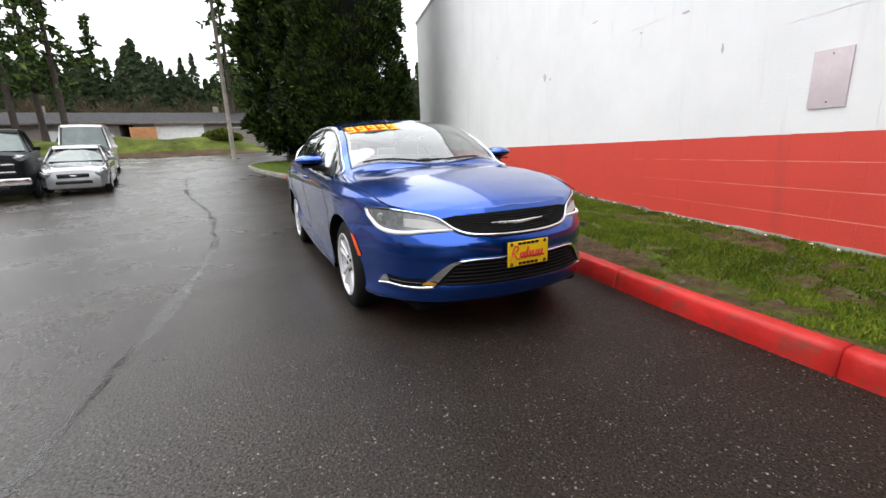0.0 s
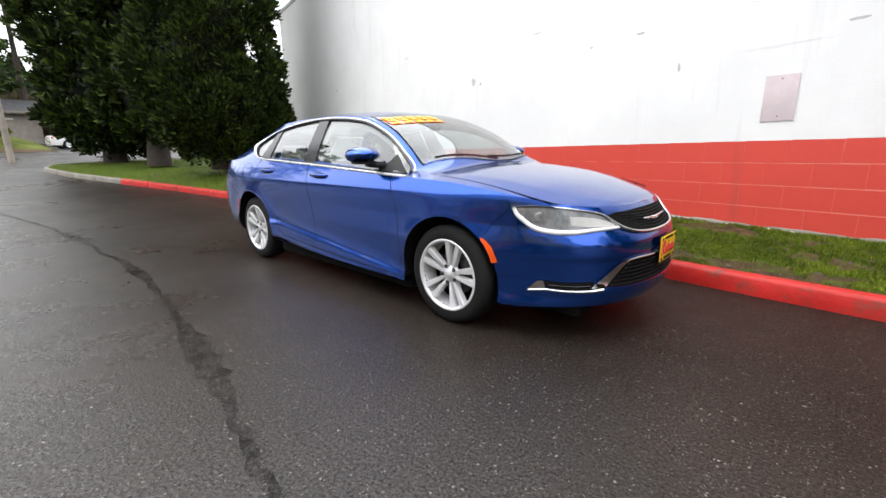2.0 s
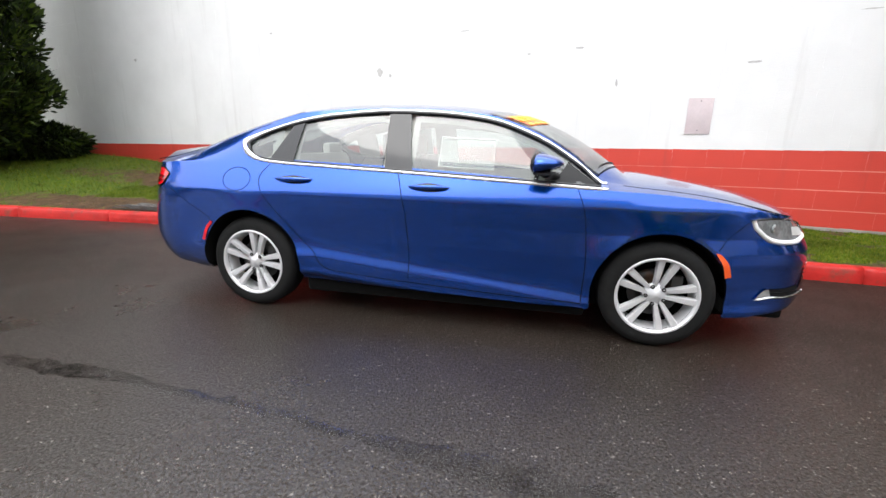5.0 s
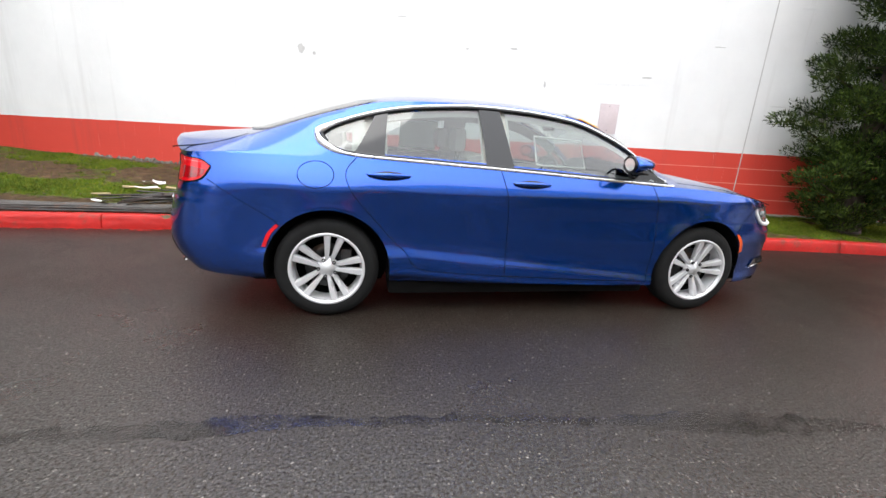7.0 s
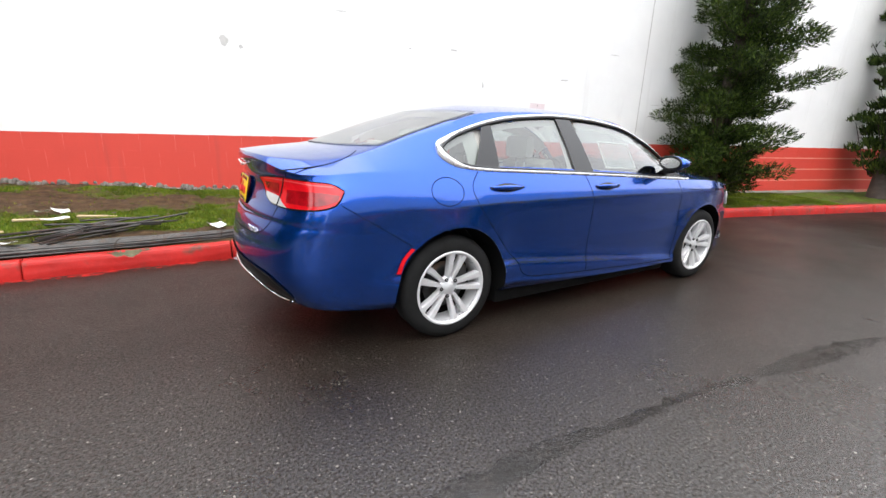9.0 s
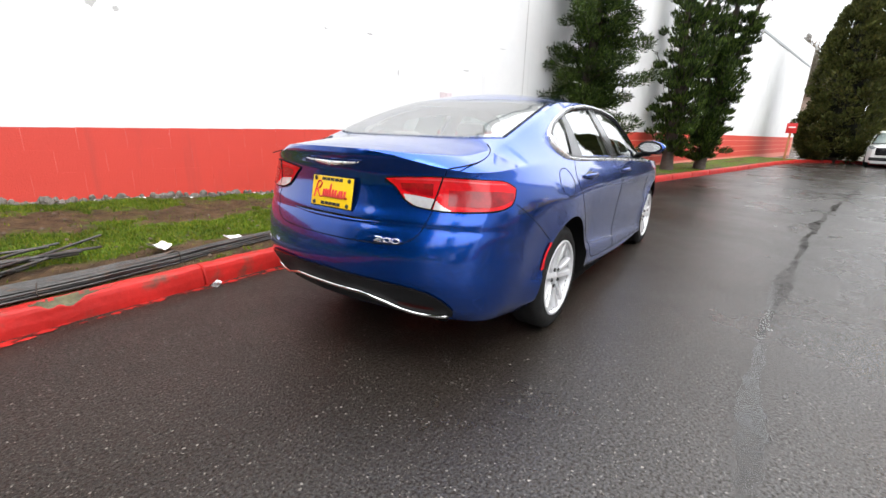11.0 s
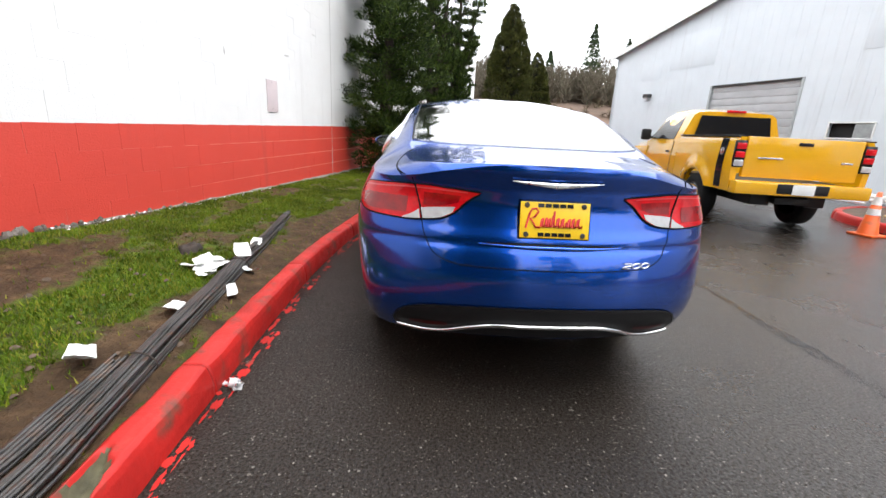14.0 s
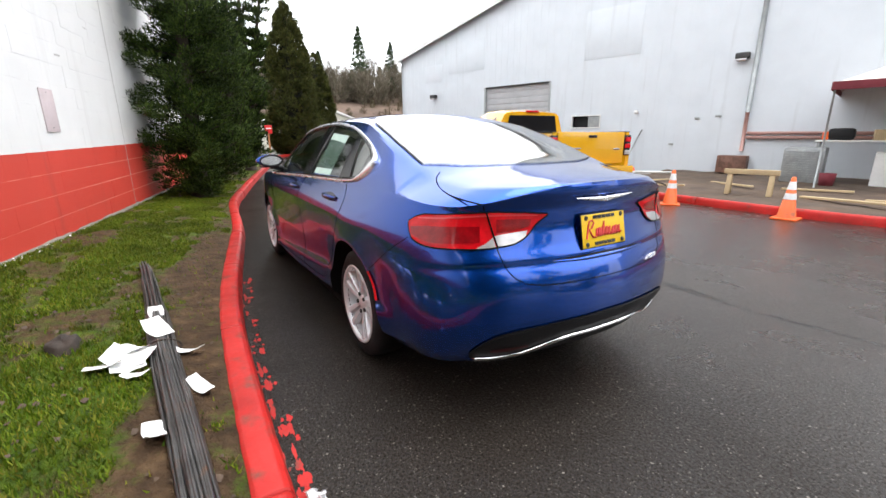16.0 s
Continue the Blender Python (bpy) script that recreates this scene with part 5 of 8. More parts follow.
        gd = [(s_of_x(-2.09), 0.974), (R(0.70), 0.986), (R(0.54), 0.985), (R(0.40), 0.980)]
        part("light_guide", patch(gd, gu, 30, 4, 0.008, side), RED_GLOW, tail, "paler red light-guide band")
        du = [(s_of_x(-2.06), 0.936), (s_of_x(-2.14), 0.946), (s_of_x(-2.22), 0.948), (R(0.68), 0.946)]
        dd = [(s_of_x(-2.07), 0.908), (s_of_x(-2.14), 0.886), (s_of_x(-2.22), 0.878), (R(0.68), 0.878)]
        part("lamp_bowl", patch(dd, du, 20, 5, 0.0085, side), DEEP_RED, tail)
        iu = [(R(0.60), 0.972), (R(0.50), 0.970), (R(0.43), 0.966)]
        id_ = [(R(0.60), 0.915), (R(0.50), 0.922), (R(0.44), 0.938)]
        part("lamp_bowl", patch(id_, iu, 14, 4, 0.0085, side), DEEP_RED, tail)
        # door handles
        for x0, x1, z in ((-1.12, -0.86, 0.952), (-0.17, 0.08, 0.935)):
            pts = [tuple(skin(s_of_x(x0 + (x1 - x0) * f), z, 0.004 + 0.026 * math.sin(math.pi * f) ** 0.6) * (1, side, 1)) for f in np.linspace(0, 1, 18)]
            handle = part("door_handle", tube(pts, [0.010 + 0.007 * math.sin(math.pi * f) for f in np.linspace(0, 1, 18)], 10, 0.7), BLUE, car)
            cup = [(s_of_x(x0 - 0.01), z), (s_of_x((x0 + x1) / 2), z - 0.03), (s_of_x(x1 + 0.01), z)]
            cup2 = [(s_of_x(x0 - 0.01), z + 0.004), (s_of_x((x0 + x1) / 2), z + 0.024), (s_of_x(x1 + 0.01), z + 0.004)]
            part("handle_recess", patch(cup, cup2, 20, 5, 0.002, side), GLOSS_BLACK, handle)
        # mirror: shell, glass, arm
        shell = bmesh.new()
        bmesh.ops.create_uvsphere(shell, u_segments=28, v_segments=16, radius=1)
        for v in shell.verts:
            v.co = Vector((v.co.x * (0.125 if v.co.x > 0 else 0.05), v.co.y * 0.128, v.co.z * (0.062 if v.co.z > 0 else 0.05) * (1 - 0.3 * v.co.x) + 0.01 * v.co.x))
            v.co.z = max(v.co.z, -0.05)
            v.co.x = max(v.co.x, -0.03)
        m = Matrix.Translation((0.64, side * 0.965, 1.098)) @ pose(0, 0, 0, 0, 0, 14 * side)
        mirror = part("door_mirror", shell, BLUE, car, "blue door mirror on black arm", place=m)
        g = bmesh.new()
        bmesh.ops.create_circle(g, cap_ends=True, segments=28, radius=1, matrix=pose(-0.034, 0, 0.004, 0, -90, 0) @ Matrix.Diagonal((0.044, 0.1, 1, 1)))
        part("mirror_glass", g, CHROME, mirror)
        bezel = [(-0.031, 0.106 * math.cos(a), 0.004 + 0.049 * math.sin(a)) for a in np.linspace(0, 2 * math.pi, 33)]
        part("mirror_bezel", tube(bezel, 0.010, 6), BLACK_PLASTIC, mirror)
        arm = [(0.02, -side * 0.02, -0.052), (0.03, -side * 0.09, -0.066), (0.06, -side * 0.15, -0.078)]
        part("mirror_arm", tube(arm, [0.028, 0.026, 0.024], 10, 1.2), BLACK_PLASTIC, mirror)
        part("mirror_skirt", box(0.10, 0.15, 0.014, (0.02, 0, -0.058), 0.005), BLACK_PLASTIC, mirror)
        # sail panel in front of the door glass
        tri = [(0.98, 0.978), (0.72, 0.992), (0.80, 1.105)]
        part("sail_panel", slab([(x, side * (side_at(x, z) + 0.003), z) for x, z in tri], (0, side, 0), 0.003), BLACK_PLASTIC, car)

    # upper grille: black bowl with chrome lower line and wing badge
    gu = [(0.0, 0.776), (0.18, 0.775), (0.36, 0.771), (0.46, 0.767), (0.545, 0.757)]
    gd = [(0.0, 0.652), (0.16, 0.654), (0.316, 0.664), (0.408, 0.684), (0.545, 0.752)]
    P = []
    for side in (-1, 1):
        P.append(patch(gd, gu, 30, 8, 0.003, side))
    grille = part("grille", joined(P), WELL_BLACK, car, "black mesh grille with chrome lower edge")
    low = on_skin([(0.0, 0.648), (0.16, 0.650), (0.316, 0.660), (0.400, 0.676), (0.458, 0.698), (0.525, 0.739), (0.600, 0.772), (0.765, 0.800), (0.914, 0.818)], 0.010, 1, 60)
    thick = [0.0105 if k < 28 else 0.0105 - 0.0055 * min(1, (k - 28) / 10) for k in range(60)]
    part("grille_chrome", tube([(x, -y, z) for x, y, z in reversed(low)] + low[1:], thick[::-1] + thick[1:], 8), CHROME, grille)
    for k in range(7):
        z0 = 0.666 + k * 0.0155
        w = 0.22 + 0.038 * k
        line = on_skin([(0.0, z0), (F(w * 0.5), z0 + 0.004), (F(w), z0 + 0.012)], 0.006, 1, 16)
        part("grille_bar", tube([(x, -y, z) for x, y, z in reversed(line)] + line[1:], 0.0022, 5), CERAMIC, grille)
    def wing(face, z, w, parent):
        c = float(skin(s_of_y(0.0, face), z)[0])
        sgn = 1 if face else -1
        def out(y):
            p = skin(s_of_y(abs(y), face), z + 0.0)
            return p[0] + sgn * 0.012
        rows = []
        for y in np.linspace(-w, w, 41):
            a = abs(y) / w
            h = 0.013 * (1 - a) ** 0.7 + 0.0015
            mid = z - 0.012 * (1 - a) + 0.006
            rows.append([(out(y), y, mid - h), (out(y) + sgn * 0.008, y, mid), (out(y), y, mid + h * 0.6)])
        part("wing_badge", grid(rows), BRIGHT_TRIM, parent, "chrome wing-shaped badge")
        bar = box(0.008, 0.080, 0.016, (out(0) + sgn * 0.004, 0, z - 0.016), 0.004)
        part("badge_centre", bar, BRIGHT_TRIM, parent)
    wing(True, 0.714, 0.192, car)
    wing(False, 1.043, 0.197, car)
    # lower intake with chrome sweep and slats
    iu = [(0.0, 0.508), (0.19, 0.506), (0.34, 0.507), (0.43, 0.498), (0.53, 0.455), (0.62, 0.372)]
    il = [(0.0, 0.355), (0.19, 0.356), (0.34, 0.358), (0.43, 0.360), (0.53, 0.362), (0.62, 0.366)]
    intake = part("lower_intake", joined([patch(il, iu, 36, 8, 0.003, sd) for sd in (1, -1)]), WELL_BLACK, car, "black slatted lower intake edged in chrome")
    for k in range(6):
        z0 = 0.370 + k * 0.0225
        w = 0.555 - 0.024 * k
        line = on_skin([(0.0, z0), (w * 0.6, z0 + 0.001), (w, z0 + 0.002)], 0.008, 1, 20)
        part("intake_slat", tube([(x, -y, z) for x, y, z in reversed(line)] + line[1:], 0.0045, 5), CERAMIC, intake)
    top = on_skin([(0.0, 0.512), (0.19, 0.510), (0.34, 0.513), (0.44, 0.506)], 0.010, 1, 24)
    part("intake_chrome", tube([(x, -y, z) for x, y, z in reversed(top)] + top[1:], 0.0075, 8), CHROME, intake)
    for side in (1, -1):
        broad_u = [(0.42, 0.520), (0.50, 0.494), (0.57, 0.446), (0.63, 0.398), (0.68, 0.362)]
        broad_l = [(0.42, 0.500), (0.47, 0.480), (0.525, 0.428), (0.575, 0.378), (0.61, 0.346)]
        part("chrome_sweep", patch(broad_l, broad_u, 26, 6, 0.012, side), CHROME, intake)
        thin = on_skin([(0.60, 0.350), (0.68, 0.344), (0.817, 0.342), (0.93, 0.346), (1.03, 0.334)], 0.009, side, 30)
        part("intake_chrome", tube(thin, [0.010 - 0.003 * k / 29 for k in range(30)], 8), CHROME, intake)
        fogd = [(0.655, 0.352), (0.817, 0.348), (0.935, 0.356)]
        fogu = [(0.655, 0.398), (0.817, 0.394), (0.945, 0.398)]
        part("fog_recess", patch(fogd, fogu, 20, 5, 0.004, side), WELL_BLACK, intake)
        part("fog_bar", tube(on_skin([(0.67, 0.374), (0.80, 0.371), (0.92, 0.374)], 0.007, side, 14), 0.004, 5), GLOSS_BLACK, intake)
        tipd = [(0.925, 0.342), (0.98, 0.337), (1.045, 0.331)]
        tipu = [(0.948, 0.400), (0.985, 0.391), (1.030, 0.348)]
        part("chrome_tip", patch(tipd, tipu, 12, 5, 0.010, side), CHROME, intake)
    # rear valance: black with a chrome line
    R = lambda y: s_of_y(y, False)
    vu = [(TOTAL, 0.508), (R(0.25), 0.503), (R(0.48), 0.488), (R(0.60), 0.468), (R(0.67), 0.430), (R(0.72), 0.372)]
    vd = [(TOTAL, 0.33), (R(0.25), 0.33), (R(0.48), 0.312), (R(0.60), 0.306), (R(0.67), 0.308), (R(0.72), 0.330)]
    val = part("rear_valance", joined([patch(vd, vu, 30, 8, 0.005, sd) for sd in (1, -1)]), BLACK_PLASTIC, car)
    part("valance_shadow_line", joined([patch([(a, b - 0.012) for a, b in vu], vu, 30, 3, 0.008, sd) for sd in (1, -1)]), GLOSS_BLACK, val)
    ch = [(TOTAL, 0.410), (R(0.22), 0.408), (R(0.34), 0.385), (R(0.45), 0.346), (R(0.52), 0.330), (R(0.60), 0.325), (R(0.70), 0.332)]
    line = on_skin(ch, 0.014, 1, 60)
    part("valance_chrome", tube([(x, -y, z) for x, y, z in reversed(line)] + line[1:], 0.0105, 8), CHROME, val, "chrome strip across the rear valance")
    for side in (1, -1):
        rd = [(R(0.45), 0.374), (R(0.54), 0.362), (R(0.63), 0.366)]
        ru = [(R(0.45), 0.392), (R(0.54), 0.386), (R(0.63), 0.382)]
        part("rear_reflector", patch(rd, ru, 12, 3, 0.009, side), DIM_RED, val)
    # pressed crease under the plate: shade laid on in black, rolled lower lip
    slot = [(TOTAL, 0.766), (R(0.20), 0.767), (R(0.335), 0.773)]
    part("lid_crease_shade", joined([patch(slot, [(TOTAL, 0.785), (R(0.20), 0.784), (R(0.335), 0.776)], 16, 4, 0.001, sd) for sd in (1, -1)]), GLOSS_BLACK, car)
    half = on_skin(slot, 0.0, 1, 20)
    part("lid_crease", tube([(x, -y, z) for x, y, z in reversed(half)] + half[1:], [0.003 + 0.008 * math.sin(math.pi * k / 38) for k in range(39)], 8), BLUE, car)
    # slanted chrome figures low on the lid
    round_o = [(0.019 * math.cos(a), 0.0115 * math.sin(a)) for a in np.linspace(0, 2 * math.pi, 21)]
    two = [(-0.019, 0.0115), (0.012, 0.0115), (0.018, 0.008), (0.018, 0.003), (0.012, 0.0), (-0.010, -0.0015), (-0.018, -0.006), (-0.019, -0.0115), (0.019, -0.0115)]
    for k, line in enumerate((two, round_o, round_o)):
        y0 = -0.345 - 0.046 * k
        row = []
        for u, v in line:
            y = y0 - u - 0.35 * v
            row.append((float(skin(s_of_y(abs(y), False), 0.70)[0]) - 0.005, y, 0.698 + v))
        part("chrome_figure", tube(row, 0.0034, 6), BRIGHT_TRIM, car)


dress_sedan(sedan)


def number_plate(car, place, nm):
    """Dealer plate in a yellow frame, with writing as bars."""
    p = part(nm, box(0.006, 0.315, 0.165, (0, 0, -0.0825), 0.004), GLOSS_BLACK, car, "yellow dealer plate with a red stroke", place=place)
    part("plate_face", box(0.006, 0.305, 0.155, (0.003, 0, -0.0775), 0.003), PLATE_YELLOW, p)
    strokes = [[(-0.128, -0.036), (-0.112, 0.03), (-0.104, 0.046), (-0.085, 0.050), (-0.074, 0.036), (-0.090, 0.014), (-0.108, 0.006), (-0.085, -0.030), (-0.066, -0.032)]]
    for k, (h, w) in enumerate(((0.010, 0.020), (0.012, 0.012), (0.010, 0.017), (0.040, 0.020), (0.012, 0.020), (0.011, 0.022), (-0.016, 0.008), (0.010, 0.017), (0.012, 0.020), (0.011, 0.026))):
        y0 = -0.062 + sum((0.020, 0.012, 0.017, 0.020, 0.020, 0.022, 0.008, 0.017, 0.020)[:k])
        strokes.append([(y0, -0.028), (y0 + w * 0.2, h * 0.4), (y0 + w * 0.5, h), (y0 + w * 0.35, -0.012), (y0 + w * 0.55, -0.030), (y0 + w, -0.022)])
    for st in strokes:
        part("script_stroke", tube([(0.008, a, b + 0.0) for a, b in st], 0.0046, 5), RED_INK, p)
    for z, w in ((0.062, 0.16), (-0.063, 0.15)):
        for k in range(5):
            part("frame_bar", box(0.003, w / 6.0, 0.016, (0.007, -w / 2 + w * (k + 0.5) / 5, z - 0.007)), GLOSS_BLACK, p)
    for y in (-0.125, 0.125):
        for z in (0.063, -0.063):
            part("plate_bolt", lathe([(0.0, 0.0), (0.004, 0.009), (0.0, 0.012)], 12), DARK_METAL, p, place=pose(0.008, y, z, 0, 0, -90))


number_plate(sedan, pose(-2.402, 0, 0.887, 0, -11.0, 180), "rear_plate")
number_plate(sedan, pose(2.437, 0.01, 0.525, 0, 0, 0), "front_plate")


def wheel(car, x, y, name="wheel", r=0.333, rim=0.238, width=0.215, spokes=5, tyre_mat=None, rim_mat=None):
    side = 1 if y > 0 else -1
    w = part(name, lathe([(-width / 2, rim + 0.004), (-width / 2 + 0.004, rim + 0.03), (-width / 2, r - 0.045), (-width / 2 + 0.022, r - 0.008), (-width / 2 + 0.05, r), (width / 2 - 0.05, r),
                          (width / 2 - 0.022, r - 0.008), (width / 2, r - 0.045), (width / 2 - 0.004, rim + 0.03), (width / 2, rim + 0.004), (width / 2 - 0.02, rim - 0.012), (-width / 2 + 0.02, rim - 0.012), (-width / 2, rim + 0.004)], 64),
             RUBBER, car, "black tyre on a silver alloy rim", place=pose(x, y - side * width / 2, r, 0, 0, 0 if side > 0 else 180))
    o = width / 2
    part("rim", lathe([(o - 0.004, rim + 0.006), (o + 0.004, rim), (o + 0.002, rim - 0.012), (o - 0.02, rim - 0.02), (o - 0.12, rim - 0.03)], 64), ALLOY, w)
    bm = bmesh.new()
    for k in range(spokes):
        for d in (-1, 1):
            a0 = 2 * math.pi * k / spokes + math.pi / 2 + 0.22
            pts = []
            for f in np.linspace(0, 1, 9):
                rr = 0.045 + (rim - 0.052) * f
                ang = a0 + d * math.asin(min(0.9, (0.015 + 0.031 * f ** 1.1) / rr))
                hw = 0.0115 + 0.0125 * f
                dep = o - 0.020 - 0.016 * (1 - f) ** 2 + 0.014 * f
                c, s_ = math.cos(ang), math.sin(ang)
                pts.append([(rr * c - hw * s_, dep - 0.010, rr * s_ + hw * c), (rr * c - hw * 0.72 * s_, dep, rr * s_ + hw * 0.72 * c),
                            (rr * c + hw * 0.72 * s_, dep, rr * s_ - hw * 0.72 * c), (rr * c + hw * s_, dep - 0.010, rr * s_ - hw * c), (rr * c + hw * s_, dep - 0.04, rr * s_ - hw * c), (rr * c - hw * s_, dep - 0.04, rr * s_ + hw * c)])
            v, f = grid(pts, close_v=True)
            me = mesh_of(v, f)
            bm.from_mesh(me)
            bpy.data.meshes.remove(me)
    spk = finish(bm)
    part("spokes", spk, ALLOY, w)
    part("hub", lathe([(o - 0.06, 0.072), (o - 0.038, 0.066), (o - 0.032, 0.036), (o - 0.026, 0.031), (o - 0.022, 0.0)], 32), ALLOY, w)
    for k in range(5):
        a = 2 * math.pi * (k + 0.5) / 5 + math.pi / 2 + 0.22
        part("lug_nut", lathe([(o - 0.03, 0.013), (o - 0.022, 0.012), (o - 0.02, 0.007), (o - 0.03, 0.006)], 10), DARK_METAL, w, place=pose(0.057 * math.cos(a), 0, 0.057 * math.sin(a)))
    part("brake_disc", lathe([(o - 0.11, 0.15), (o - 0.10, 0.15), (o - 0.10, 0.06), (o - 0.11, 0.06)], 40), DARK_METAL, w)
    part("caliper", box(0.07, 0.05, 0.14, (-0.12, o - 0.09, -0.02), 0.015), DARK_METAL, w)
    part("barrel", lathe([(o - 0.02, rim - 0.02), (-width / 2, rim - 0.02), (-width / 2, 0.05)], 40), WELL_BLACK, w)
    return w


for wx in (1.371, -1.371):
    for wy in (0.894, -0.894):
        wheel(sedan, wx, wy)


def sedan_cabin(car):
    def seat(x, y, w, nm="seat"):
        s = part(nm, box(0.5, w, 0.16, (x + 0.02, y, 0.42), 0.05), CABIN, car)
        part("backrest", box(0.14, w, 0.62, (x - 0.26, y, 0.50), 0.055, turn=pose(0, 0, 0, 0, -16, 0)), CABIN, s)
        return s
    for y in (-0.37, 0.37):
        s = seat(0.05, y, 0.5, "front_seat")
        part("headrest", box(0.09, 0.26, 0.17, (-0.46, y, 1.10), 0.04), CABIN, s)
        for d in (-0.05, 0.05):
            part("headrest_post", tube([(-0.44, y + d, 1.02), (-0.45, y + d, 1.14)], 0.006, 6), CHROME, s)
    s = seat(-0.9, 0, 1.16, "rear_bench")
    for y in (-0.4, 0.4):
        part("headrest", box(0.08, 0.28, 0.13, (-1.34, y, 1.06), 0.035), CABIN, s)
    part("parcel_shelf", box(0.5, 1.3, 0.03, (-1.6, 0, 1.02), 0.01), CABIN, car)
    dash = part("dashboard", box(0.45, 1.42, 0.22, (0.92, 0, 0.74), 0.07), BLACK_PLASTIC, car)
    part("steering_wheel", tube([(0.60 + 0.06 * math.sin(a), 0.37 + 0.185 * math.cos(a), 0.88 + 0.17 * math.sin(a)) for a in np.linspace(0, 2 * math.pi, 33)], 0.015, 8), BLACK_PLASTIC, dash)
    for side in (1, -1):
        part("door_lining", joined([grid([[(x, side * 0.80, z) for z in (0.3, 0.6, 0.97)] for x in np.linspace(-0.96, 0.98, 12)])]), CABIN, car)
    lining = [[(x, y, top_at(x, y) - 0.03) for y in np.linspace(-0.55, 0.55, 15)] for x in np.linspace(-1.08, 0.34, 24)]
    part("headliner", grid(lining), CABIN, car)
    for side in (1, -1):
        rail = []
        for x in np.linspace(-1.36, 0.80, 40):
            z = float(curve(DLO_TOP, x))
            rail.append([(x, side * (side_at(x, z - 0.06) - 0.045), z - 0.06), (x, side * (side_at(x, z) - 0.040), z + 0.004), (x, side * (side_at(x, z) - 0.10), z + 0.02)])
        part("roof_rail_trim", grid(rail), CABIN, car)
        for xa, xb in ((-1.22, -1.0), (-0.38, -0.17)):
            post = []
            for x in np.linspace(xa, xb, 6):
                lo, hi = float(curve(DLO_LOW, x)), float(curve(DLO_TOP, x))
                post.append([(x, side * (side_at(x, lo + (hi - lo) * g) - 0.04), lo + (hi - lo) * g) for g in np.linspace(-0.05, 1, 8)])
            part("pillar_trim", grid(post), CABIN, car)
    part("rear_view_mirror", box(0.03, 0.2, 0.06, (0.42, 0, 1.30), 0.012), BLACK_PLASTIC, car)
    # window papers: a sticker outline in the front passenger glass, price sheet at the driver's side
    frame_pts = [(0.0, 1.058), (0.0, 1.243), (0.35, 1.228), (0.35, 1.048)]
    edge = [(x, -(side_at(x, z) - 0.012), z) for x, z in frame_pts + frame_pts[:1]]
    part("window_sheet_edge", tube(edge, 0.0065, 4), PAPER, car, "thin white paper border in the window")
    veil = part("window_sheet", slab([(x, -(side_at(x, z) - 0.016), z) for x, z in frame_pts], (0, 1, 0), 0.001), SHEET_FILM, car, "pale see-through printed film")
    veil.visible_shadow = False
    sheet = [(-0.80, 1.06), (-0.80, 1.325), (-0.43, 1.345), (-0.43, 1.05)]
    part("price_sheet", slab([(x, side_at(x, z) - 0.0025, z) for x, z in sheet], (0, -1, 0), 0.002), MINT_PAPER, car, "pale printed price sheet inside the rear side glass")
    def on_screen(a, y):
        """a metres below the top edge of the windscreen."""
        x = 0.43 - 0.42 * y * y + a
        return x, y, top_at(x, y)
    up = np.array((0.4, 0, 1.0)) / math.hypot(0.4, 1)
    for k in range(5):
        y0 = -0.58 + k * 0.091
        for da, dy, la, ly in ((0.0, 0.0, 0.022, 0.062), (0.125, 0.0, 0.022, 0.062), (0.022, 0.0, 0.05, 0.018), (0.022, 0.044, 0.103, 0.018), (0.066, 0.012, 0.02, 0.04)):
            pts = [(da, dy), (da + la, dy), (da + la, dy + ly), (da, dy + ly)]
            part("price_figure", slab([tuple(np.array(on_screen(0.115 + a, y0 + b)) + up * 0.011) for a, b in pts], tuple(up), 0.002), PLATE_YELLOW, car, "yellow price figure stuck on the windscreen")
    back = [[tuple(np.array(on_screen(0.10 + 0.17 * g, y)) + up * 0.007) for g in np.linspace(0, 1, 5)] for y in np.linspace(-0.59, -0.13, 12)]
    part("price_backing", grid(back), AMBER, car, "orange outline behind the price figures")
    for y0, y1 in ((0.45, -0.15), (-0.05, -0.6)):
        pts = [(1.185 - 0.42 * y * y - 0.01 - 0.02 * math.sin(3 * abs(y - y0)), y) for y in np.linspace(y0, y1, 12)]
        part("wiper", tube([(x, y, top_at(x, y) + 0.010) for x, y in pts], 0.0045, 6), BLACK_PLASTIC, car)


sedan_cabin(sedan)

# ---- trees ----
def foliage(points, normals, size, count_seed, flat=0.38, droop=0.0):
    """Small pointed sprays at the points, leaning along the normals."""
    rng = np.random.RandomState(count_seed)
    p, d = np.asarray(points), np.asarray(normals)
    n = len(p)
    d = d + rng.normal(0, 0.45, (n, 3))
    d[:, 2] -= droop
    d /= np.linalg.norm(d, axis=1)[:, None] + 1e-9
    r = rng.normal(0, 1, (n, 3))
    w = np.cross(d, r)
    w /= np.linalg.norm(w, axis=1)[:, None] + 1e-9
    s = size * rng.uniform(0.5, 1.4, (n, 1))
    a, b = p - w * s * 0.12, p + w * s * 0.12
    m1, m2 = p + d * s * 0.55 + w * s * flat * 0.5, p + d * s * 0.55 - w * s * flat * 0.5
    tip = p + d * s
    verts = np.stack([a, b, m1, tip, m2], 1).reshape(-1, 3)
    faces = [(5 * i, 5 * i + 1, 5 * i + 2, 5 * i + 3, 5 * i + 4) for i in range(n)]
    me = bpy.data.meshes.new("foliage")
    me.from_pydata(verts.tolist(), [], faces)
    return me


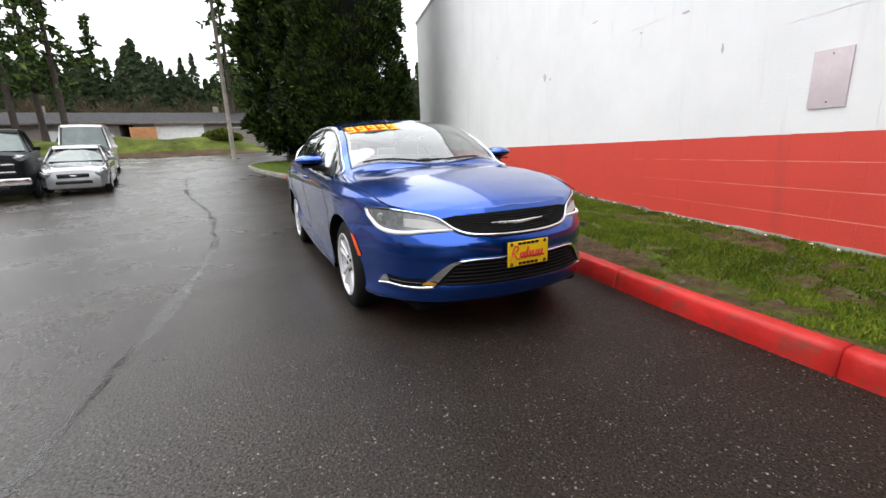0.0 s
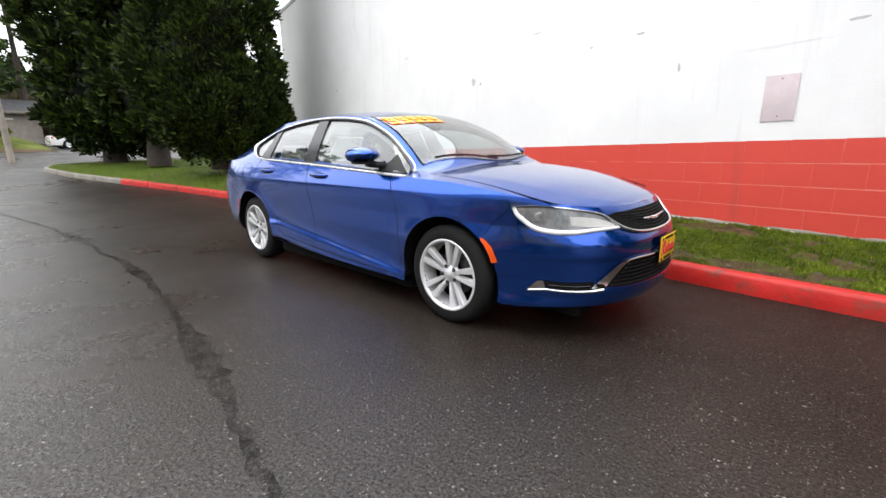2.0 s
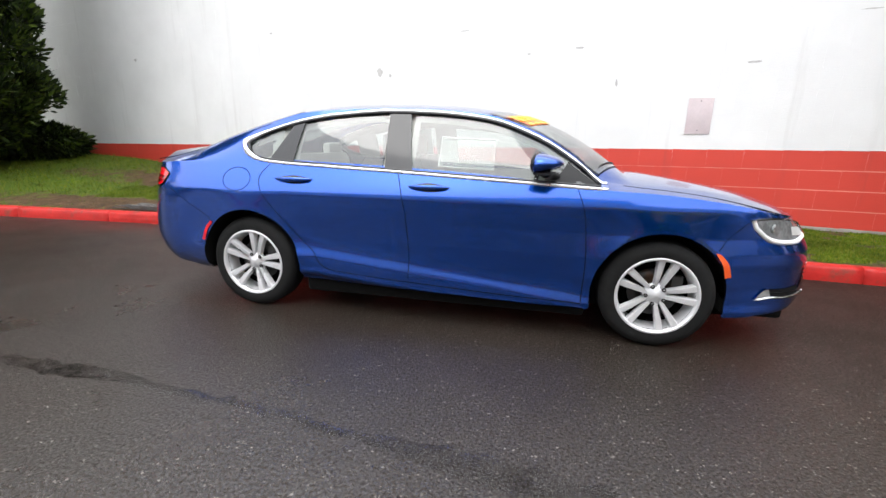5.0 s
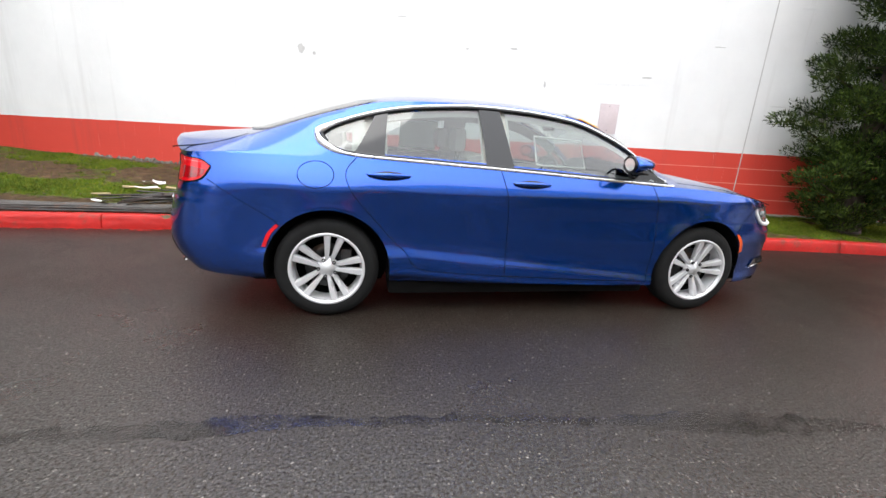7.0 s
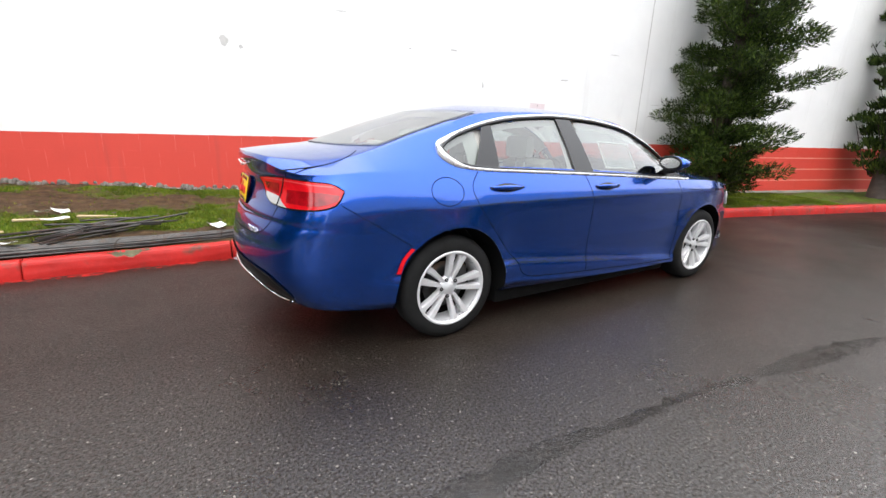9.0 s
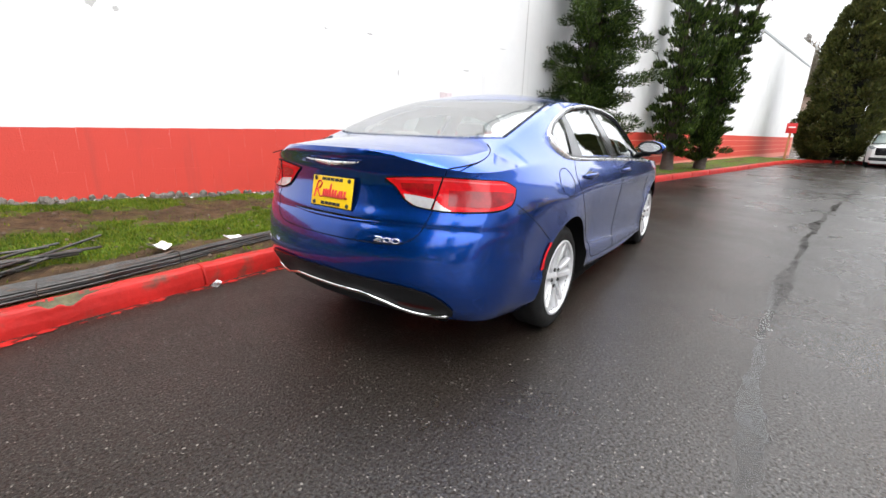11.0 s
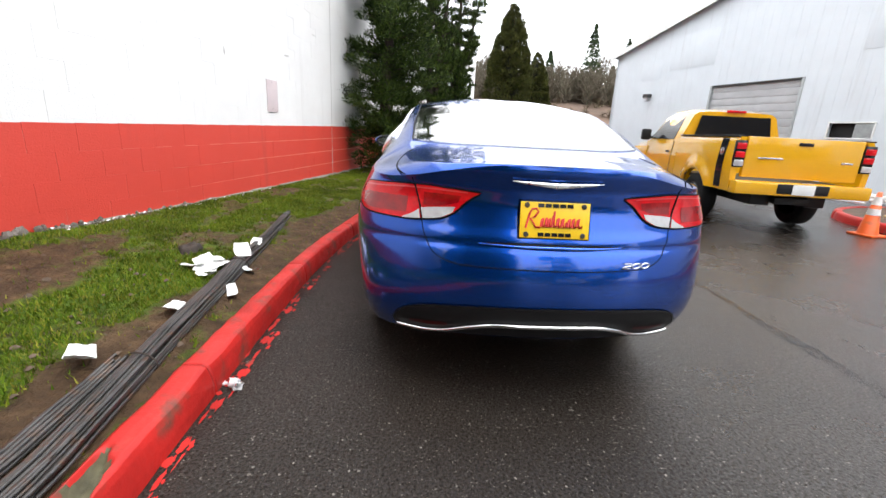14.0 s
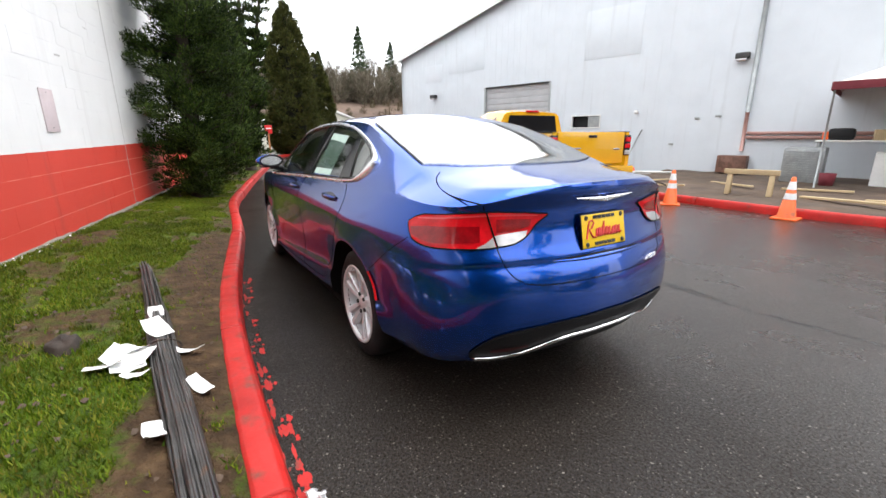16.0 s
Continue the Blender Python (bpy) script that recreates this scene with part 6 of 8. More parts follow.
def trunk_mesh(h, r, lean=(0, 0), sides=12, wob=0.05):
    pts, rad = [], []
    for f in np.linspace(0, 1, 12):
        pts.append((lean[0] * f + wob * noise.noise(Vector((f * 4, 0, h))), lean[1] * f + wob * noise.noise(Vector((0, f * 4, h))), h * f))
        rad.append(r * (1.0 - 0.85 * f) * (1.35 if f == 0 else 1))
    return tube(pts, rad, sides)


def column_tree(name, label, at, h, width, seed, sprays, size=0.22, skirt=0.6, mat=CEDAR, taper=0.55, category="tree"):
    """Arborvitae: a column of tufted clumps of upright sprays, with dark hollows between them."""
    rng = np.random.RandomState(seed)
    t = thing(name, label, category, place=Matrix.Translation(at))
    part("trunk", trunk_mesh(h * 0.8, 0.06 + 0.022 * h ** 0.9), BARK, t)
    clumps = max(140, int(sprays / 95))
    cr = 0.115 * width * (0.8 if sprays > 60000 else 0.9)
    shape = lambda f: width / 2 * np.clip(np.minimum(1, (f * 7 + 0.45)) * (1 - f ** 1.7) ** taper, 0.02, 1)
    zc = skirt + (h - skirt) * rng.beta(1.0, 1.3, clumps)
    turn = (np.arange(clumps) * 2.39996 + rng.normal(0, 0.5, clumps)) % (2 * np.pi)
    P, N = [], []
    for a, z in zip(turn, zc):
        lump = noise.noise(Vector((math.cos(a) * 1.6, math.sin(a) * 1.6, z * 0.7 + seed)))
        r = float(shape((z - skirt) / (h - skirt))) * (0.93 + 0.32 * lump + rng.uniform(-0.12, 0.06))
        out = np.array([math.cos(a), math.sin(a), 0.0])
        rad = cr * rng.uniform(0.7, 1.25) * min(1.0, 0.35 + r / (width * 0.3))
        m = int(130 * (rad / cr) ** 1.6)
        d = rng.normal(0, 1, (m, 3)) + out * 0.75 + (0, 0, 0.35)
        d /= np.linalg.norm(d, axis=1)[:, None]
        P.append(out * max(0.0, r - rad * 0.4) + (0, 0, z) + d * rad * (1.0, 1.0, 0.85) * rng.uniform(0.3, 1.0, (m, 1)) ** 0.5)
        N.append(d + out * 0.4 + (0, 0, 0.75))
    part("crown", foliage(np.vstack(P), np.vstack(N), size, seed + 1), mat, t)
    # added core, coloured as the shade in the hollows between clumps
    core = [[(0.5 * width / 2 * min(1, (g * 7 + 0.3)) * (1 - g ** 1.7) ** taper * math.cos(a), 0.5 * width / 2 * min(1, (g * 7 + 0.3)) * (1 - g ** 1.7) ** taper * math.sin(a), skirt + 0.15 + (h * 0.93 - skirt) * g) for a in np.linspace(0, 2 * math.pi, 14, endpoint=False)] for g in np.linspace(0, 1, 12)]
    part("shade_core", grid(core, close_v=True), CROWN_SHADE, t)
    return t


def juniper(name, label, at, leaders, seed, tiers=0.32, per=210, size=0.09, tuft=0.30, base=0.35, rise=0.25):
    """Irregular pine or juniper: leaders with tiers of limbs, each limb ending in flat ragged tufts with air between."""
    rng = np.random.RandomState(seed)
    t = thing(name, label, "tree", place=Matrix.Translation(at))
    P, N = [], []
    for q, (dx, dy, h, spread) in enumerate(leaders):
        fs = np.linspace(0, 1, 14)
        stem = np.array([(dx * f ** 1.3 + 0.09 * noise.noise(Vector((f * 3, q, seed))), dy * f ** 1.3 + 0.09 * noise.noise(Vector((q, f * 3, seed))), h * f) for f in fs])
        part("trunk", tube([tuple(a) for a in stem], [(0.05 + 0.014 * h) * (1 - 0.88 * f) * (1.3 if f == 0 else 1) for f in fs], 10), BARK, t)
        turn = rng.uniform(0, 6.28)
        for k in range(int((h - base) / tiers)):
            z = base + tiers * (k + rng.uniform(-0.25, 0.25))
            f = min(1, max(0, z / h))
            c0 = np.array([np.interp(f, fs, stem[:, m]) for m in range(3)])
            env = np.interp(f, [0, 0.05, 0.25, 0.55, 0.85, 1], [0.55, 0.85, 1.0, 0.82, 0.42, 0.06]) * spread
            for b in range(4 if env > 0.4 else 3):
                turn += 1.75 + rng.normal(0, 0.4)
                ln = env * rng.uniform(0.45, 1.2)
                way = np.array([math.cos(turn), math.sin(turn), 0.0])
                up = rise * rng.uniform(0.3, 1.5)
                tip = c0 + way * ln + (0, 0, ln * up)
                mid = c0 + way * ln * 0.5 + (0, 0, ln * up * 0.2)
                if ln > 0.3:
                    part("limb", tube([tuple(c0), tuple(mid), tuple(tip)], [0.024, 0.015, 0.005], 5), BARK, t)
                for g in np.arange(0.3 if ln > 0.5 else 0.5, 1.02, 0.17 / max(ln, 0.25)):
                    c = (c0 + (mid - c0) * g * 2 if g < 0.5 else mid + (tip - mid) * (g * 2 - 1)) + rng.normal(0, 0.05, 3)
                    rad = tuft * (0.55 + 0.45 * math.sin(math.pi * min(1, g * 0.8))) * rng.uniform(0.6, 1.15)
                    m = int(per * rng.uniform(0.7, 1.2) * (rad / tuft) ** 2)
                    d = rng.normal(0, 1, (m, 3))
                    d /= np.linalg.norm(d, axis=1)[:, None]
                    P.append(c + d * rad * (1.0, 1.0, 0.5) * rng.uniform(0.25, 1.0, (m, 1)) ** 0.6)
                    N.append(d * (0.7, 0.7, 0.5) + way * 0.55 + (0, 0, 0.4 + rise))
        for z in np.arange(h * 0.9, h + 0.25, 0.08):
            P.append(np.array([np.interp(min(1, z / h), fs, stem[:, m]) for m in range(3)]) + rng.normal(0, 0.04, (40, 3)) + (0, 0, max(0, z - h)))
            N.append(rng.normal(0, 0.3, (40, 3)) + (0, 0, 1.0))
    part("crown", foliage(np.vstack(P), np.vstack(N), size, seed + 1, 0.15), PINE, t)
    return t


def ground_at(x, y):
    return float(lawn_z(x, y))


juniper("pine_tree", "dark green irregular pine close to the wall", (5.85, 1.38, ground_at(5.85, 1.38)), [(0.15, -0.05, 7.4, 1.2), (0.5, -0.2, 4.6, 0.7)], 11, tiers=0.33, per=560, size=0.062, tuft=0.31, base=0.25)
juniper("juniper_tree", "slim dark juniper beside the white wall", (11.2, 0.30, 0.17), [(0.0, 0.15, 7.6, 0.75), (0.2, -0.6, 6.8, 0.65)], 23, tiers=0.34, per=150, size=0.112, tuft=0.20, rise=1.3)
juniper("juniper_tree", "leaning dark juniper with several pointed leaders", (12.8, -0.45, 0.17), [(0.1, -0.35, 7.4, 0.7), (0.4, -1.1, 6.6, 0.6), (-0.2, 0.3, 5.0, 0.6)], 37, tiers=0.34, per=150, size=0.112, tuft=0.20, rise=1.3)
column_tree("arborvitae", "tall olive arborvitae, clipped below, feathery above", (27.6, -5.4, 0.0), 9.6, 3.6, 41, 52000, 0.14, 0.12, CLIPPED, 0.62)
column_tree("arborvitae", "shorter dark arborvitae at the lot's end", (34.0, -9.0, 0.0), 7.8, 3.0, 43, 34000, 0.14, 0.12, CLIPPED, 0.62)
column_tree("arborvitae", "broad bright arborvitae with a leaning trunk", (-10.5, 2.35, 0.6), 13.5, 3.9, 51, 90000, 0.125, 0.4, taper=0.4)
column_tree("arborvitae", "tall dark arborvitae on the lawn", (-16.2, 2.1, 0.62), 16, 3.4, 53, 36000, 0.22, 0.8, taper=0.4)
column_tree("arborvitae", "tall dark arborvitae at the lawn's point", (-20.0, 1.5, 0.62), 18, 4.5, 57, 44000, 0.25, 0.5, taper=0.4)

# ---- yellow pickup ----
def big_wheel(car, x, y, r=0.40, width=0.27, rim=0.24, rim_mat=None):
    side = 1 if y > 0 else -1
    h = width / 2
    w = part("wheel", lathe([(-h, rim), (-h, r - 0.05), (-h + 0.03, r - 0.006), (h - 0.03, r - 0.006), (h, r - 0.05), (h - 0.006, rim + 0.03), (h - 0.01, rim), (h - 0.06, rim - 0.015), (-h, rim)], 44), RUBBER, car,
             "black tyre with dark alloy rim", place=pose(x, y - side * h, r, 0, 0, 0 if side > 0 else 180))
    part("rim", lathe([(h - 0.008, rim + 0.004), (h - 0.004, rim - 0.012), (h - 0.05, rim - 0.03), (h - 0.09, rim - 0.04), (h - 0.09, 0.08), (h - 0.05, 0.075), (h - 0.04, 0.0)], 40), rim_mat or DARK_METAL, w)
    spokes = []
    for k in range(5):
        a = 2 * math.pi * k / 5 + 0.3
        c, s_ = math.cos(a), math.sin(a)
        spokes.append(tube([(0.06 * c, h - 0.045, 0.06 * s_), (0.14 * c, h - 0.04, 0.14 * s_), ((rim - 0.02) * c, h - 0.03, (rim - 0.02) * s_)], [0.034, 0.026, 0.030], 8, 0.6))
    part("spokes", joined(spokes), CHROME, w)
    return w


def loft_sections(stations):
    """Skin through half sections of equal length, mirrored across y."""
    P = np.array([[(x, y, z) for y, z in half] + [(x, -y, z) for y, z in reversed(half)] for x, half in stations])
    v, f = grid(P, close_v=True)
    m = P.shape[1]
    f = list(f) + [tuple(range(m))[::-1], tuple((len(P) - 1) * m + k for k in range(m))]
    bm = bmesh.new()
    me = mesh_of(v, f)
    bm.from_mesh(me)
    bpy.data.meshes.remove(me)
    bmesh.ops.remove_doubles(bm, verts=bm.verts[:], dist=0.002)
    return bm


def build_truck():
    t = thing("pickup_truck", "bright yellow pickup truck with a black bed stripe", "truck", place=pose(1.86, -5.05, 0, 0, 0, -8.5))
    W = 0.97
    # bed sides with wheel arch, floor and head board
    for sd in (1, -1):
        out, P = [], []
        for x in np.linspace(0.02, 2.02, 60):
            d = math.sqrt(max(0, 0.46 ** 2 - (x - 1.12) ** 2)) if abs(x - 1.12) < 0.46 else 0
            zb = max(0.62, 0.42 + d) if d else 0.62
            col = []
            for f in np.linspace(0, 1, 14):
                z = zb + (1.43 - zb) * f
                flare = 0.05 * max(0, 1 - abs(math.hypot(x - 1.12, z - 0.42) - 0.5) / 0.16)
                col.append((x, sd * (W - 0.03 + 0.035 * math.sin(math.pi * min(1, (z - 0.55) / 0.9)) + flare - 0.03 * max(0, (z - 1.36) / 0.07)), z))
            P.append(col)
        v1 = grid(P)
        P2 = [[(x, y - sd * 0.09, z) for x, y, z in col] for col in P]
        rim = [[P[i][-1], P2[i][-1]] for i in range(len(P))]
        end = [[P[0][j], P2[0][j]] for j in range(14)]
        part("bed_side", joined([v1, grid(P2), grid(rim), grid(end)]), YELLOW, t)
        part("bed_rail_cap", box(1.98, 0.09, 0.025, (1.02, sd * (W - 0.065), 1.425), 0.008), BLACK_PLASTIC, t)
        # tail lamp: black housing with red lenses
        lamp = part("tail_lamp", box(0.05, 0.16, 0.40, (0.03, sd * (W - 0.075), 0.98), 0.02), GLOSS_BLACK, t, "dark-barred red tail lamp")
        for k in range(3):
            part("lens", box(0.02, 0.135, 0.09, (0.0, sd * (W - 0.075), 1.0 + 0.125 * k), 0.01), RED_LENS if k else CLEAR_LENS, lamp)
        # black stripe round the bed
        stripe = part("bed_stripe", grid([[(x, sd * (W - 0.03 + 0.035 * math.sin(math.pi * min(1, (z - 0.55) / 0.9)) + 0.006), z) for z in np.linspace(0.66, 1.40, 12)] for x in np.linspace(0.26, 0.45, 4)]), GLOSS_BLACK, t, "black side stripe with a round badge")
        part("stripe_badge", lathe([(0, 0.0), (0.004, 0.05), (0.0, 0.06)], 18), CHROME, stripe, place=pose(0.355, sd * (W + 0.008), 1.2, 0, 0, 0 if sd > 0 else 180))
        part("side_step", tube([(2.1, sd * 0.9, 0.46), (2.2, sd * 0.96, 0.42), (3.6, sd * 0.96, 0.42), (3.7, sd * 0.9, 0.46)], 0.04, 10), CHROME, t)
    part("bed_floor", box(1.98, 1.8, 0.06, (1.02, 0, 0.72), 0.01), BLACK_PLASTIC, t)
    gate = part("tailgate", box(0.07, 1.62, 0.60, (0.05, 0, 0.84), 0.018), YELLOW, t)
    part("gate_handle", box(0.02, 0.2, 0.05, (0.01, 0, 1.33), 0.01), GLOSS_BLACK, gate)
    part("gate_badge", box(0.01, 0.36, 0.025, (0.012, 0.45, 1.12), 0.004), CHROME, gate)
    part("gate_badge", box(0.01, 0.16, 0.025, (0.012, -0.62, 1.10), 0.004), CHROME, gate)
    bump = part("rear_bumper", box(0.2, 1.9, 0.2, (-0.06, 0, 0.60), 0.04), YELLOW, t)
    part("bumper_recess", box(0.03, 0.72, 0.14, (-0.16, 0, 0.64), 0.02), BLACK_PLASTIC, bump)
    part("licence_plate", box(0.008, 0.31, 0.15, (-0.18, 0, 0.63), 0.004), OFF_WHITE, bump)
    part("hitch", box(0.2, 0.5, 0.1, (0.1, 0, 0.46), 0.02), BLACK_PLASTIC, bump)
    # cab
    cab = []
    for x, roof, wr in ((2.06, 1.0, 0.74), (2.08, 1.88, 0.72), (2.3, 1.93, 0.72), (2.9, 1.93, 0.73), (3.25, 1.86, 0.74), (3.75, 1.36, 0.84)):
        cab.append((x, roof, wr))
    st = []
    for x, roof, wr in cab:
        st.append((x, [(0.80, 0.5), (W - 0.02, 0.62), (W, 1.0), (W - 0.03, 1.30), (wr + 0.03, roof - 0.06 if roof > 1.4 else 1.34), (wr - 0.05, roof), (0.4, roof + 0.02), (0.0, roof + 0.025)]))
    body = part("cab", loft_sections(st), YELLOW, t)
    rw = [(2.045, y, z) for y, z in ((0.70, 1.42), (0.62, 1.82), (-0.62, 1.82), (-0.70, 1.42))]
    part("rear_window", slab(rw, (-1, 0, 0), 0.015), GLOSS_BLACK, body, "dark tinted rear window")
    part("brake_lamp", box(0.04, 0.34, 0.05, (2.06, 0, 1.885), 0.01), RED_LENS, body)
    for sd in (1, -1):
        dw = [(2.35, 1.36), (2.35, 1.80), (3.05, 1.82), (3.55, 1.42), (3.5, 1.36)]
        part("door_window", slab([(x, sd * (W - 0.03 - 0.20 * max(0, (z - 1.30) / 0.55) + 0.004), z) for x, z in dw], (0, sd, 0), 0.012), GLOSS_BLACK, body)
        part("door_line", tube([(2.28, sd * (W + 0.003), 0.62), (2.27, sd * (W + 0.003), 1.0), (2.28, sd * (W - 0.026), 1.32)], 0.006, 5), GLOSS_BLACK, body)
        part("door_handle", box(0.12, 0.03, 0.035, (2.42, sd * (W + 0.012), 1.10), 0.01), GLOSS_BLACK, body)
        m = part("door_mirror", box(0.14, 0.2, 0.24, (3.42, sd * (W + 0.14), 1.32), 0.05), BLACK_PLASTIC, t)
        part("mirror_arm", box(0.05, 0.12, 0.05, (3.45, sd * (W + 0.03), 1.36), 0.015), BLACK_PLASTIC, m)
    # front clip with hood and arches
    st = []
    for x in np.linspace(3.6, 5.22, 34):
        f = (x - 3.6) / 1.62
        d = math.sqrt(max(0, 0.47 ** 2 - (x - 4.2) ** 2)) if abs(x - 4.2) < 0.47 else 0
        zb = max(0.6, 0.42 + d) if d else 0.6
        w = W + 0.02 - 0.12 * f ** 5
        zf = 1.20 - 0.06 * f
        zh = 1.33 - 0.08 * f - 0.12 * max(0, f - 0.85) * 4
        st.append((x, [(0.6, zb), (w - 0.03, zb), (w + 0.02 * (1 if d else 0), max(zb + 0.04, 0.9)), (w - 0.02, zf), (w - 0.18, zf + 0.03), (w - 0.3, zh), (0.35, zh + 0.03), (0, zh + 0.04)]))
    part("front_clip", loft_sections(st), YELLOW, t)
    part("front_bumper", box(0.22, 1.9, 0.3, (5.26, 0, 0.5), 0.06), YELLOW, t)
    part("grille", box(0.06, 1.0, 0.38, (5.24, 0, 0.84), 0.03), GLOSS_BLACK, t)
    for sd in (1, -1):
        part("frame_rail", box(5.0, 0.3, 0.2, (2.6, sd * 0.4, 0.42), 0.03), BLACK_PLASTIC, t)
    for x in (1.12, 4.2):
        for y in (0.96, -0.96):
            big_wheel(t, x, y)


build_truck()


# ---- other parked cars ----
def parked_car(label, place, paint, L=4.6, W=1.76, H=1.45, belt=0.92, hood=0.80, nose=0.66, cab=(-1.55, -0.9, 0.25, 0.95), tail_z=0.98, box_tail=False):
    """A plain parked car: skin, glasshouse, lamps, grille and wheels. Nose to +x."""
    c = thing("parked_car", label, "car", place=place)
    x0, x1 = -L / 2, L / 2
    fa, ra = x1 - 0.88, x0 + 0.95
    w = W / 2
    st = []
    for x in np.linspace(x0, x1, 60):
        f = (x - x0) / L
        end = 1 - 0.24 * max(0, (abs(2 * f - 1) - 0.70) / 0.30) ** 2.0
        top = np.interp(x, [x0, x0 + 0.08, cab[0], cab[3], x1 - 0.35, x1 - 0.06, x1], [tail_z - 0.12, tail_z, belt + 0.03, belt, hood, nose + 0.04, nose - 0.12])
        d = 0
        for a in (fa, ra):
            if abs(x - a) < 0.36:
                d = math.sqrt(0.36 ** 2 - (x - a) ** 2)
        zb = max(0.24, 0.3 + d) if d else 0.24
        ww = w * end
        side = top - 0.06
        st.append((x, [(ww * 0.7, zb), (ww - 0.03, zb + 0.01), (ww, max(zb + 0.05, 0.62)), (ww - 0.02, max(zb + 0.08, side - 0.05)), (ww - 0.08, side + 0.03), (ww * 0.5, top + 0.01), (0, top + 0.02)]))
    part("body", loft_sections(st), paint, c)
    a0, a1, a2, a3 = cab
    st = []
    for x, z, k in ((a0, belt - 0.02, 0.0), (a1, H - 0.06, 1.0), ((a1 + a2) / 2, H, 1.0), (a2, H - 0.05, 1.0), (a3, belt - 0.02, 0.0)):
        wt = w - 0.10 - 0.16 * k
        zz = z
        st.append((x, [(w - 0.07, belt - 0.04), (w - 0.08, belt), (wt + 0.02, zz - 0.05 * k), (wt - 0.06, zz - 0.012 * k), (wt * 0.5, zz), (0, zz + 0.01)]))
    part("glasshouse", loft_sections(st), GLOSS_BLACK, c, "dark window glass")
    roof = [[(x, y, H - 0.05 + 0.05 * math.sin(math.pi * (x - a1 + 0.2) / (a2 - a1 + 0.4)) + 0.02 - 0.03 * (abs(y) / w) ** 2) for y in np.linspace(-(w - 0.27), w - 0.27, 9)] for x in np.linspace(a1 - 0.03, a2 + 0.06, 12)]
    lip = [(x, y, z - 0.10 + 0.02 * (abs(y) / w)) for x, y, z in roof[-1]]
    part("roof", grid(roof + [[(x + 0.07, y, z) for x, y, z in lip]]), paint, c)
    slope = (a2 + 0.10 - a3) / (H - 0.16 - belt)
    # windscreen sheet, with the sky's reflection as its colour
    part("windscreen", grid([[(a3 + 0.03 + slope * (z - belt) + 0.045 - 0.10 * (y / w) ** 2, y * (1 - 0.20 * (z - belt) / (H - belt)), z) for y in np.linspace(-(w - 0.17), w - 0.17, 9)] for z in np.linspace(belt + 0.03, H - 0.105, 5)]), PALE_SCREEN, c, "windscreen with reflected sky put into its pale colour")
    for sd in (1, -1):
        for p, q in (((a3 - 0.02, belt), (a2 + 0.02, H - 0.06)), ((a0 + 0.03, belt), (a1 - 0.02, H - 0.07)), (((a1 + a2) / 2 - 0.1, belt), ((a1 + a2) / 2 - 0.12, H - 0.05))):
            part("pillar", tube([(p[0], sd * (w - 0.075), p[1]), ((p[0] + q[0]) / 2, sd * (w - 0.15), (p[1] + q[1]) / 2), (q[0], sd * (w - 0.235), q[1])], 0.032, 6), paint, c)
        part("headlamp", box(0.30, 0.34, 0.13, (x1 - 0.20, sd * (w - 0.27), nose - 0.10), 0.05, turn=pose(0, 0, 0, 0, 14, -30 * sd)), LAMP_GREY, c)
        part("tail_lamp", box(0.10, 0.3, 0.16, (x0 + 0.06, sd * (w - 0.26), tail_z - 0.24), 0.03), RED_LENS, c)
        part("door_mirror", box(0.12, 0.2, 0.12, (a3 - 0.25, sd * (w + 0.06), belt + 0.02), 0.04), paint, c)
    part("grille", box(0.08, 0.76, 0.13, (x1 - 0.025, 0, nose - 0.16), 0.04), GLOSS_BLACK, c)
    part("grille_bar", box(0.02, 0.16, 0.05, (x1 + 0.012, 0, nose - 0.12), 0.01), CHROME, c)
    part("lower_intake", box(0.07, 0.86, 0.10, (x1 - 0.012, 0, 0.33), 0.03), GLOSS_BLACK, c)
    part("lower_lip", box(0.10, W * 0.74, 0.10, (x1 - 0.05, 0, 0.20), 0.04), paint, c)
    part("underbody", box(L * 0.9, W * 0.72, 0.2, (0, 0, 0.16), 0.04), WELL_BLACK, c)
    for x in (fa, ra):
        for y in (w - 0.01, -w + 0.01):
            big_wheel(c, x, y, 0.315, 0.2, 0.205, ALLOY)
    return c


parked_car("silver four-door car facing out, wet", pose(-13.9, -6.2, float(road_z(-13.9)), 0, 2.1, 8), SILVER, 4.45, 1.69, 1.43)
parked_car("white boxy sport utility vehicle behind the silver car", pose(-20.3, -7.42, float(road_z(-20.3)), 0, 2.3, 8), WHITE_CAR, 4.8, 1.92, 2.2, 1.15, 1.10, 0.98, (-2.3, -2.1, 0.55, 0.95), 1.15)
black_pickup = parked_car("black pickup with a tall nose beside the silver car", pose(-13.4, -8.12, float(road_z(-13.4)), 0, 2.1, 14), BLACK_CAR, 5.3, 1.95, 1.95, 1.30, 1.25, 1.20, (-1.0, -0.7, 0.5, 1.1), 1.3)
part("grille_block", box(0.08, 1.2, 0.34, (2.63, 0, 0.72), 0.03), GLOSS_BLACK, black_pickup, "black grille")
for z in (0.78, 0.98):
    part("grille_bar", box(0.05, 1.24, 0.035, (2.66, 0, z), 0.012), CHROME, black_pickup)
part("front_bumper", box(0.12, 1.75, 0.2, (2.64, 0, 0.44), 0.05), CHROME, black_pickup, "dull chrome bumper")
parked_car("dark maroon rounded wagon facing the lot", pose(18.0, -8.0, 0, 0, 0, 178), MAROON, 4.3, 1.72, 1.58, 0.98, 0.95, 0.80, (-2.0, -1.7, 0.1, 0.7), 1.05)
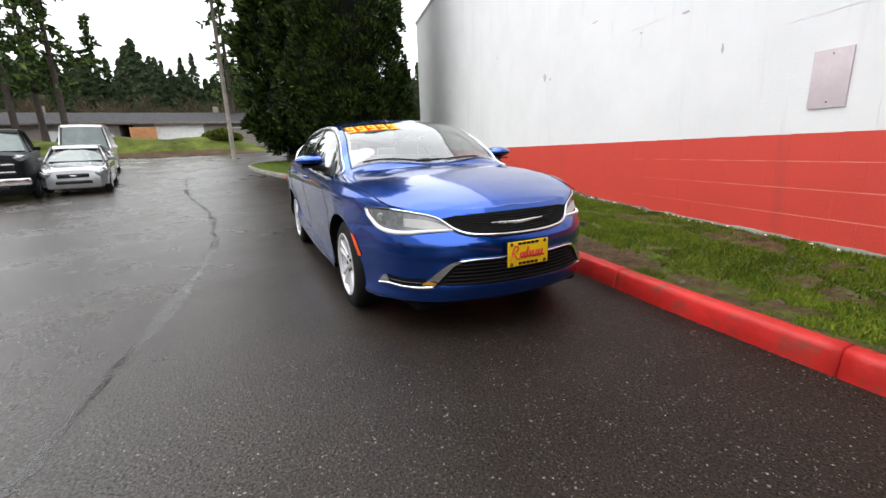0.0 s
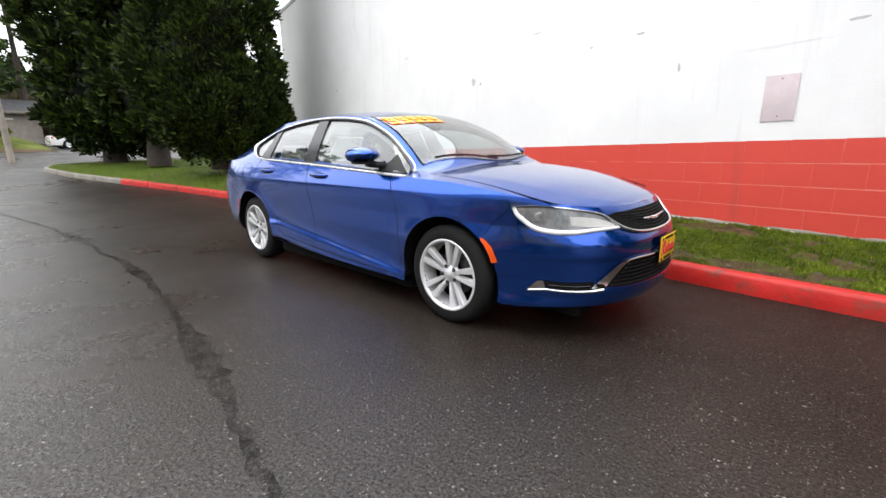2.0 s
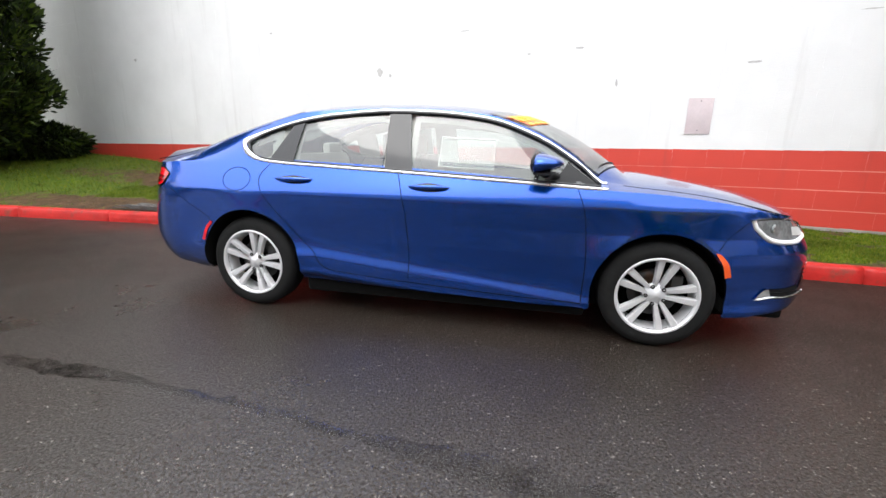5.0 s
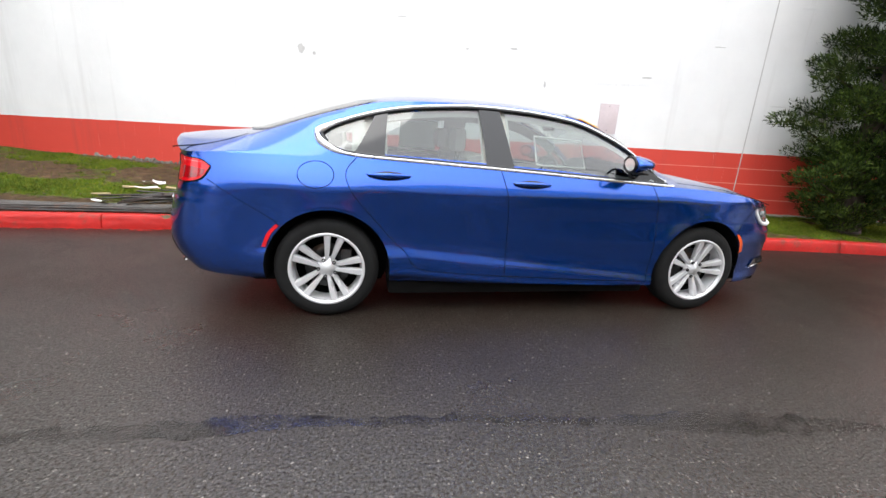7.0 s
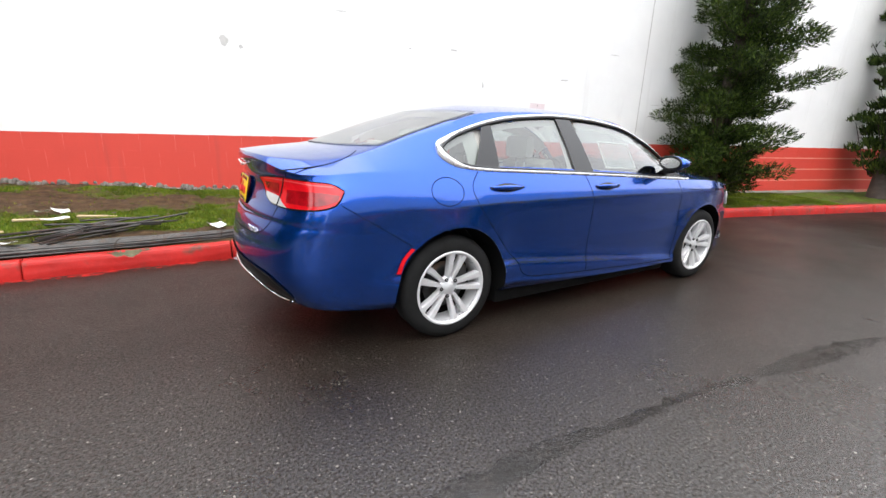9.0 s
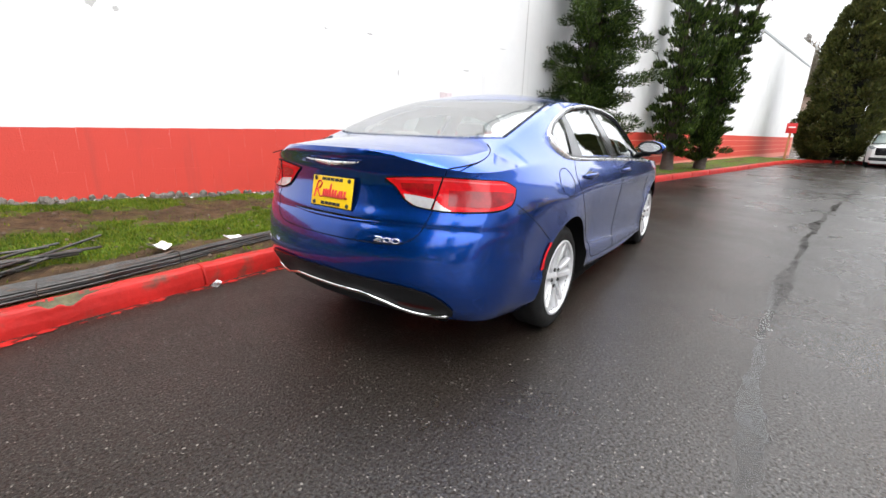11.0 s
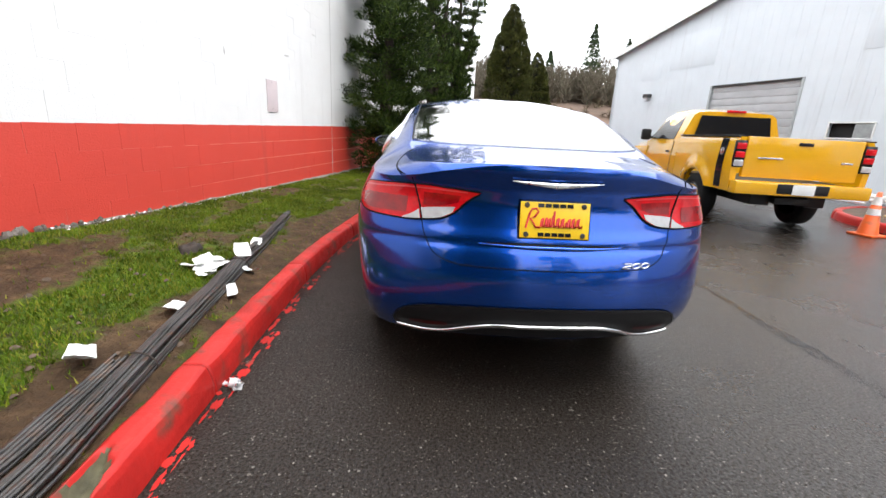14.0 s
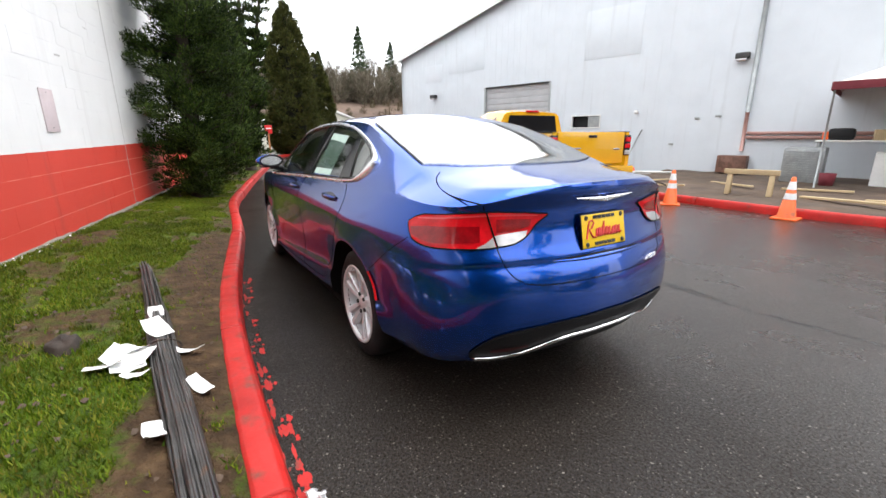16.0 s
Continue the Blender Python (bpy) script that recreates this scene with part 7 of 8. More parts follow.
parked_car("dark grey minivan behind the maroon wagon", pose(22.2, -8.6, 0, 0, 0, 176), BLACK_CAR, 4.8, 1.9, 1.72, 1.02, 0.98, 0.85, (-2.3, -2.0, 0.5, 1.3), 1.1)
far_pickup = parked_car("white pickup with a black grille at the lot's end", pose(28.0, -7.9, 0, 0, 0, 170), WHITE_CAR, 5.3, 1.95, 1.80, 1.15, 1.10, 1.0, (-1.0, -0.7, 0.5, 1.1), 1.2)


part("grille_block", box(0.08, 1.25, 0.36, (2.64, 0, 0.60), 0.03), GLOSS_BLACK, far_pickup, "black grille")
part("lower_bumper", box(0.1, 1.6, 0.16, (2.62, 0, 0.34), 0.03), BLACK_PLASTIC, far_pickup)


# ---- traffic cones ----
def cone(place, label, lean=0):
    c = thing("traffic_cone", label, "cone", group="cones by the yard kerb", place=place)
    part("base", box(0.36, 0.36, 0.035, (0, 0, 0), 0.012), ORANGE, c)
    r = lambda z: 0.135 - 0.105 * (z - 0.03) / 0.67
    part("body", lathe([(0.03, r(0.03) + 0.012), (0.05, r(0.05)), (0.70, r(0.70)), (0.705, 0.018), (0.70, 0.0)], 28, "z"), ORANGE, c)
    for z0, z1 in ((0.34, 0.44), (0.50, 0.63)):
        part("white_band", lathe([(z0, r(z0) + 0.003), (z1, r(z1) + 0.003)], 28, "z"), REFLECTIVE, c)
    return c


cone(pose(2.03, -6.62, 0, 0, 0, 12), "orange traffic cone with two white bands")
cone(pose(1.13, -6.66, 0, 0, 0, 30), "orange traffic cone with two white bands")
cone(pose(-0.81, -6.80, 0, 0, 0, 5), "muddy faded orange traffic cone with white bands")


# ---- steel bundle, papers and litter on the strip ----
def lawn_at(x, y):
    return float(lawn_z(x, y))


bundle = thing("rebar_bundle", "bundle of long dark steel bars lying along the kerb", "steel bars")
rng = np.random.RandomState(8)
for k in range(34):
    layer = k // 9
    off = (k % 9 - 4 + (0.5 if layer % 2 else 0)) * 0.0142 * (1 - 0.12 * layer) + 0.0 * (layer % 2) + rng.normal(0, 0.002)
    x_end = rng.uniform(0.2, 0.8) if k % 2 == 0 else rng.uniform(-1.1, -0.5)
    x_start = -5.2 + rng.uniform(-0.4, 0.5)
    pts = []
    for x in np.linspace(x_start, x_end, 22):
        y = np.interp(x, [-5.2, -3.07, -2.5, -1.95, -1.2, -0.5, 0.45, 1.3], [1.67, 1.71, 1.78, 1.83, 1.91, 1.97, 2.05, 2.15]) + off * (0.75 if x > -0.5 else 1.0) + 0.006 * math.sin(x * 2 + k)
        pts.append((x, y, max(lawn_at(x, y), 0.155 if y < 1.72 else 0) + 0.010 + layer * 0.0145 + 0.003 * math.sin(x * 3 + k * 1.7)))
    part("bar", tube(pts, 0.0078, 6), STEEL_BAR, bundle)
for k in range(9):
    pts = []
    for x in np.linspace(-5.3, -2.50 + 0.04 * (k % 3), 16):
        y = np.interp(x, [-5.2, -3.02, -2.45], [1.775, 1.81, 1.865]) + (k % 5) * 0.0165
        pts.append((x, y, lawn_at(x, y) + 0.012 + 0.016 * (k // 5)))
    part("bar", tube(pts, 0.0085, 6), STEEL_BAR, bundle)
for x in (-2.45, -1.1, -3.3):
    y = float(np.interp(x, [-5.2, -3.07, -2.5, -1.2], [1.67, 1.71, 1.78, 1.91]))
    z = lawn_at(x, y) + 0.03
    part("tie_wire", tube([(x + 0.02 * math.cos(a), y + 0.08 * math.cos(a), z + 0.045 * math.sin(a)) for a in np.linspace(0, 2 * math.pi, 25)], 0.004, 5), BARK, bundle)

loose = thing("loose_bars", "loose crossed steel bars and offcuts on bare soil", "steel bars")
for k in range(24):
    cx, cy = rng.uniform(-3.85, -3.1), rng.uniform(1.98, 2.32)
    a = rng.normal(0.38, 0.33)
    ln = rng.uniform(0.2, 0.52)
    z = max(lawn_at(cx + q * math.cos(a), cy + q * math.sin(a)) - 0.25 * abs(q) * 0.2 for q in (-ln, 0, ln)) + 0.012 + 0.011 * (k % 6)
    part("bar", tube([(cx - ln * math.cos(a), cy - ln * math.sin(a), z + rng.uniform(-0.02, 0.015)), (cx, cy, z + 0.006), (cx + ln * math.cos(a), cy + ln * math.sin(a), z + rng.uniform(-0.01, 0.03))], 0.010, 6), STEEL_BAR, loose)
for x, y, ln, tn in ((-3.98, 2.58, 0.42, 8), (-3.82, 2.18, 0.36, 24), (-3.55, 2.62, 0.34, -6), (-4.28, 2.22, 0.22, 170)):
    splinter = thing("wood_splinter", "split yellowish timber offcut on the mud", "wood", group="splinters on the mud", place=pose(x, y, lawn_at(x, y) + 0.012, 4, 3, tn))
    bm = box(ln, 0.045, 0.018, (0, 0, 0), 0.003)
    for v in bm.verts:
        v.co.y *= 1 - 0.55 * (v.co.x / ln + 0.5) + 0.2 * noise.noise(v.co * 40)
    part("wood", bm, LUMBER, splinter)


def sheet(x, y, w, l, turn, tilt, curl, label, mat=PAPER, lift=0.01, name="paper_sheet", lean=None):
    """A crumpled leaf of paper or plastic."""
    P = []
    for u in np.linspace(-0.5, 0.5, 9):
        row = []
        for v in np.linspace(-0.5, 0.5, 7):
            z = 0.6 * curl * (u * u * 4) + 0.008 * noise.noise(Vector((u * 4 + x * 9, v * 4 + y * 9, 1)))
            row.append((u * l * 0.82, v * w * 0.82 * (1 - 0.35 * abs(u)), z))
        P.append(row)
    v1, f1 = grid(P)
    n = len(v1)
    v2 = [(a, b, c - 0.002) for a, b, c in v1]
    f = list(f1) + [tuple(k + n for k in reversed(q)) for q in f1]
    ob = tagged(part(name, (list(map(tuple, v1)) + v2, f), mat, None, label), label, "paper")
    ob.matrix_basis = Matrix.Translation((x, y, max(lawn_at(x, y), 0) + lift)) @ pose(0, 0, 0, tilt, tilt * 0.6 if lean is None else lean, turn)
    return ob


for x, y, w, l, tn, ti, cu, lift in ((-1.10, 2.06, 0.14, 0.22, 40, 10, 0.03, 0.04), (-1.28, 2.06, 0.12, 0.18, 100, -8, 0.02, 0.03), (-1.26, 2.15, 0.10, 0.20, 80, 12, 0.03, 0.03), (-1.38, 2.02, 0.07, 0.15, 70, 8, 0.03, 0.03),
                                     (-1.17, 1.80, 0.07, 0.20, 60, 10, 0.04, 0.02), (-1.58, 1.76, 0.08, 0.20, 25, -10, 0.04, 0.02), (-1.93, 1.93, 0.10, 0.20, 10, 16, 0.03, 0.03),
                                     (-3.88, 2.83, 0.10, 0.18, 30, 20, 0.03, 0.03), (-4.02, 2.81, 0.06, 0.18, 150, 10, 0.02, 0.03), (-3.84, 2.40, 0.09, 0.34, 62, 8, 0.02, 0.06), (-4.10, 1.86, 0.08, 0.30, 148, 5, 0.03, 0.05)):
    sheet(x, y, w, l, tn, ti, cu, "torn white paper on the soil and steel bars", lift=lift)
sheet(-0.95, 1.94, 0.15, 0.21, 28, 4, 0.02, "stiff white paper propped on the steel bars", lift=0.075, lean=-22)
sheet(-0.61, 1.96, 0.11, 0.12, 5, 4, 0.01, "small white paper propped on the steel bars", lift=0.06, lean=-24)
sheet(-1.20, 2.06, 0.22, 0.24, 70, -6, 0.05, "large crumpled white paper on the turf", lift=0.04, lean=-12)
sheet(-2.50, 2.0, 0.14, 0.22, 34, 16, 0.05, "curved pale plastic offcut leaning on the bars", OFF_WHITE, 0.05, "plastic_offcut")

stump = thing("tree_stump", "low weathered tree stump in the turf", "stump", place=Matrix.Translation((-0.88, 2.37, lawn_at(-0.88, 2.37) - 0.015)) @ Matrix.Diagonal((0.8, 0.7, 0.85, 1)))
prof = []
for z, r in ((0, 0.12), (0.03, 0.105), (0.06, 0.095), (0.075, 0.085), (0.08, 0.05), (0.075, 0.0)):
    prof.append([(r * (1 + 0.28 * noise.noise(Vector((math.cos(a) * 2, math.sin(a) * 2, z * 9)))) * math.cos(a) * 1.15, r * (1 + 0.28 * noise.noise(Vector((math.cos(a) * 2, math.sin(a) * 2, z * 9 + 4)))) * math.sin(a), z * (1 + 0.4 * noise.noise(Vector((a, z * 20, 3))))) for a in np.linspace(0, 2 * math.pi, 26, endpoint=False)])
part("wood", grid(prof, close_v=True), BARK, stump)

can = thing("crushed_can", "crushed silver can on the asphalt", "litter", place=pose(-2.35, 1.44, 0.0, 0, 0, 50))
P = []
for u in np.linspace(-0.07, 0.07, 11):
    P.append([(u + 0.008 * noise.noise(Vector((u * 40, a, 2))), 0.036 * math.cos(a) * (1 + 0.5 * noise.noise(Vector((u * 30, math.cos(a), 5)))), 0.028 + 0.026 * math.sin(a) * (1 + 0.5 * noise.noise(Vector((u * 30, math.sin(a), 9))))) for a in np.linspace(0, 2 * math.pi, 14, endpoint=False)])
part("shell", grid([[(a * 0.5 + 0.01 * math.sin(b * 160), b * 0.6 * (1 + 0.5 * math.sin(a * 70)), c * 0.7) for a, b, c in r] for r in P], close_v=True), ALLOY, can)
part("torn_label", box(0.05, 0.025, 0.006, (0.07, 0.02, 0.004), 0.002), ALLOY, can)

# fallen brown leaves and clods on the mud
bits = []
for k in range(700):
    x = rng.uniform(-5, 3.5)
    i = int(np.interp(x, KERB_LINE[60:, 0], range(60, len(KERB_LINE))))
    y = rng.uniform(KERB_LINE[i][1] + 0.2, wall_y(x) - 0.05)
    z = lawn_at(x, y)
    s_ = rng.uniform(0.006, 0.028)
    a = rng.uniform(0, 6.28)
    bits.append(([(x + s_ * math.cos(a + q), y + s_ * math.sin(a + q) * 0.7, z + 0.012 * rng.rand()) for q in (0, 1.5, 3.1, 4.6)] + [(x, y, z + s_ * 0.8)], [(0, 1, 4), (1, 2, 4), (2, 3, 4), (3, 0, 4)]))
tagged(part("soil_crumbs", joined(bits), DRY_SOIL), "brown clods and dead leaves on the mud", "debris", kind="stuff")
flakes = []
for k in range(110):
    x = rng.uniform(-3.5, 3)
    p = wall_point(x, 0, 0.02 + 0.09 * rng.rand() ** 2)
    z = lawn_at(x, p.y - 0.02) + 0.004
    s_ = rng.uniform(0.006, 0.03)
    flakes.append(([(p.x + s_ * math.cos(a) * rng.uniform(0.5, 1.2), p.y + s_ * math.sin(a) * 0.6, z + 0.02 * rng.rand()) for a in (0, 1.2, 2.5, 3.8, 5.1)], [(0, 1, 2, 3, 4)]))
tagged(part("paint_flakes", joined(flakes), OFF_WHITE), "fallen flakes of white paint at the wall's foot", "debris", kind="stuff")

# long crack in the lane with water in it
CRACK = spline([(-16, -3.4), (-10, -2.9), (-5.8, -2.2), (-1.8, -1.95), (0.5, -2.15), (1.8, -2.35), (4.4, -2.75), (9, -3.7), (14, -4.8), (20, -6.0)], 500)
rows = []
for i, (x, y) in enumerate(CRACK):
    w = 0.024 + 0.085 * max(0, noise.noise(Vector((x * 0.8, 0, 0))) + 0.05) + 0.03 * abs(noise.noise(Vector((x * 5, 2, 0))))
    y += 0.05 * noise.noise(Vector((x * 1.5, 7, 0))) + 0.035 * noise.noise(Vector((x * 9, 7, 0)))
    z = float(road_z(x))
    rows.append([(x, y - w * (1 + 0.4 * noise.noise(Vector((x * 13, 1, 0)))), z + 0.0025), (x, y, z + 0.0035), (x, y + w * (1 + 0.4 * noise.noise(Vector((x * 13, 5, 0)))), z + 0.0025)])
tagged(part("asphalt_crack", grid(rows), WET_CRACK), "dark wet crack along the lane", "crack", kind="structure")

# ---- the yard by the steel building ----
trestle = thing("sawhorse", "low pale timber trestle on the dirt", "trestle", place=pose(0.45, -8.3, 0.16, 0, 0, 16))
part("beam", box(0.95, 0.10, 0.10, (0, 0, 0.42), 0.006), LUMBER, trestle)
for sx in (-0.36, 0.36):
    for sy in (-1, 1):
        part("leg", box(0.09, 0.045, 0.46, (sx, sy * 0.12, 0.0), 0.004, turn=pose(0, 0, 0, sy * 14, 0, 0)), LUMBER, trestle)
for x, y, ln, tn, w in ((-1.1, -8.4, 1.5, -14, 0.14), (-2.1, -8.9, 1.8, -8, 0.09), (2.3, -8.0, 1.2, 20, 0.08), (1.4, -9.6, 1.6, -35, 0.09), (3.0, -8.9, 1.1, 60, 0.07), (-0.2, -9.8, 1.2, 8, 0.1)):
    pl = thing("plank", "weathered board lying on the dirt", "board", group="boards on the dirt", place=pose(x, y, 0.20, 0, 2, tn))
    part("board", box(ln, w, 0.04, (0, 0, 0), 0.006), LUMBER, pl)
pipes = thing("pipe_heap", "heap of white plastic pipe offcuts by the wall", "pipes")
for k in range(9):
    cx, cy, a = rng.uniform(3.4, 5.0), rng.uniform(-9.8, -8.6), rng.uniform(-0.7, 0.9)
    part("pipe", tube([(cx - 0.6 * math.cos(a), cy - 0.6 * math.sin(a), 0.24 + 0.02 * k), (cx + 0.6 * math.cos(a), cy + 0.6 * math.sin(a), 0.24 + 0.02 * k)], 0.03, 8), OFF_WHITE, pipes)
broom = thing("leaning_pole", "thin pole leaning on the steel wall", "pole")
p, q = shed_point(5.9, 0.2, 0.45), shed_point(5.5, 1.55, 0.03)
part("shaft", tube([tuple(p), tuple(q)], 0.02, 8), GALVANISED, broom)

ac = thing("condenser", "grey louvred air-conditioning condenser on the dirt", "air conditioner", place=pose(0.75, -11.7, 0.18, 0, 0, 13))
part("case", box(0.8, 0.75, 0.85, (0, 0, 0.04), 0.03), GALVANISED, ac)
for k in range(13):
    part("louvre", box(0.7, 0.02, 0.018, (0, 0.385, 0.12 + k * 0.055), 0.004), GALVANISED, ac)
part("feet", box(0.7, 0.6, 0.06, (0, 0, -0.02), 0.01), BLACK_PLASTIC, ac)
bench = thing("work_table", "pale work table with tools and a carton on it", "table", place=pose(-0.2, -12.0, 0.18, 0, 0, 13))
part("top", box(1.7, 0.7, 0.04, (0, 0, 1.02), 0.006), OFF_WHITE, bench)
for sx in (-0.78, 0.78):
    for sy in (-0.28, 0.28):
        part("leg", box(0.05, 0.05, 1.02, (sx, sy, 0), 0.004), GALVANISED, bench)
carton = thing("carton", "brown cardboard carton on the table", "box", place=pose(-0.55, -12.0, 1.24, 0, 0, 20))
part("case", box(0.38, 0.3, 0.24, (0, 0, 0), 0.006), LUMBER, carton)
bag = thing("tool_bag", "black and red tool bag on the table", "bag", place=pose(0.2, -11.9, 1.24, 0, 0, 13))
part("bag", box(0.5, 0.3, 0.28, (0, 0, 0), 0.09), BLACK_PLASTIC, bag)
part("red_end", box(0.14, 0.28, 0.2, (0.28, 0, 0), 0.06), ORANGE, bag)
case2 = thing("grey_cabinet", "pale grey cabinet under the canopy", "cabinet", place=pose(-0.75, -12.1, 0.18, 0, 0, 13))
part("case", box(0.6, 0.55, 0.8, (0, 0, 0), 0.02), OFF_WHITE, case2)
part("door_seam", box(0.01, 0.01, 0.7, (0, 0.28, 0.05)), GLOSS_BLACK, case2)
bucket = thing("bucket", "dark maroon bucket beside the condenser", "bucket", place=pose(0.05, -11.1, 0.18))
part("shell", lathe([(0, 0.0), (0, 0.13), (0.32, 0.16), (0.32, 0.15), (0.03, 0.125), (0.03, 0)], 24, "z"), MAROON_CLOTH, bucket)

canopy = thing("canopy_tent", "pop-up canopy with a pale top and maroon valance", "canopy", place=pose(-1.05, -12.3, 0.2, 0, 0, 13))
for sx in (-1.5, 1.5):
    for sy in (-1.5, 1.5):
        part("leg", tube([(sx, sy, 0), (sx, sy, 2.1)], 0.02, 8), GALVANISED, canopy)
top = [[(1.55 * u * g, 1.55 * v * g, 2.95 - 0.72 * g) for g in (0.02, 0.35, 0.7, 1.0)] for u, v in ((-1, -1), (0, -1), (1, -1), (1, 0), (1, 1), (0, 1), (-1, 1), (-1, 0), (-1, -1))]
part("roof_cloth", grid(top), PALE_CLOTH, canopy, smooth=False)
for a in range(4):
    part("valance", box(3.1, 0.012, 0.17, (0, 1.56, 2.1), 0.004), MAROON_CLOTH, canopy, place=pose(0, 0, 0, 0, 0, 90 * a))

lamp1 = thing("wall_lamp", "small dark wall lamp on the steel building", "lamp", group="wall lamps", place=Matrix.Translation(shed_point(15.5, 3.1, 0.0)) @ turn_shed)
part("housing", box(0.34, 0.22, 0.16, (0, 0.11, 0.06), 0.03), DARK_METAL, lamp1)
part("lens", box(0.26, 0.16, 0.06, (0, 0.13, 0.0), 0.02), CLEAR_LENS, lamp1)
copy_thing(lamp1, Matrix.Translation(shed_point(2.95, 3.42, 0.0)) @ turn_shed)
conduit = thing("service_pipes", "pale downpipe and salmon-coloured pipes on the steel wall", "pipes", kind="structure")
part("downpipe", tube([tuple(shed_point(2.62, z, 0.05)) for z in (0.9, 2.0)], 0.05, 10), COPPER_PIPE, conduit)
part("riser", tube([tuple(shed_point(2.62, z, 0.06)) for z in (2.0, 4.0, 7.5)], 0.065, 10), GALVANISED, conduit)
for z in (1.30, 1.42):
    part("rail_pipe", tube([tuple(shed_point(2.55, z, 0.08)), tuple(shed_point(-6, z - 0.05, 0.08))], 0.045, 10), COPPER_PIPE, conduit)
meter = thing("pipe_box", "rusty box at the foot of the pipe", "box", place=Matrix.Translation(shed_point(2.75, 0.28, 0.25)) @ turn_shed)
part("case", box(0.75, 0.4, 0.5, (0, 0, 0), 0.03), RUSTY_CASE, meter)
sensor = thing("flood_sensor", "small white lamp on the steel wall", "lamp", place=Matrix.Translation(shed_point(5.7, 2.12, 0.0)) @ turn_shed)
part("arm", box(0.04, 0.12, 0.04, (0, 0.06, 0), 0.008), OFF_WHITE, sensor)
part("head", lathe([(0.08, 0.0), (0.1, 0.05), (0.2, 0.07), (0.21, 0.0)], 18), OFF_WHITE, sensor)
for x, z in ((4.55, 1.05), (3.9, 1.85), (3.35, 1.9)):
    patchy = thing("wall_stub", "small grey outlet plate on the steel wall", "plate", group="outlet plates", place=Matrix.Translation(shed_point(x, z, 0.0)) @ turn_shed)
    part("plate", box(0.14, 0.03, 0.06, (0, 0.012, 0), 0.006), GALVANISED, patchy)
for x0, x1, z0, z1 in ((12.4, 14.6, 4.2, 5.5), (5.8, 7.8, 4.0, 5.6), (15.0, 16.2, 3.9, 4.7)):
    sign = thing("painted_panel", "blank pale panel on the steel gable", "panel", group="blank panels", place=Matrix.Translation(shed_point((x0 + x1) / 2, z0, 0.0)) @ turn_shed)
    part("sheet", box(x1 - x0, 0.008, z1 - z0, (0, 0.006, 0), 0.002), GREY_STEEL, sign)

# small sign on a post at the far kerb
post = thing("lot_sign", "small orange-red sign on a short post", "sign", place=pose(25.2, -3.3, 0.13, 0, 0, 190))
part("post", box(0.08, 0.08, 1.5, (0, 0, 0), 0.01), CEDAR_WOOD, post)
part("board", box(0.04, 0.45, 0.5, (0.05, 0, 1.35), 0.01), RED_INK, post)
part("letter_bar", box(0.01, 0.3, 0.06, (0.075, 0, 1.62)), OFF_WHITE, post)

# ---- distance behind the lot ----
def wood_patch(name, label, spots, mat, seed, slim=0.22):
    """Many small ragged trees in one mesh."""
    rng2 = np.random.RandomState(seed)
    V, Fc = [], []
    for x, y, z, h, wd, brush in spots:
        n = int(260 + h * 36)
        f = rng2.rand(n)
        r = wd / 2 * ((1 - f) ** 0.8 if not brush else np.sqrt(np.clip(1 - (2 * f - 1) ** 2, 0, 1))) * rng2.uniform(0.35, 1.1, n)
        a = rng2.uniform(0, 6.28, n)
        px, py, pz = x + r * np.cos(a), y + r * np.sin(a), z + h * (0.12 + 0.88 * f)
        s = (0.12 + 0.045 * wd) * rng2.uniform(0.5, 1.6, n)
        for k in range(n):
            b = len(V)
            t1, t2 = rng2.uniform(0, 6.28, 2)
            V += [(px[k] - s[k] * math.cos(t1), py[k] - s[k] * math.sin(t1), pz[k] - 0.2 * s[k]), (px[k] + s[k] * math.cos(t1), py[k] + s[k] * math.sin(t1), pz[k] - 0.1 * s[k]), (px[k] + 0.3 * s[k] * math.cos(t2), py[k] + 0.3 * s[k] * math.sin(t2), pz[k] + s[k] * (1.1 if brush else 0.7))]
            Fc.append((b, b + 1, b + 2))
        b = len(V)
        V += [(x - 0.15, y, z), (x + 0.15, y, z), (x, y, z + h * 0.95), (x, y - 0.15, z), (x, y + 0.15, z)]
        Fc += [(b, b + 1, b + 2), (b + 3, b + 4, b + 2)]
    return tagged(part(name, (V, Fc), mat, smooth=False), label, "woods", kind="stuff")


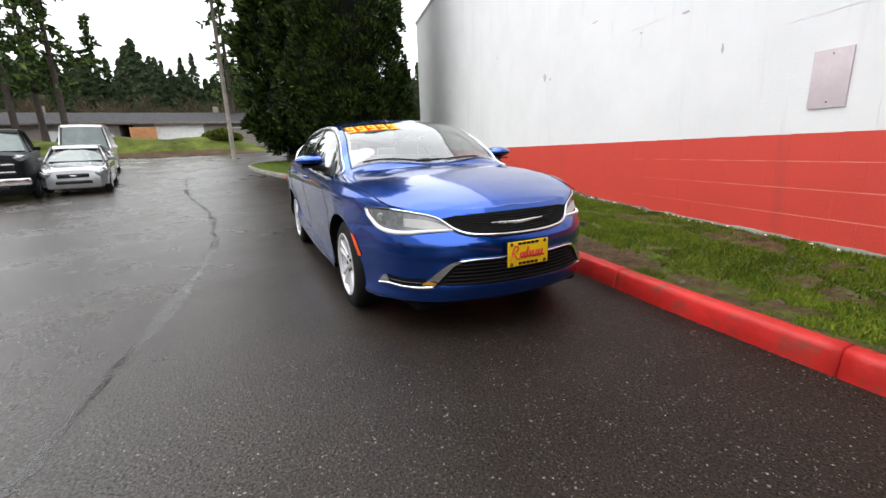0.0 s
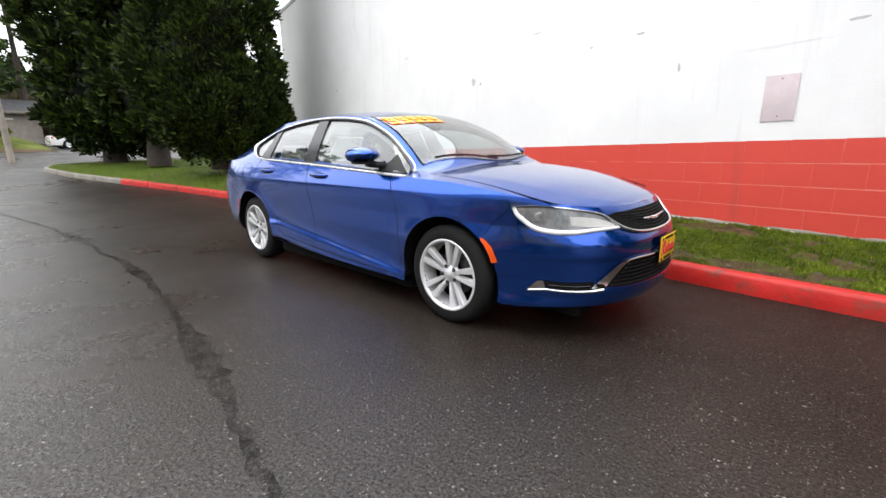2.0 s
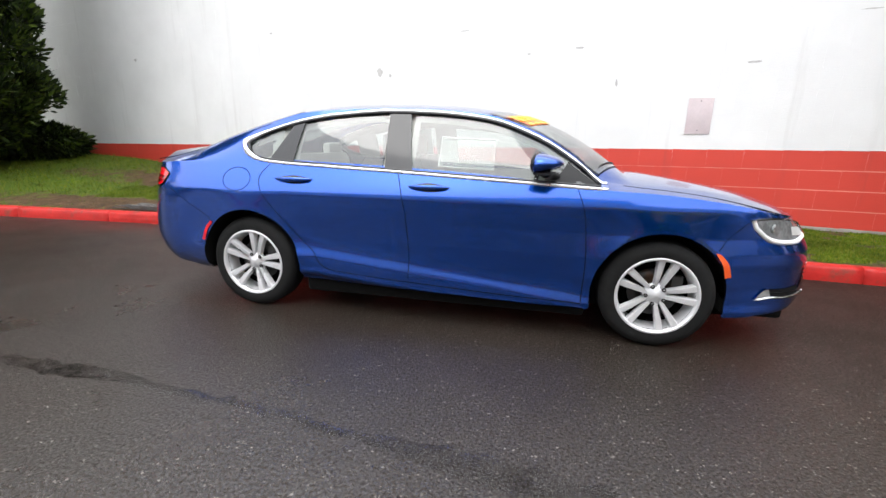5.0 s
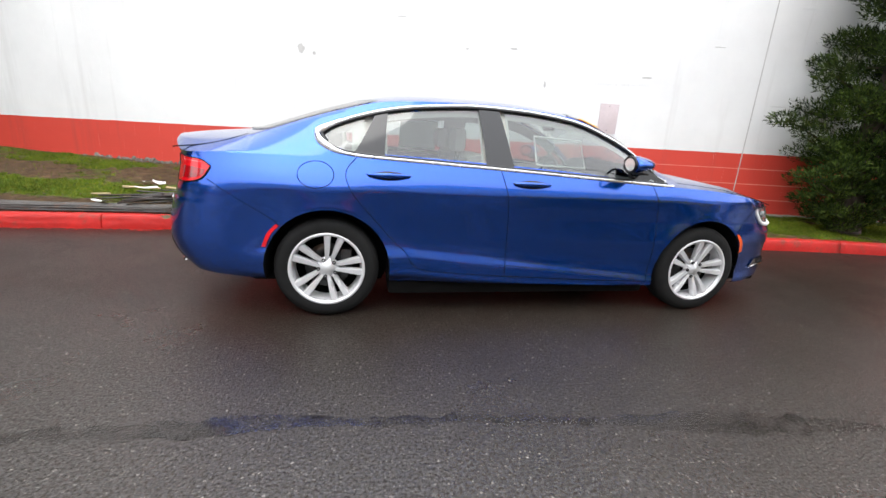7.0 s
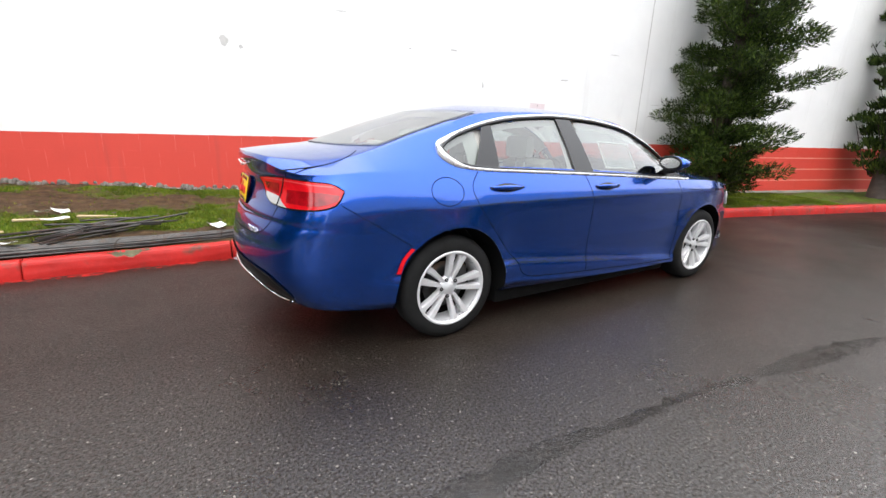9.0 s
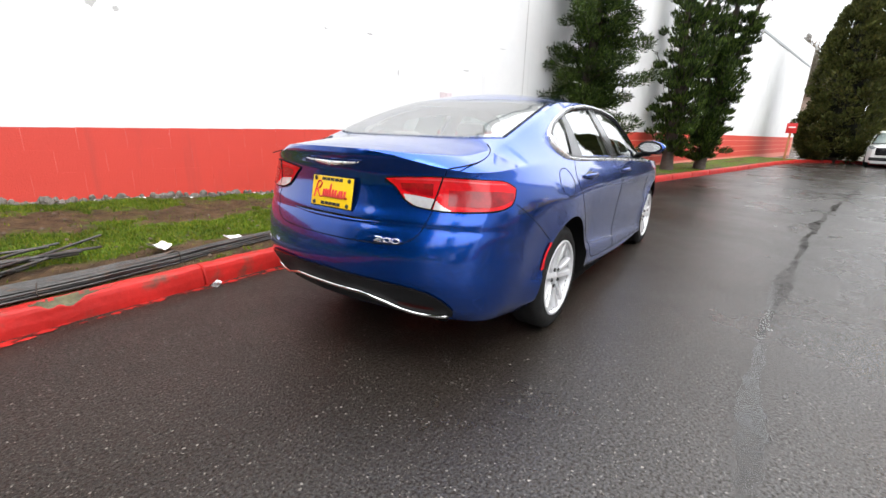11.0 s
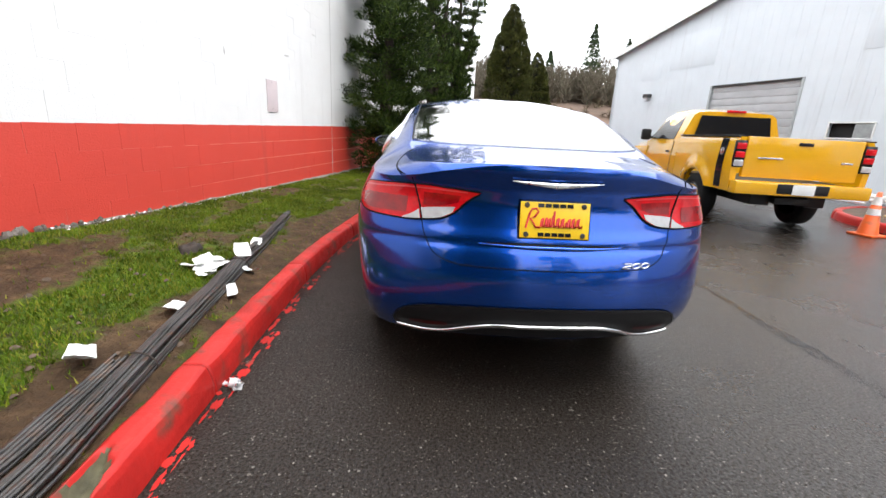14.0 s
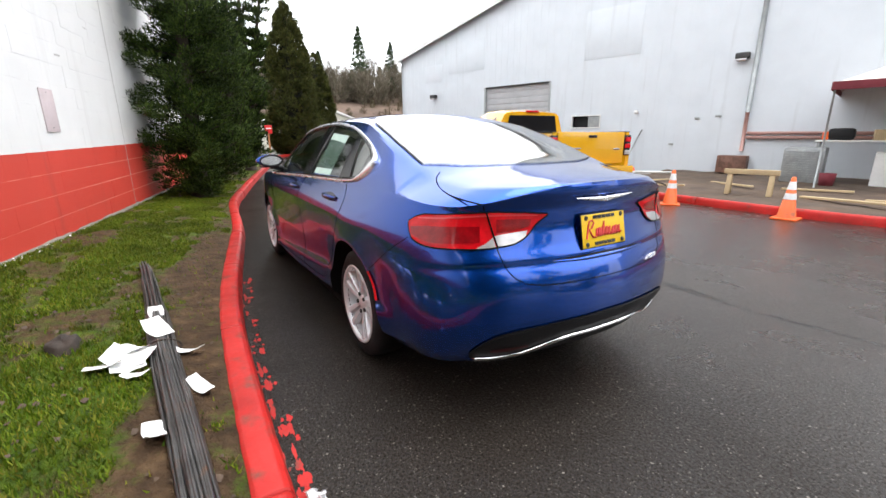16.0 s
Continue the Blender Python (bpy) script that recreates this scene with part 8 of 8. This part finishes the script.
def bare_trees(name, label, spots, mat, seed, fine=1.0):
    """Leafless trees: thin trunks with many fine upright twigs, in one mesh."""
    rng2 = np.random.RandomState(seed)
    V, Fc = [], []
    for x, y, z, h, wd in spots:
        n = int((60 + 16 * h) * fine)
        for k in range(n):
            f, a = rng2.uniform(0.15, 0.9), rng2.uniform(0, 6.28)
            r = wd / 2 * math.sin(math.pi * min(1, f * 0.9 + 0.1)) * rng2.uniform(0.2, 1.0)
            foot = np.array([x + 0.6 * r * math.cos(a), y + 0.6 * r * math.sin(a), z + h * f * 0.85])
            tip = foot + np.array([0.5 * r * math.cos(a) + rng2.normal(0, 0.07 * h), 0.5 * r * math.sin(a) + rng2.normal(0, 0.07 * h), h * rng2.uniform(0.06, 0.2)])
            w = (0.045 + 0.012 * h * (1 - f)) / fine ** 0.8
            t1 = rng2.uniform(0, 6.28)
            side = np.array([math.cos(t1) * w, math.sin(t1) * w, 0])
            b = len(V)
            V += [tuple(foot - side), tuple(foot + side), tuple(tip)]
            Fc.append((b, b + 1, b + 2))
        b = len(V)
        V += [(x, y - 0.16, z), (x, y + 0.16, z), (x, y, z + h * 0.95), (x - 0.16, y, z), (x + 0.16, y, z)]
        Fc += [(b, b + 1, b + 2), (b + 3, b + 4, b + 2)]
    return tagged(part(name, (V, Fc), mat, smooth=False), label, "woods", kind="stuff")


rng3 = np.random.RandomState(21)
spots = []
for k in range(520):
    x, y = rng3.uniform(-105, -70), rng3.uniform(-75, 45)
    spots.append((x, y, float(road_z(x)), (rng3.uniform(7.5, 11) + 3.5 * (rng3.rand() > 0.8)) * (1 + 0.25 * (-(x) - 70) / 35), rng3.uniform(4, 7), False))
wood_patch("woods", "dark conifer wood behind the houses", spots, FAR_GREEN, 5)
spots = [(rng3.uniform(-70, -60), rng3.uniform(-50, 25), 1.9, rng3.uniform(4.5, 8.5), rng3.uniform(4, 7)) for k in range(150)]
bare_trees("brush", "bare brown winter trees behind the houses", spots, FAR_BROWN, 6, 2.5)
spots = [(rng3.uniform(-45, -30), rng3.uniform(-38, -20), 1.4, rng3.uniform(5, 9), rng3.uniform(4, 6)) for k in range(40)]
bare_trees("brush", "bare brown trees beside the road", spots, FAR_BROWN, 9, 3.0)


def tall_fir(at, h, w, seed, label):
    rng2 = np.random.RandomState(seed)
    t = thing("fir_tree", label, "tree", place=Matrix.Translation(at))
    part("trunk", trunk_mesh(h, 0.009 * h + 0.06), BARK, t)
    P, N = [], []
    for k in range(60):
        f = 0.22 + 0.78 * k / 60
        ln = w / 2 * (1 - f) ** 0.7 * rng2.uniform(0.5, 1.2) + 0.2
        a = rng2.uniform(0, 6.28)
        for g in np.linspace(0.15, 1, 12):
            for _ in range(4):
                P.append((ln * g * math.cos(a) + rng2.normal(0, 0.12), ln * g * math.sin(a) + rng2.normal(0, 0.12), h * f - 0.25 * ln * g * g + rng2.normal(0, 0.1)))
                N.append((math.cos(a) * 0.7, math.sin(a) * 0.7, -0.25))
    part("crown", foliage(np.array(P), np.array(N), 0.55, seed, 0.35), PINE, t)


tall_fir((-55.5, -0.8, 1.9), 25, 6, 71, "tall ragged fir behind the houses")
tall_fir((-60, 2.2, 2.0), 27, 6.5, 72, "tall ragged fir behind the houses")
tall_fir((-44, -14.2, 1.6), 25, 6, 73, "tall ragged fir beside the road")
tall_fir((-50, -17.5, 1.7), 27, 8, 74, "tall ragged fir beside the road")
tall_fir((-43, -17.2, 1.6), 24, 8, 76, "tall ragged fir beside the road")
tall_fir((-82, -19, 2.5), 20, 5, 75, "tall fir above the wood")

pole = thing("utility_pole", "leaning weathered timber utility pole", "pole", place=pose(-25.4, -1.5, float(road_z(-25.4)), 0, -2, 0))
part("shaft", tube([(0, 0, -0.1), (0, 0.0, 10.5)], [0.13, 0.09], 12), POLE_WOOD, pole)
part("crossarm", box(0.12, 2.0, 0.12, (0, 0, 9.4), 0.01), POLE_WOOD, pole)

# grass bank
rows = []
for u in np.linspace(0, 1, 50):
    y = -20 + 21.5 * u
    row = []
    for v in np.linspace(0, 1, 16):
        x = -34.5 - 9 * v - 2.5 * (2 * u - 1) ** 2
        hgt = 1.35 * math.sin(math.pi * v) ** 0.8 * min(1, 5 * u, 5 * (1 - u)) ** 0.7 * (1 + 0.3 * noise.noise(Vector((y * 0.5, v * 3, 0))))
        row.append((x, y, float(road_z(x)) + 0.02 + hgt))
    rows.append(row)
BANK_SOIL = surface("bank_foot_soil", (0.085, 0.058, 0.036), 0.95, vary=0.5, grain=6, patch=0.8, bump=0.8, specular=0.08)
BANK = surface("bank_turf_sheet", (0.085, 0.105, 0.016), 0.95, vary=0.7, grain=5, patch=0.6, bump=0.8, specular=0.08)
bank = tagged(part("grass_bank", grid([r[1:] for r in rows]), BANK), "rounded green grass bank across the road", "bank", kind="structure")
part("soil_edge", grid([r[:2] for r in rows]), BANK_SOIL, bank, "bare brown soil along the bank's foot")
spots = [(-40 + rng3.normal(0, 0.8), rng3.choice([-1.8, -2.6, -12.0]) + rng3.normal(0, 0.7), float(road_z(-40)) + 0.9, rng3.uniform(0.6, 1.0), rng3.uniform(1.0, 1.8), True) for k in range(12)]
wood_patch("shrubs", "low green shrubs on the grass bank", spots, BANK, 12)


def low_house(at, length, depth, eave, ridge, label, doors):
    h = thing("house", label, "house", place=Matrix.Translation(at))
    part("wall", box(depth, length, eave, (0, 0, 0), 0.0), HOUSE_WALL, h)
    rf = [(-depth / 2 - 0.7, eave - 0.15), (0, ridge), (depth / 2 + 0.7, eave - 0.15)]
    P = [[(x, y, z) for x, z in rf] + [(x, y, z - 0.18) for x, z in reversed(rf)] for y in (-length / 2 - 0.6, length / 2 + 0.6)]
    v, f = grid(P, close_v=True)
    f = list(f) + [tuple(range(6)), tuple(range(11, 5, -1))]
    part("roof", (v, f), ROOF_SHINGLE, h, smooth=False)
    for y, w, z0, hh, m in doors:
        d = part("garage_door", box(0.06, w, hh, (depth / 2 + 0.02, y, z0), 0.01), m, h)
        part("frame", box(0.05, w + 0.2, 0.12, (depth / 2 + 0.025, y, z0 + hh), 0.01), OFF_WHITE, d)
    part("fascia", box(0.06, length + 1.2, 0.22, (depth / 2 + 0.7, 0, eave - 0.3), 0.01), POLE_WOOD, h)
    part("chimney", box(0.6, 0.6, 1.0, (-0.4, 1.5, ridge - 0.3), 0.02), HOUSE_WALL, h)


gz = float(road_z(-54))
low_house((-56, -4.2, gz), 13, 8, 2.9, 4.15, "long low house with a grey shingle roof and white garage doors", [(-2.2, 4.6, 0.3, 2.2, OFF_WHITE), (3.6, 2.0, 0.1, 2.0, HOUSE_WALL)])
low_house((-56, -20.72, gz), 17.6, 8, 2.9, 4.15, "long low house with a grey shingle roof", [(4.0, 3.0, 0.5, 1.4, OFF_WHITE), (-2.5, 2.2, 0.6, 1.3, GLOSS_BLACK)])
low_house((-52, 7.5, gz), 7, 7, 2.5, 3.9, "small low house with a grey shingle roof", [(-1.5, 1.2, 0.6, 1.1, OFF_WHITE), (1.0, 1.2, 0.1, 2.0, OFF_WHITE)])
low_house((-58, -40, gz), 16, 8, 2.7, 4.3, "long low house with a grey shingle roof", [(0, 4.0, 0.1, 2.1, OFF_WHITE)])
fence = thing("cedar_fence", "short orange cedar fence beside the house", "fence", place=pose(-49.5, -9.4, float(road_z(-49.5))))
for k in range(14):
    part("board", box(0.04, 0.155, 2.4, (0, (k - 7) * 0.165, 0), 0.006), CEDAR_WOOD, fence)
parked_car("white hatchback parked far up the road", pose(-42, 3.6, float(road_z(-42)), 0, 0, 100), WHITE_CAR, 4.2, 1.72, 1.45)
parked_car("white van parked behind the bank", pose(-47, -12.8, float(road_z(-47)), 0, 0, 90), WHITE_CAR, 4.9, 1.9, 1.95, 1.15, 1.1, 0.9, (-2.3, -2.2, 0.9, 1.5), 1.15)
# low dark hedge below the near arborvitae
rngh = np.random.RandomState(3)
q = rngh.normal(0, 1, (9000, 3))
q /= np.linalg.norm(q, axis=1)[:, None]
hp = q * rngh.uniform(0.6, 1.0, (9000, 1)) * (1.3, 1.0, 0.42)
hedge = thing("low_shrub", "low dark clipped shrub below the trees", "shrub", place=Matrix.Translation((-11.0, 4.4, 1.05)))
part("leaves", foliage(hp, q, 0.13, 4), CEDAR, hedge)
part("stems", tube([(0, 0, -0.4), (0, 0, 0.2)], 0.06, 8), BARK, hedge)

# ---- distance ahead of the lot ----
def hill_z(x, y):
    v = (x - 58) / 34
    return -0.3 + 12.5 * max(0.0, v) ** 0.75 * (0.95 + 0.25 * noise.noise(Vector((y * 0.04, v * 2, 4)))) * min(1, (60 - y) / 60)


rows = []
for u in np.linspace(0, 1, 40):
    y = -160 + 220 * u
    rows.append([(58 + 34 * v, y, hill_z(58 + 34 * v, y)) for v in np.linspace(0, 1, 14)])
HILL = surface("winter_hillside", (0.125, 0.08, 0.055), 0.95, vary=0.4, grain=1.2, patch=0.12, bump=0.5)
tagged(part("hillside", grid(rows), HILL), "brown winter hillside with bare brush", "hill", kind="structure")
spots = []
for k in range(170):
    v, y = rng3.uniform(0.05, 0.75), rng3.uniform(-80, 5)
    spots.append((58 + 34 * v, y, hill_z(58 + 34 * v, y) - 0.3, rng3.uniform(1.0, 2.6), rng3.uniform(2.0, 4.0)))
bare_trees("brush", "bare brown brush on the hillside", spots, FAR_BROWN, 15)
spots = []
for k in range(520):
    y, x = rng3.uniform(-85, 15), rng3.uniform(76, 92)
    spots.append((x, y, hill_z(x, y) - 0.4, rng3.uniform(4, 8), rng3.uniform(2.5, 5)))
bare_trees("bare_trees", "bare grey-brown trees along the hilltop", spots, BARE_TREES, 18)
spots = [(86, -33, hill_z(86, -33) - 0.5, 13, 5, False), (84, -24, hill_z(84, -24) - 0.5, 9, 4, False), (88, -41, hill_z(88, -41) - 0.5, 10, 4, False), (80, -20, hill_z(80, -20) - 0.5, 8, 5, False)]
for k in range(9):
    y = rng3.uniform(-75, 10)
    x = rng3.uniform(84, 92)
    spots.append((x, y, hill_z(x, y) - 0.5, rng3.uniform(3, 7), rng3.uniform(2, 3.5), False))
wood_patch("woods", "scattered conifers along the hilltop", spots, FAR_GREEN, 16)
gable = thing("outbuilding", "low beige building with a shallow gable roof", "building", place=pose(44, -10.4, 0, 0, 0, 8))
part("wall", box(8, 7.5, 2.9, (0, 0, 0)), BEIGE, gable)
P = [[(x, y, z) for y, z in ((-4.2, 2.75), (0, 4.1), (4.2, 2.75), (4.2, 2.9), (0, 4.28), (-4.2, 2.9))] for x in (-4.3, 4.3)]
v, f = grid(P, close_v=True)
part("roof", (v, list(f) + [tuple(range(6)), tuple(range(11, 5, -1))]), OFF_WHITE, gable, smooth=False)
part("gable_end", slab([(-4.01, -3.75, 2.9), (-4.01, 3.75, 2.9), (-4.01, 0, 4.1)], (1, 0, 0), 0.1), BEIGE, gable)

# The steel building's side of the lot stands a little nearer than first laid out.
NEARER = Matrix.Translation((-0.08, 0, 0)) @ Matrix.Diagonal((0.959, 0.959, 0.959, 1))
SOUTH_SIDE = ("wall_south door_1 window_1 dirt_yard pickup_truck traffic_cone sawhorse plank pipe_heap leaning_pole condenser work_table carton tool_bag grey_cabinet bucket "
              "canopy_tent wall_lamp service_pipes pipe_box flood_sensor wall_stub painted_panel").split()
for ob in list(scene.collection.all_objects):
    kind = ob.name.split(".")[0]
    if ob.parent is None and (kind in SOUTH_SIDE or ob == yard_kerb or (kind == "parked_car" and ob.matrix_basis.translation.x > 0)):
        ob.matrix_basis = NEARER @ ob.matrix_basis
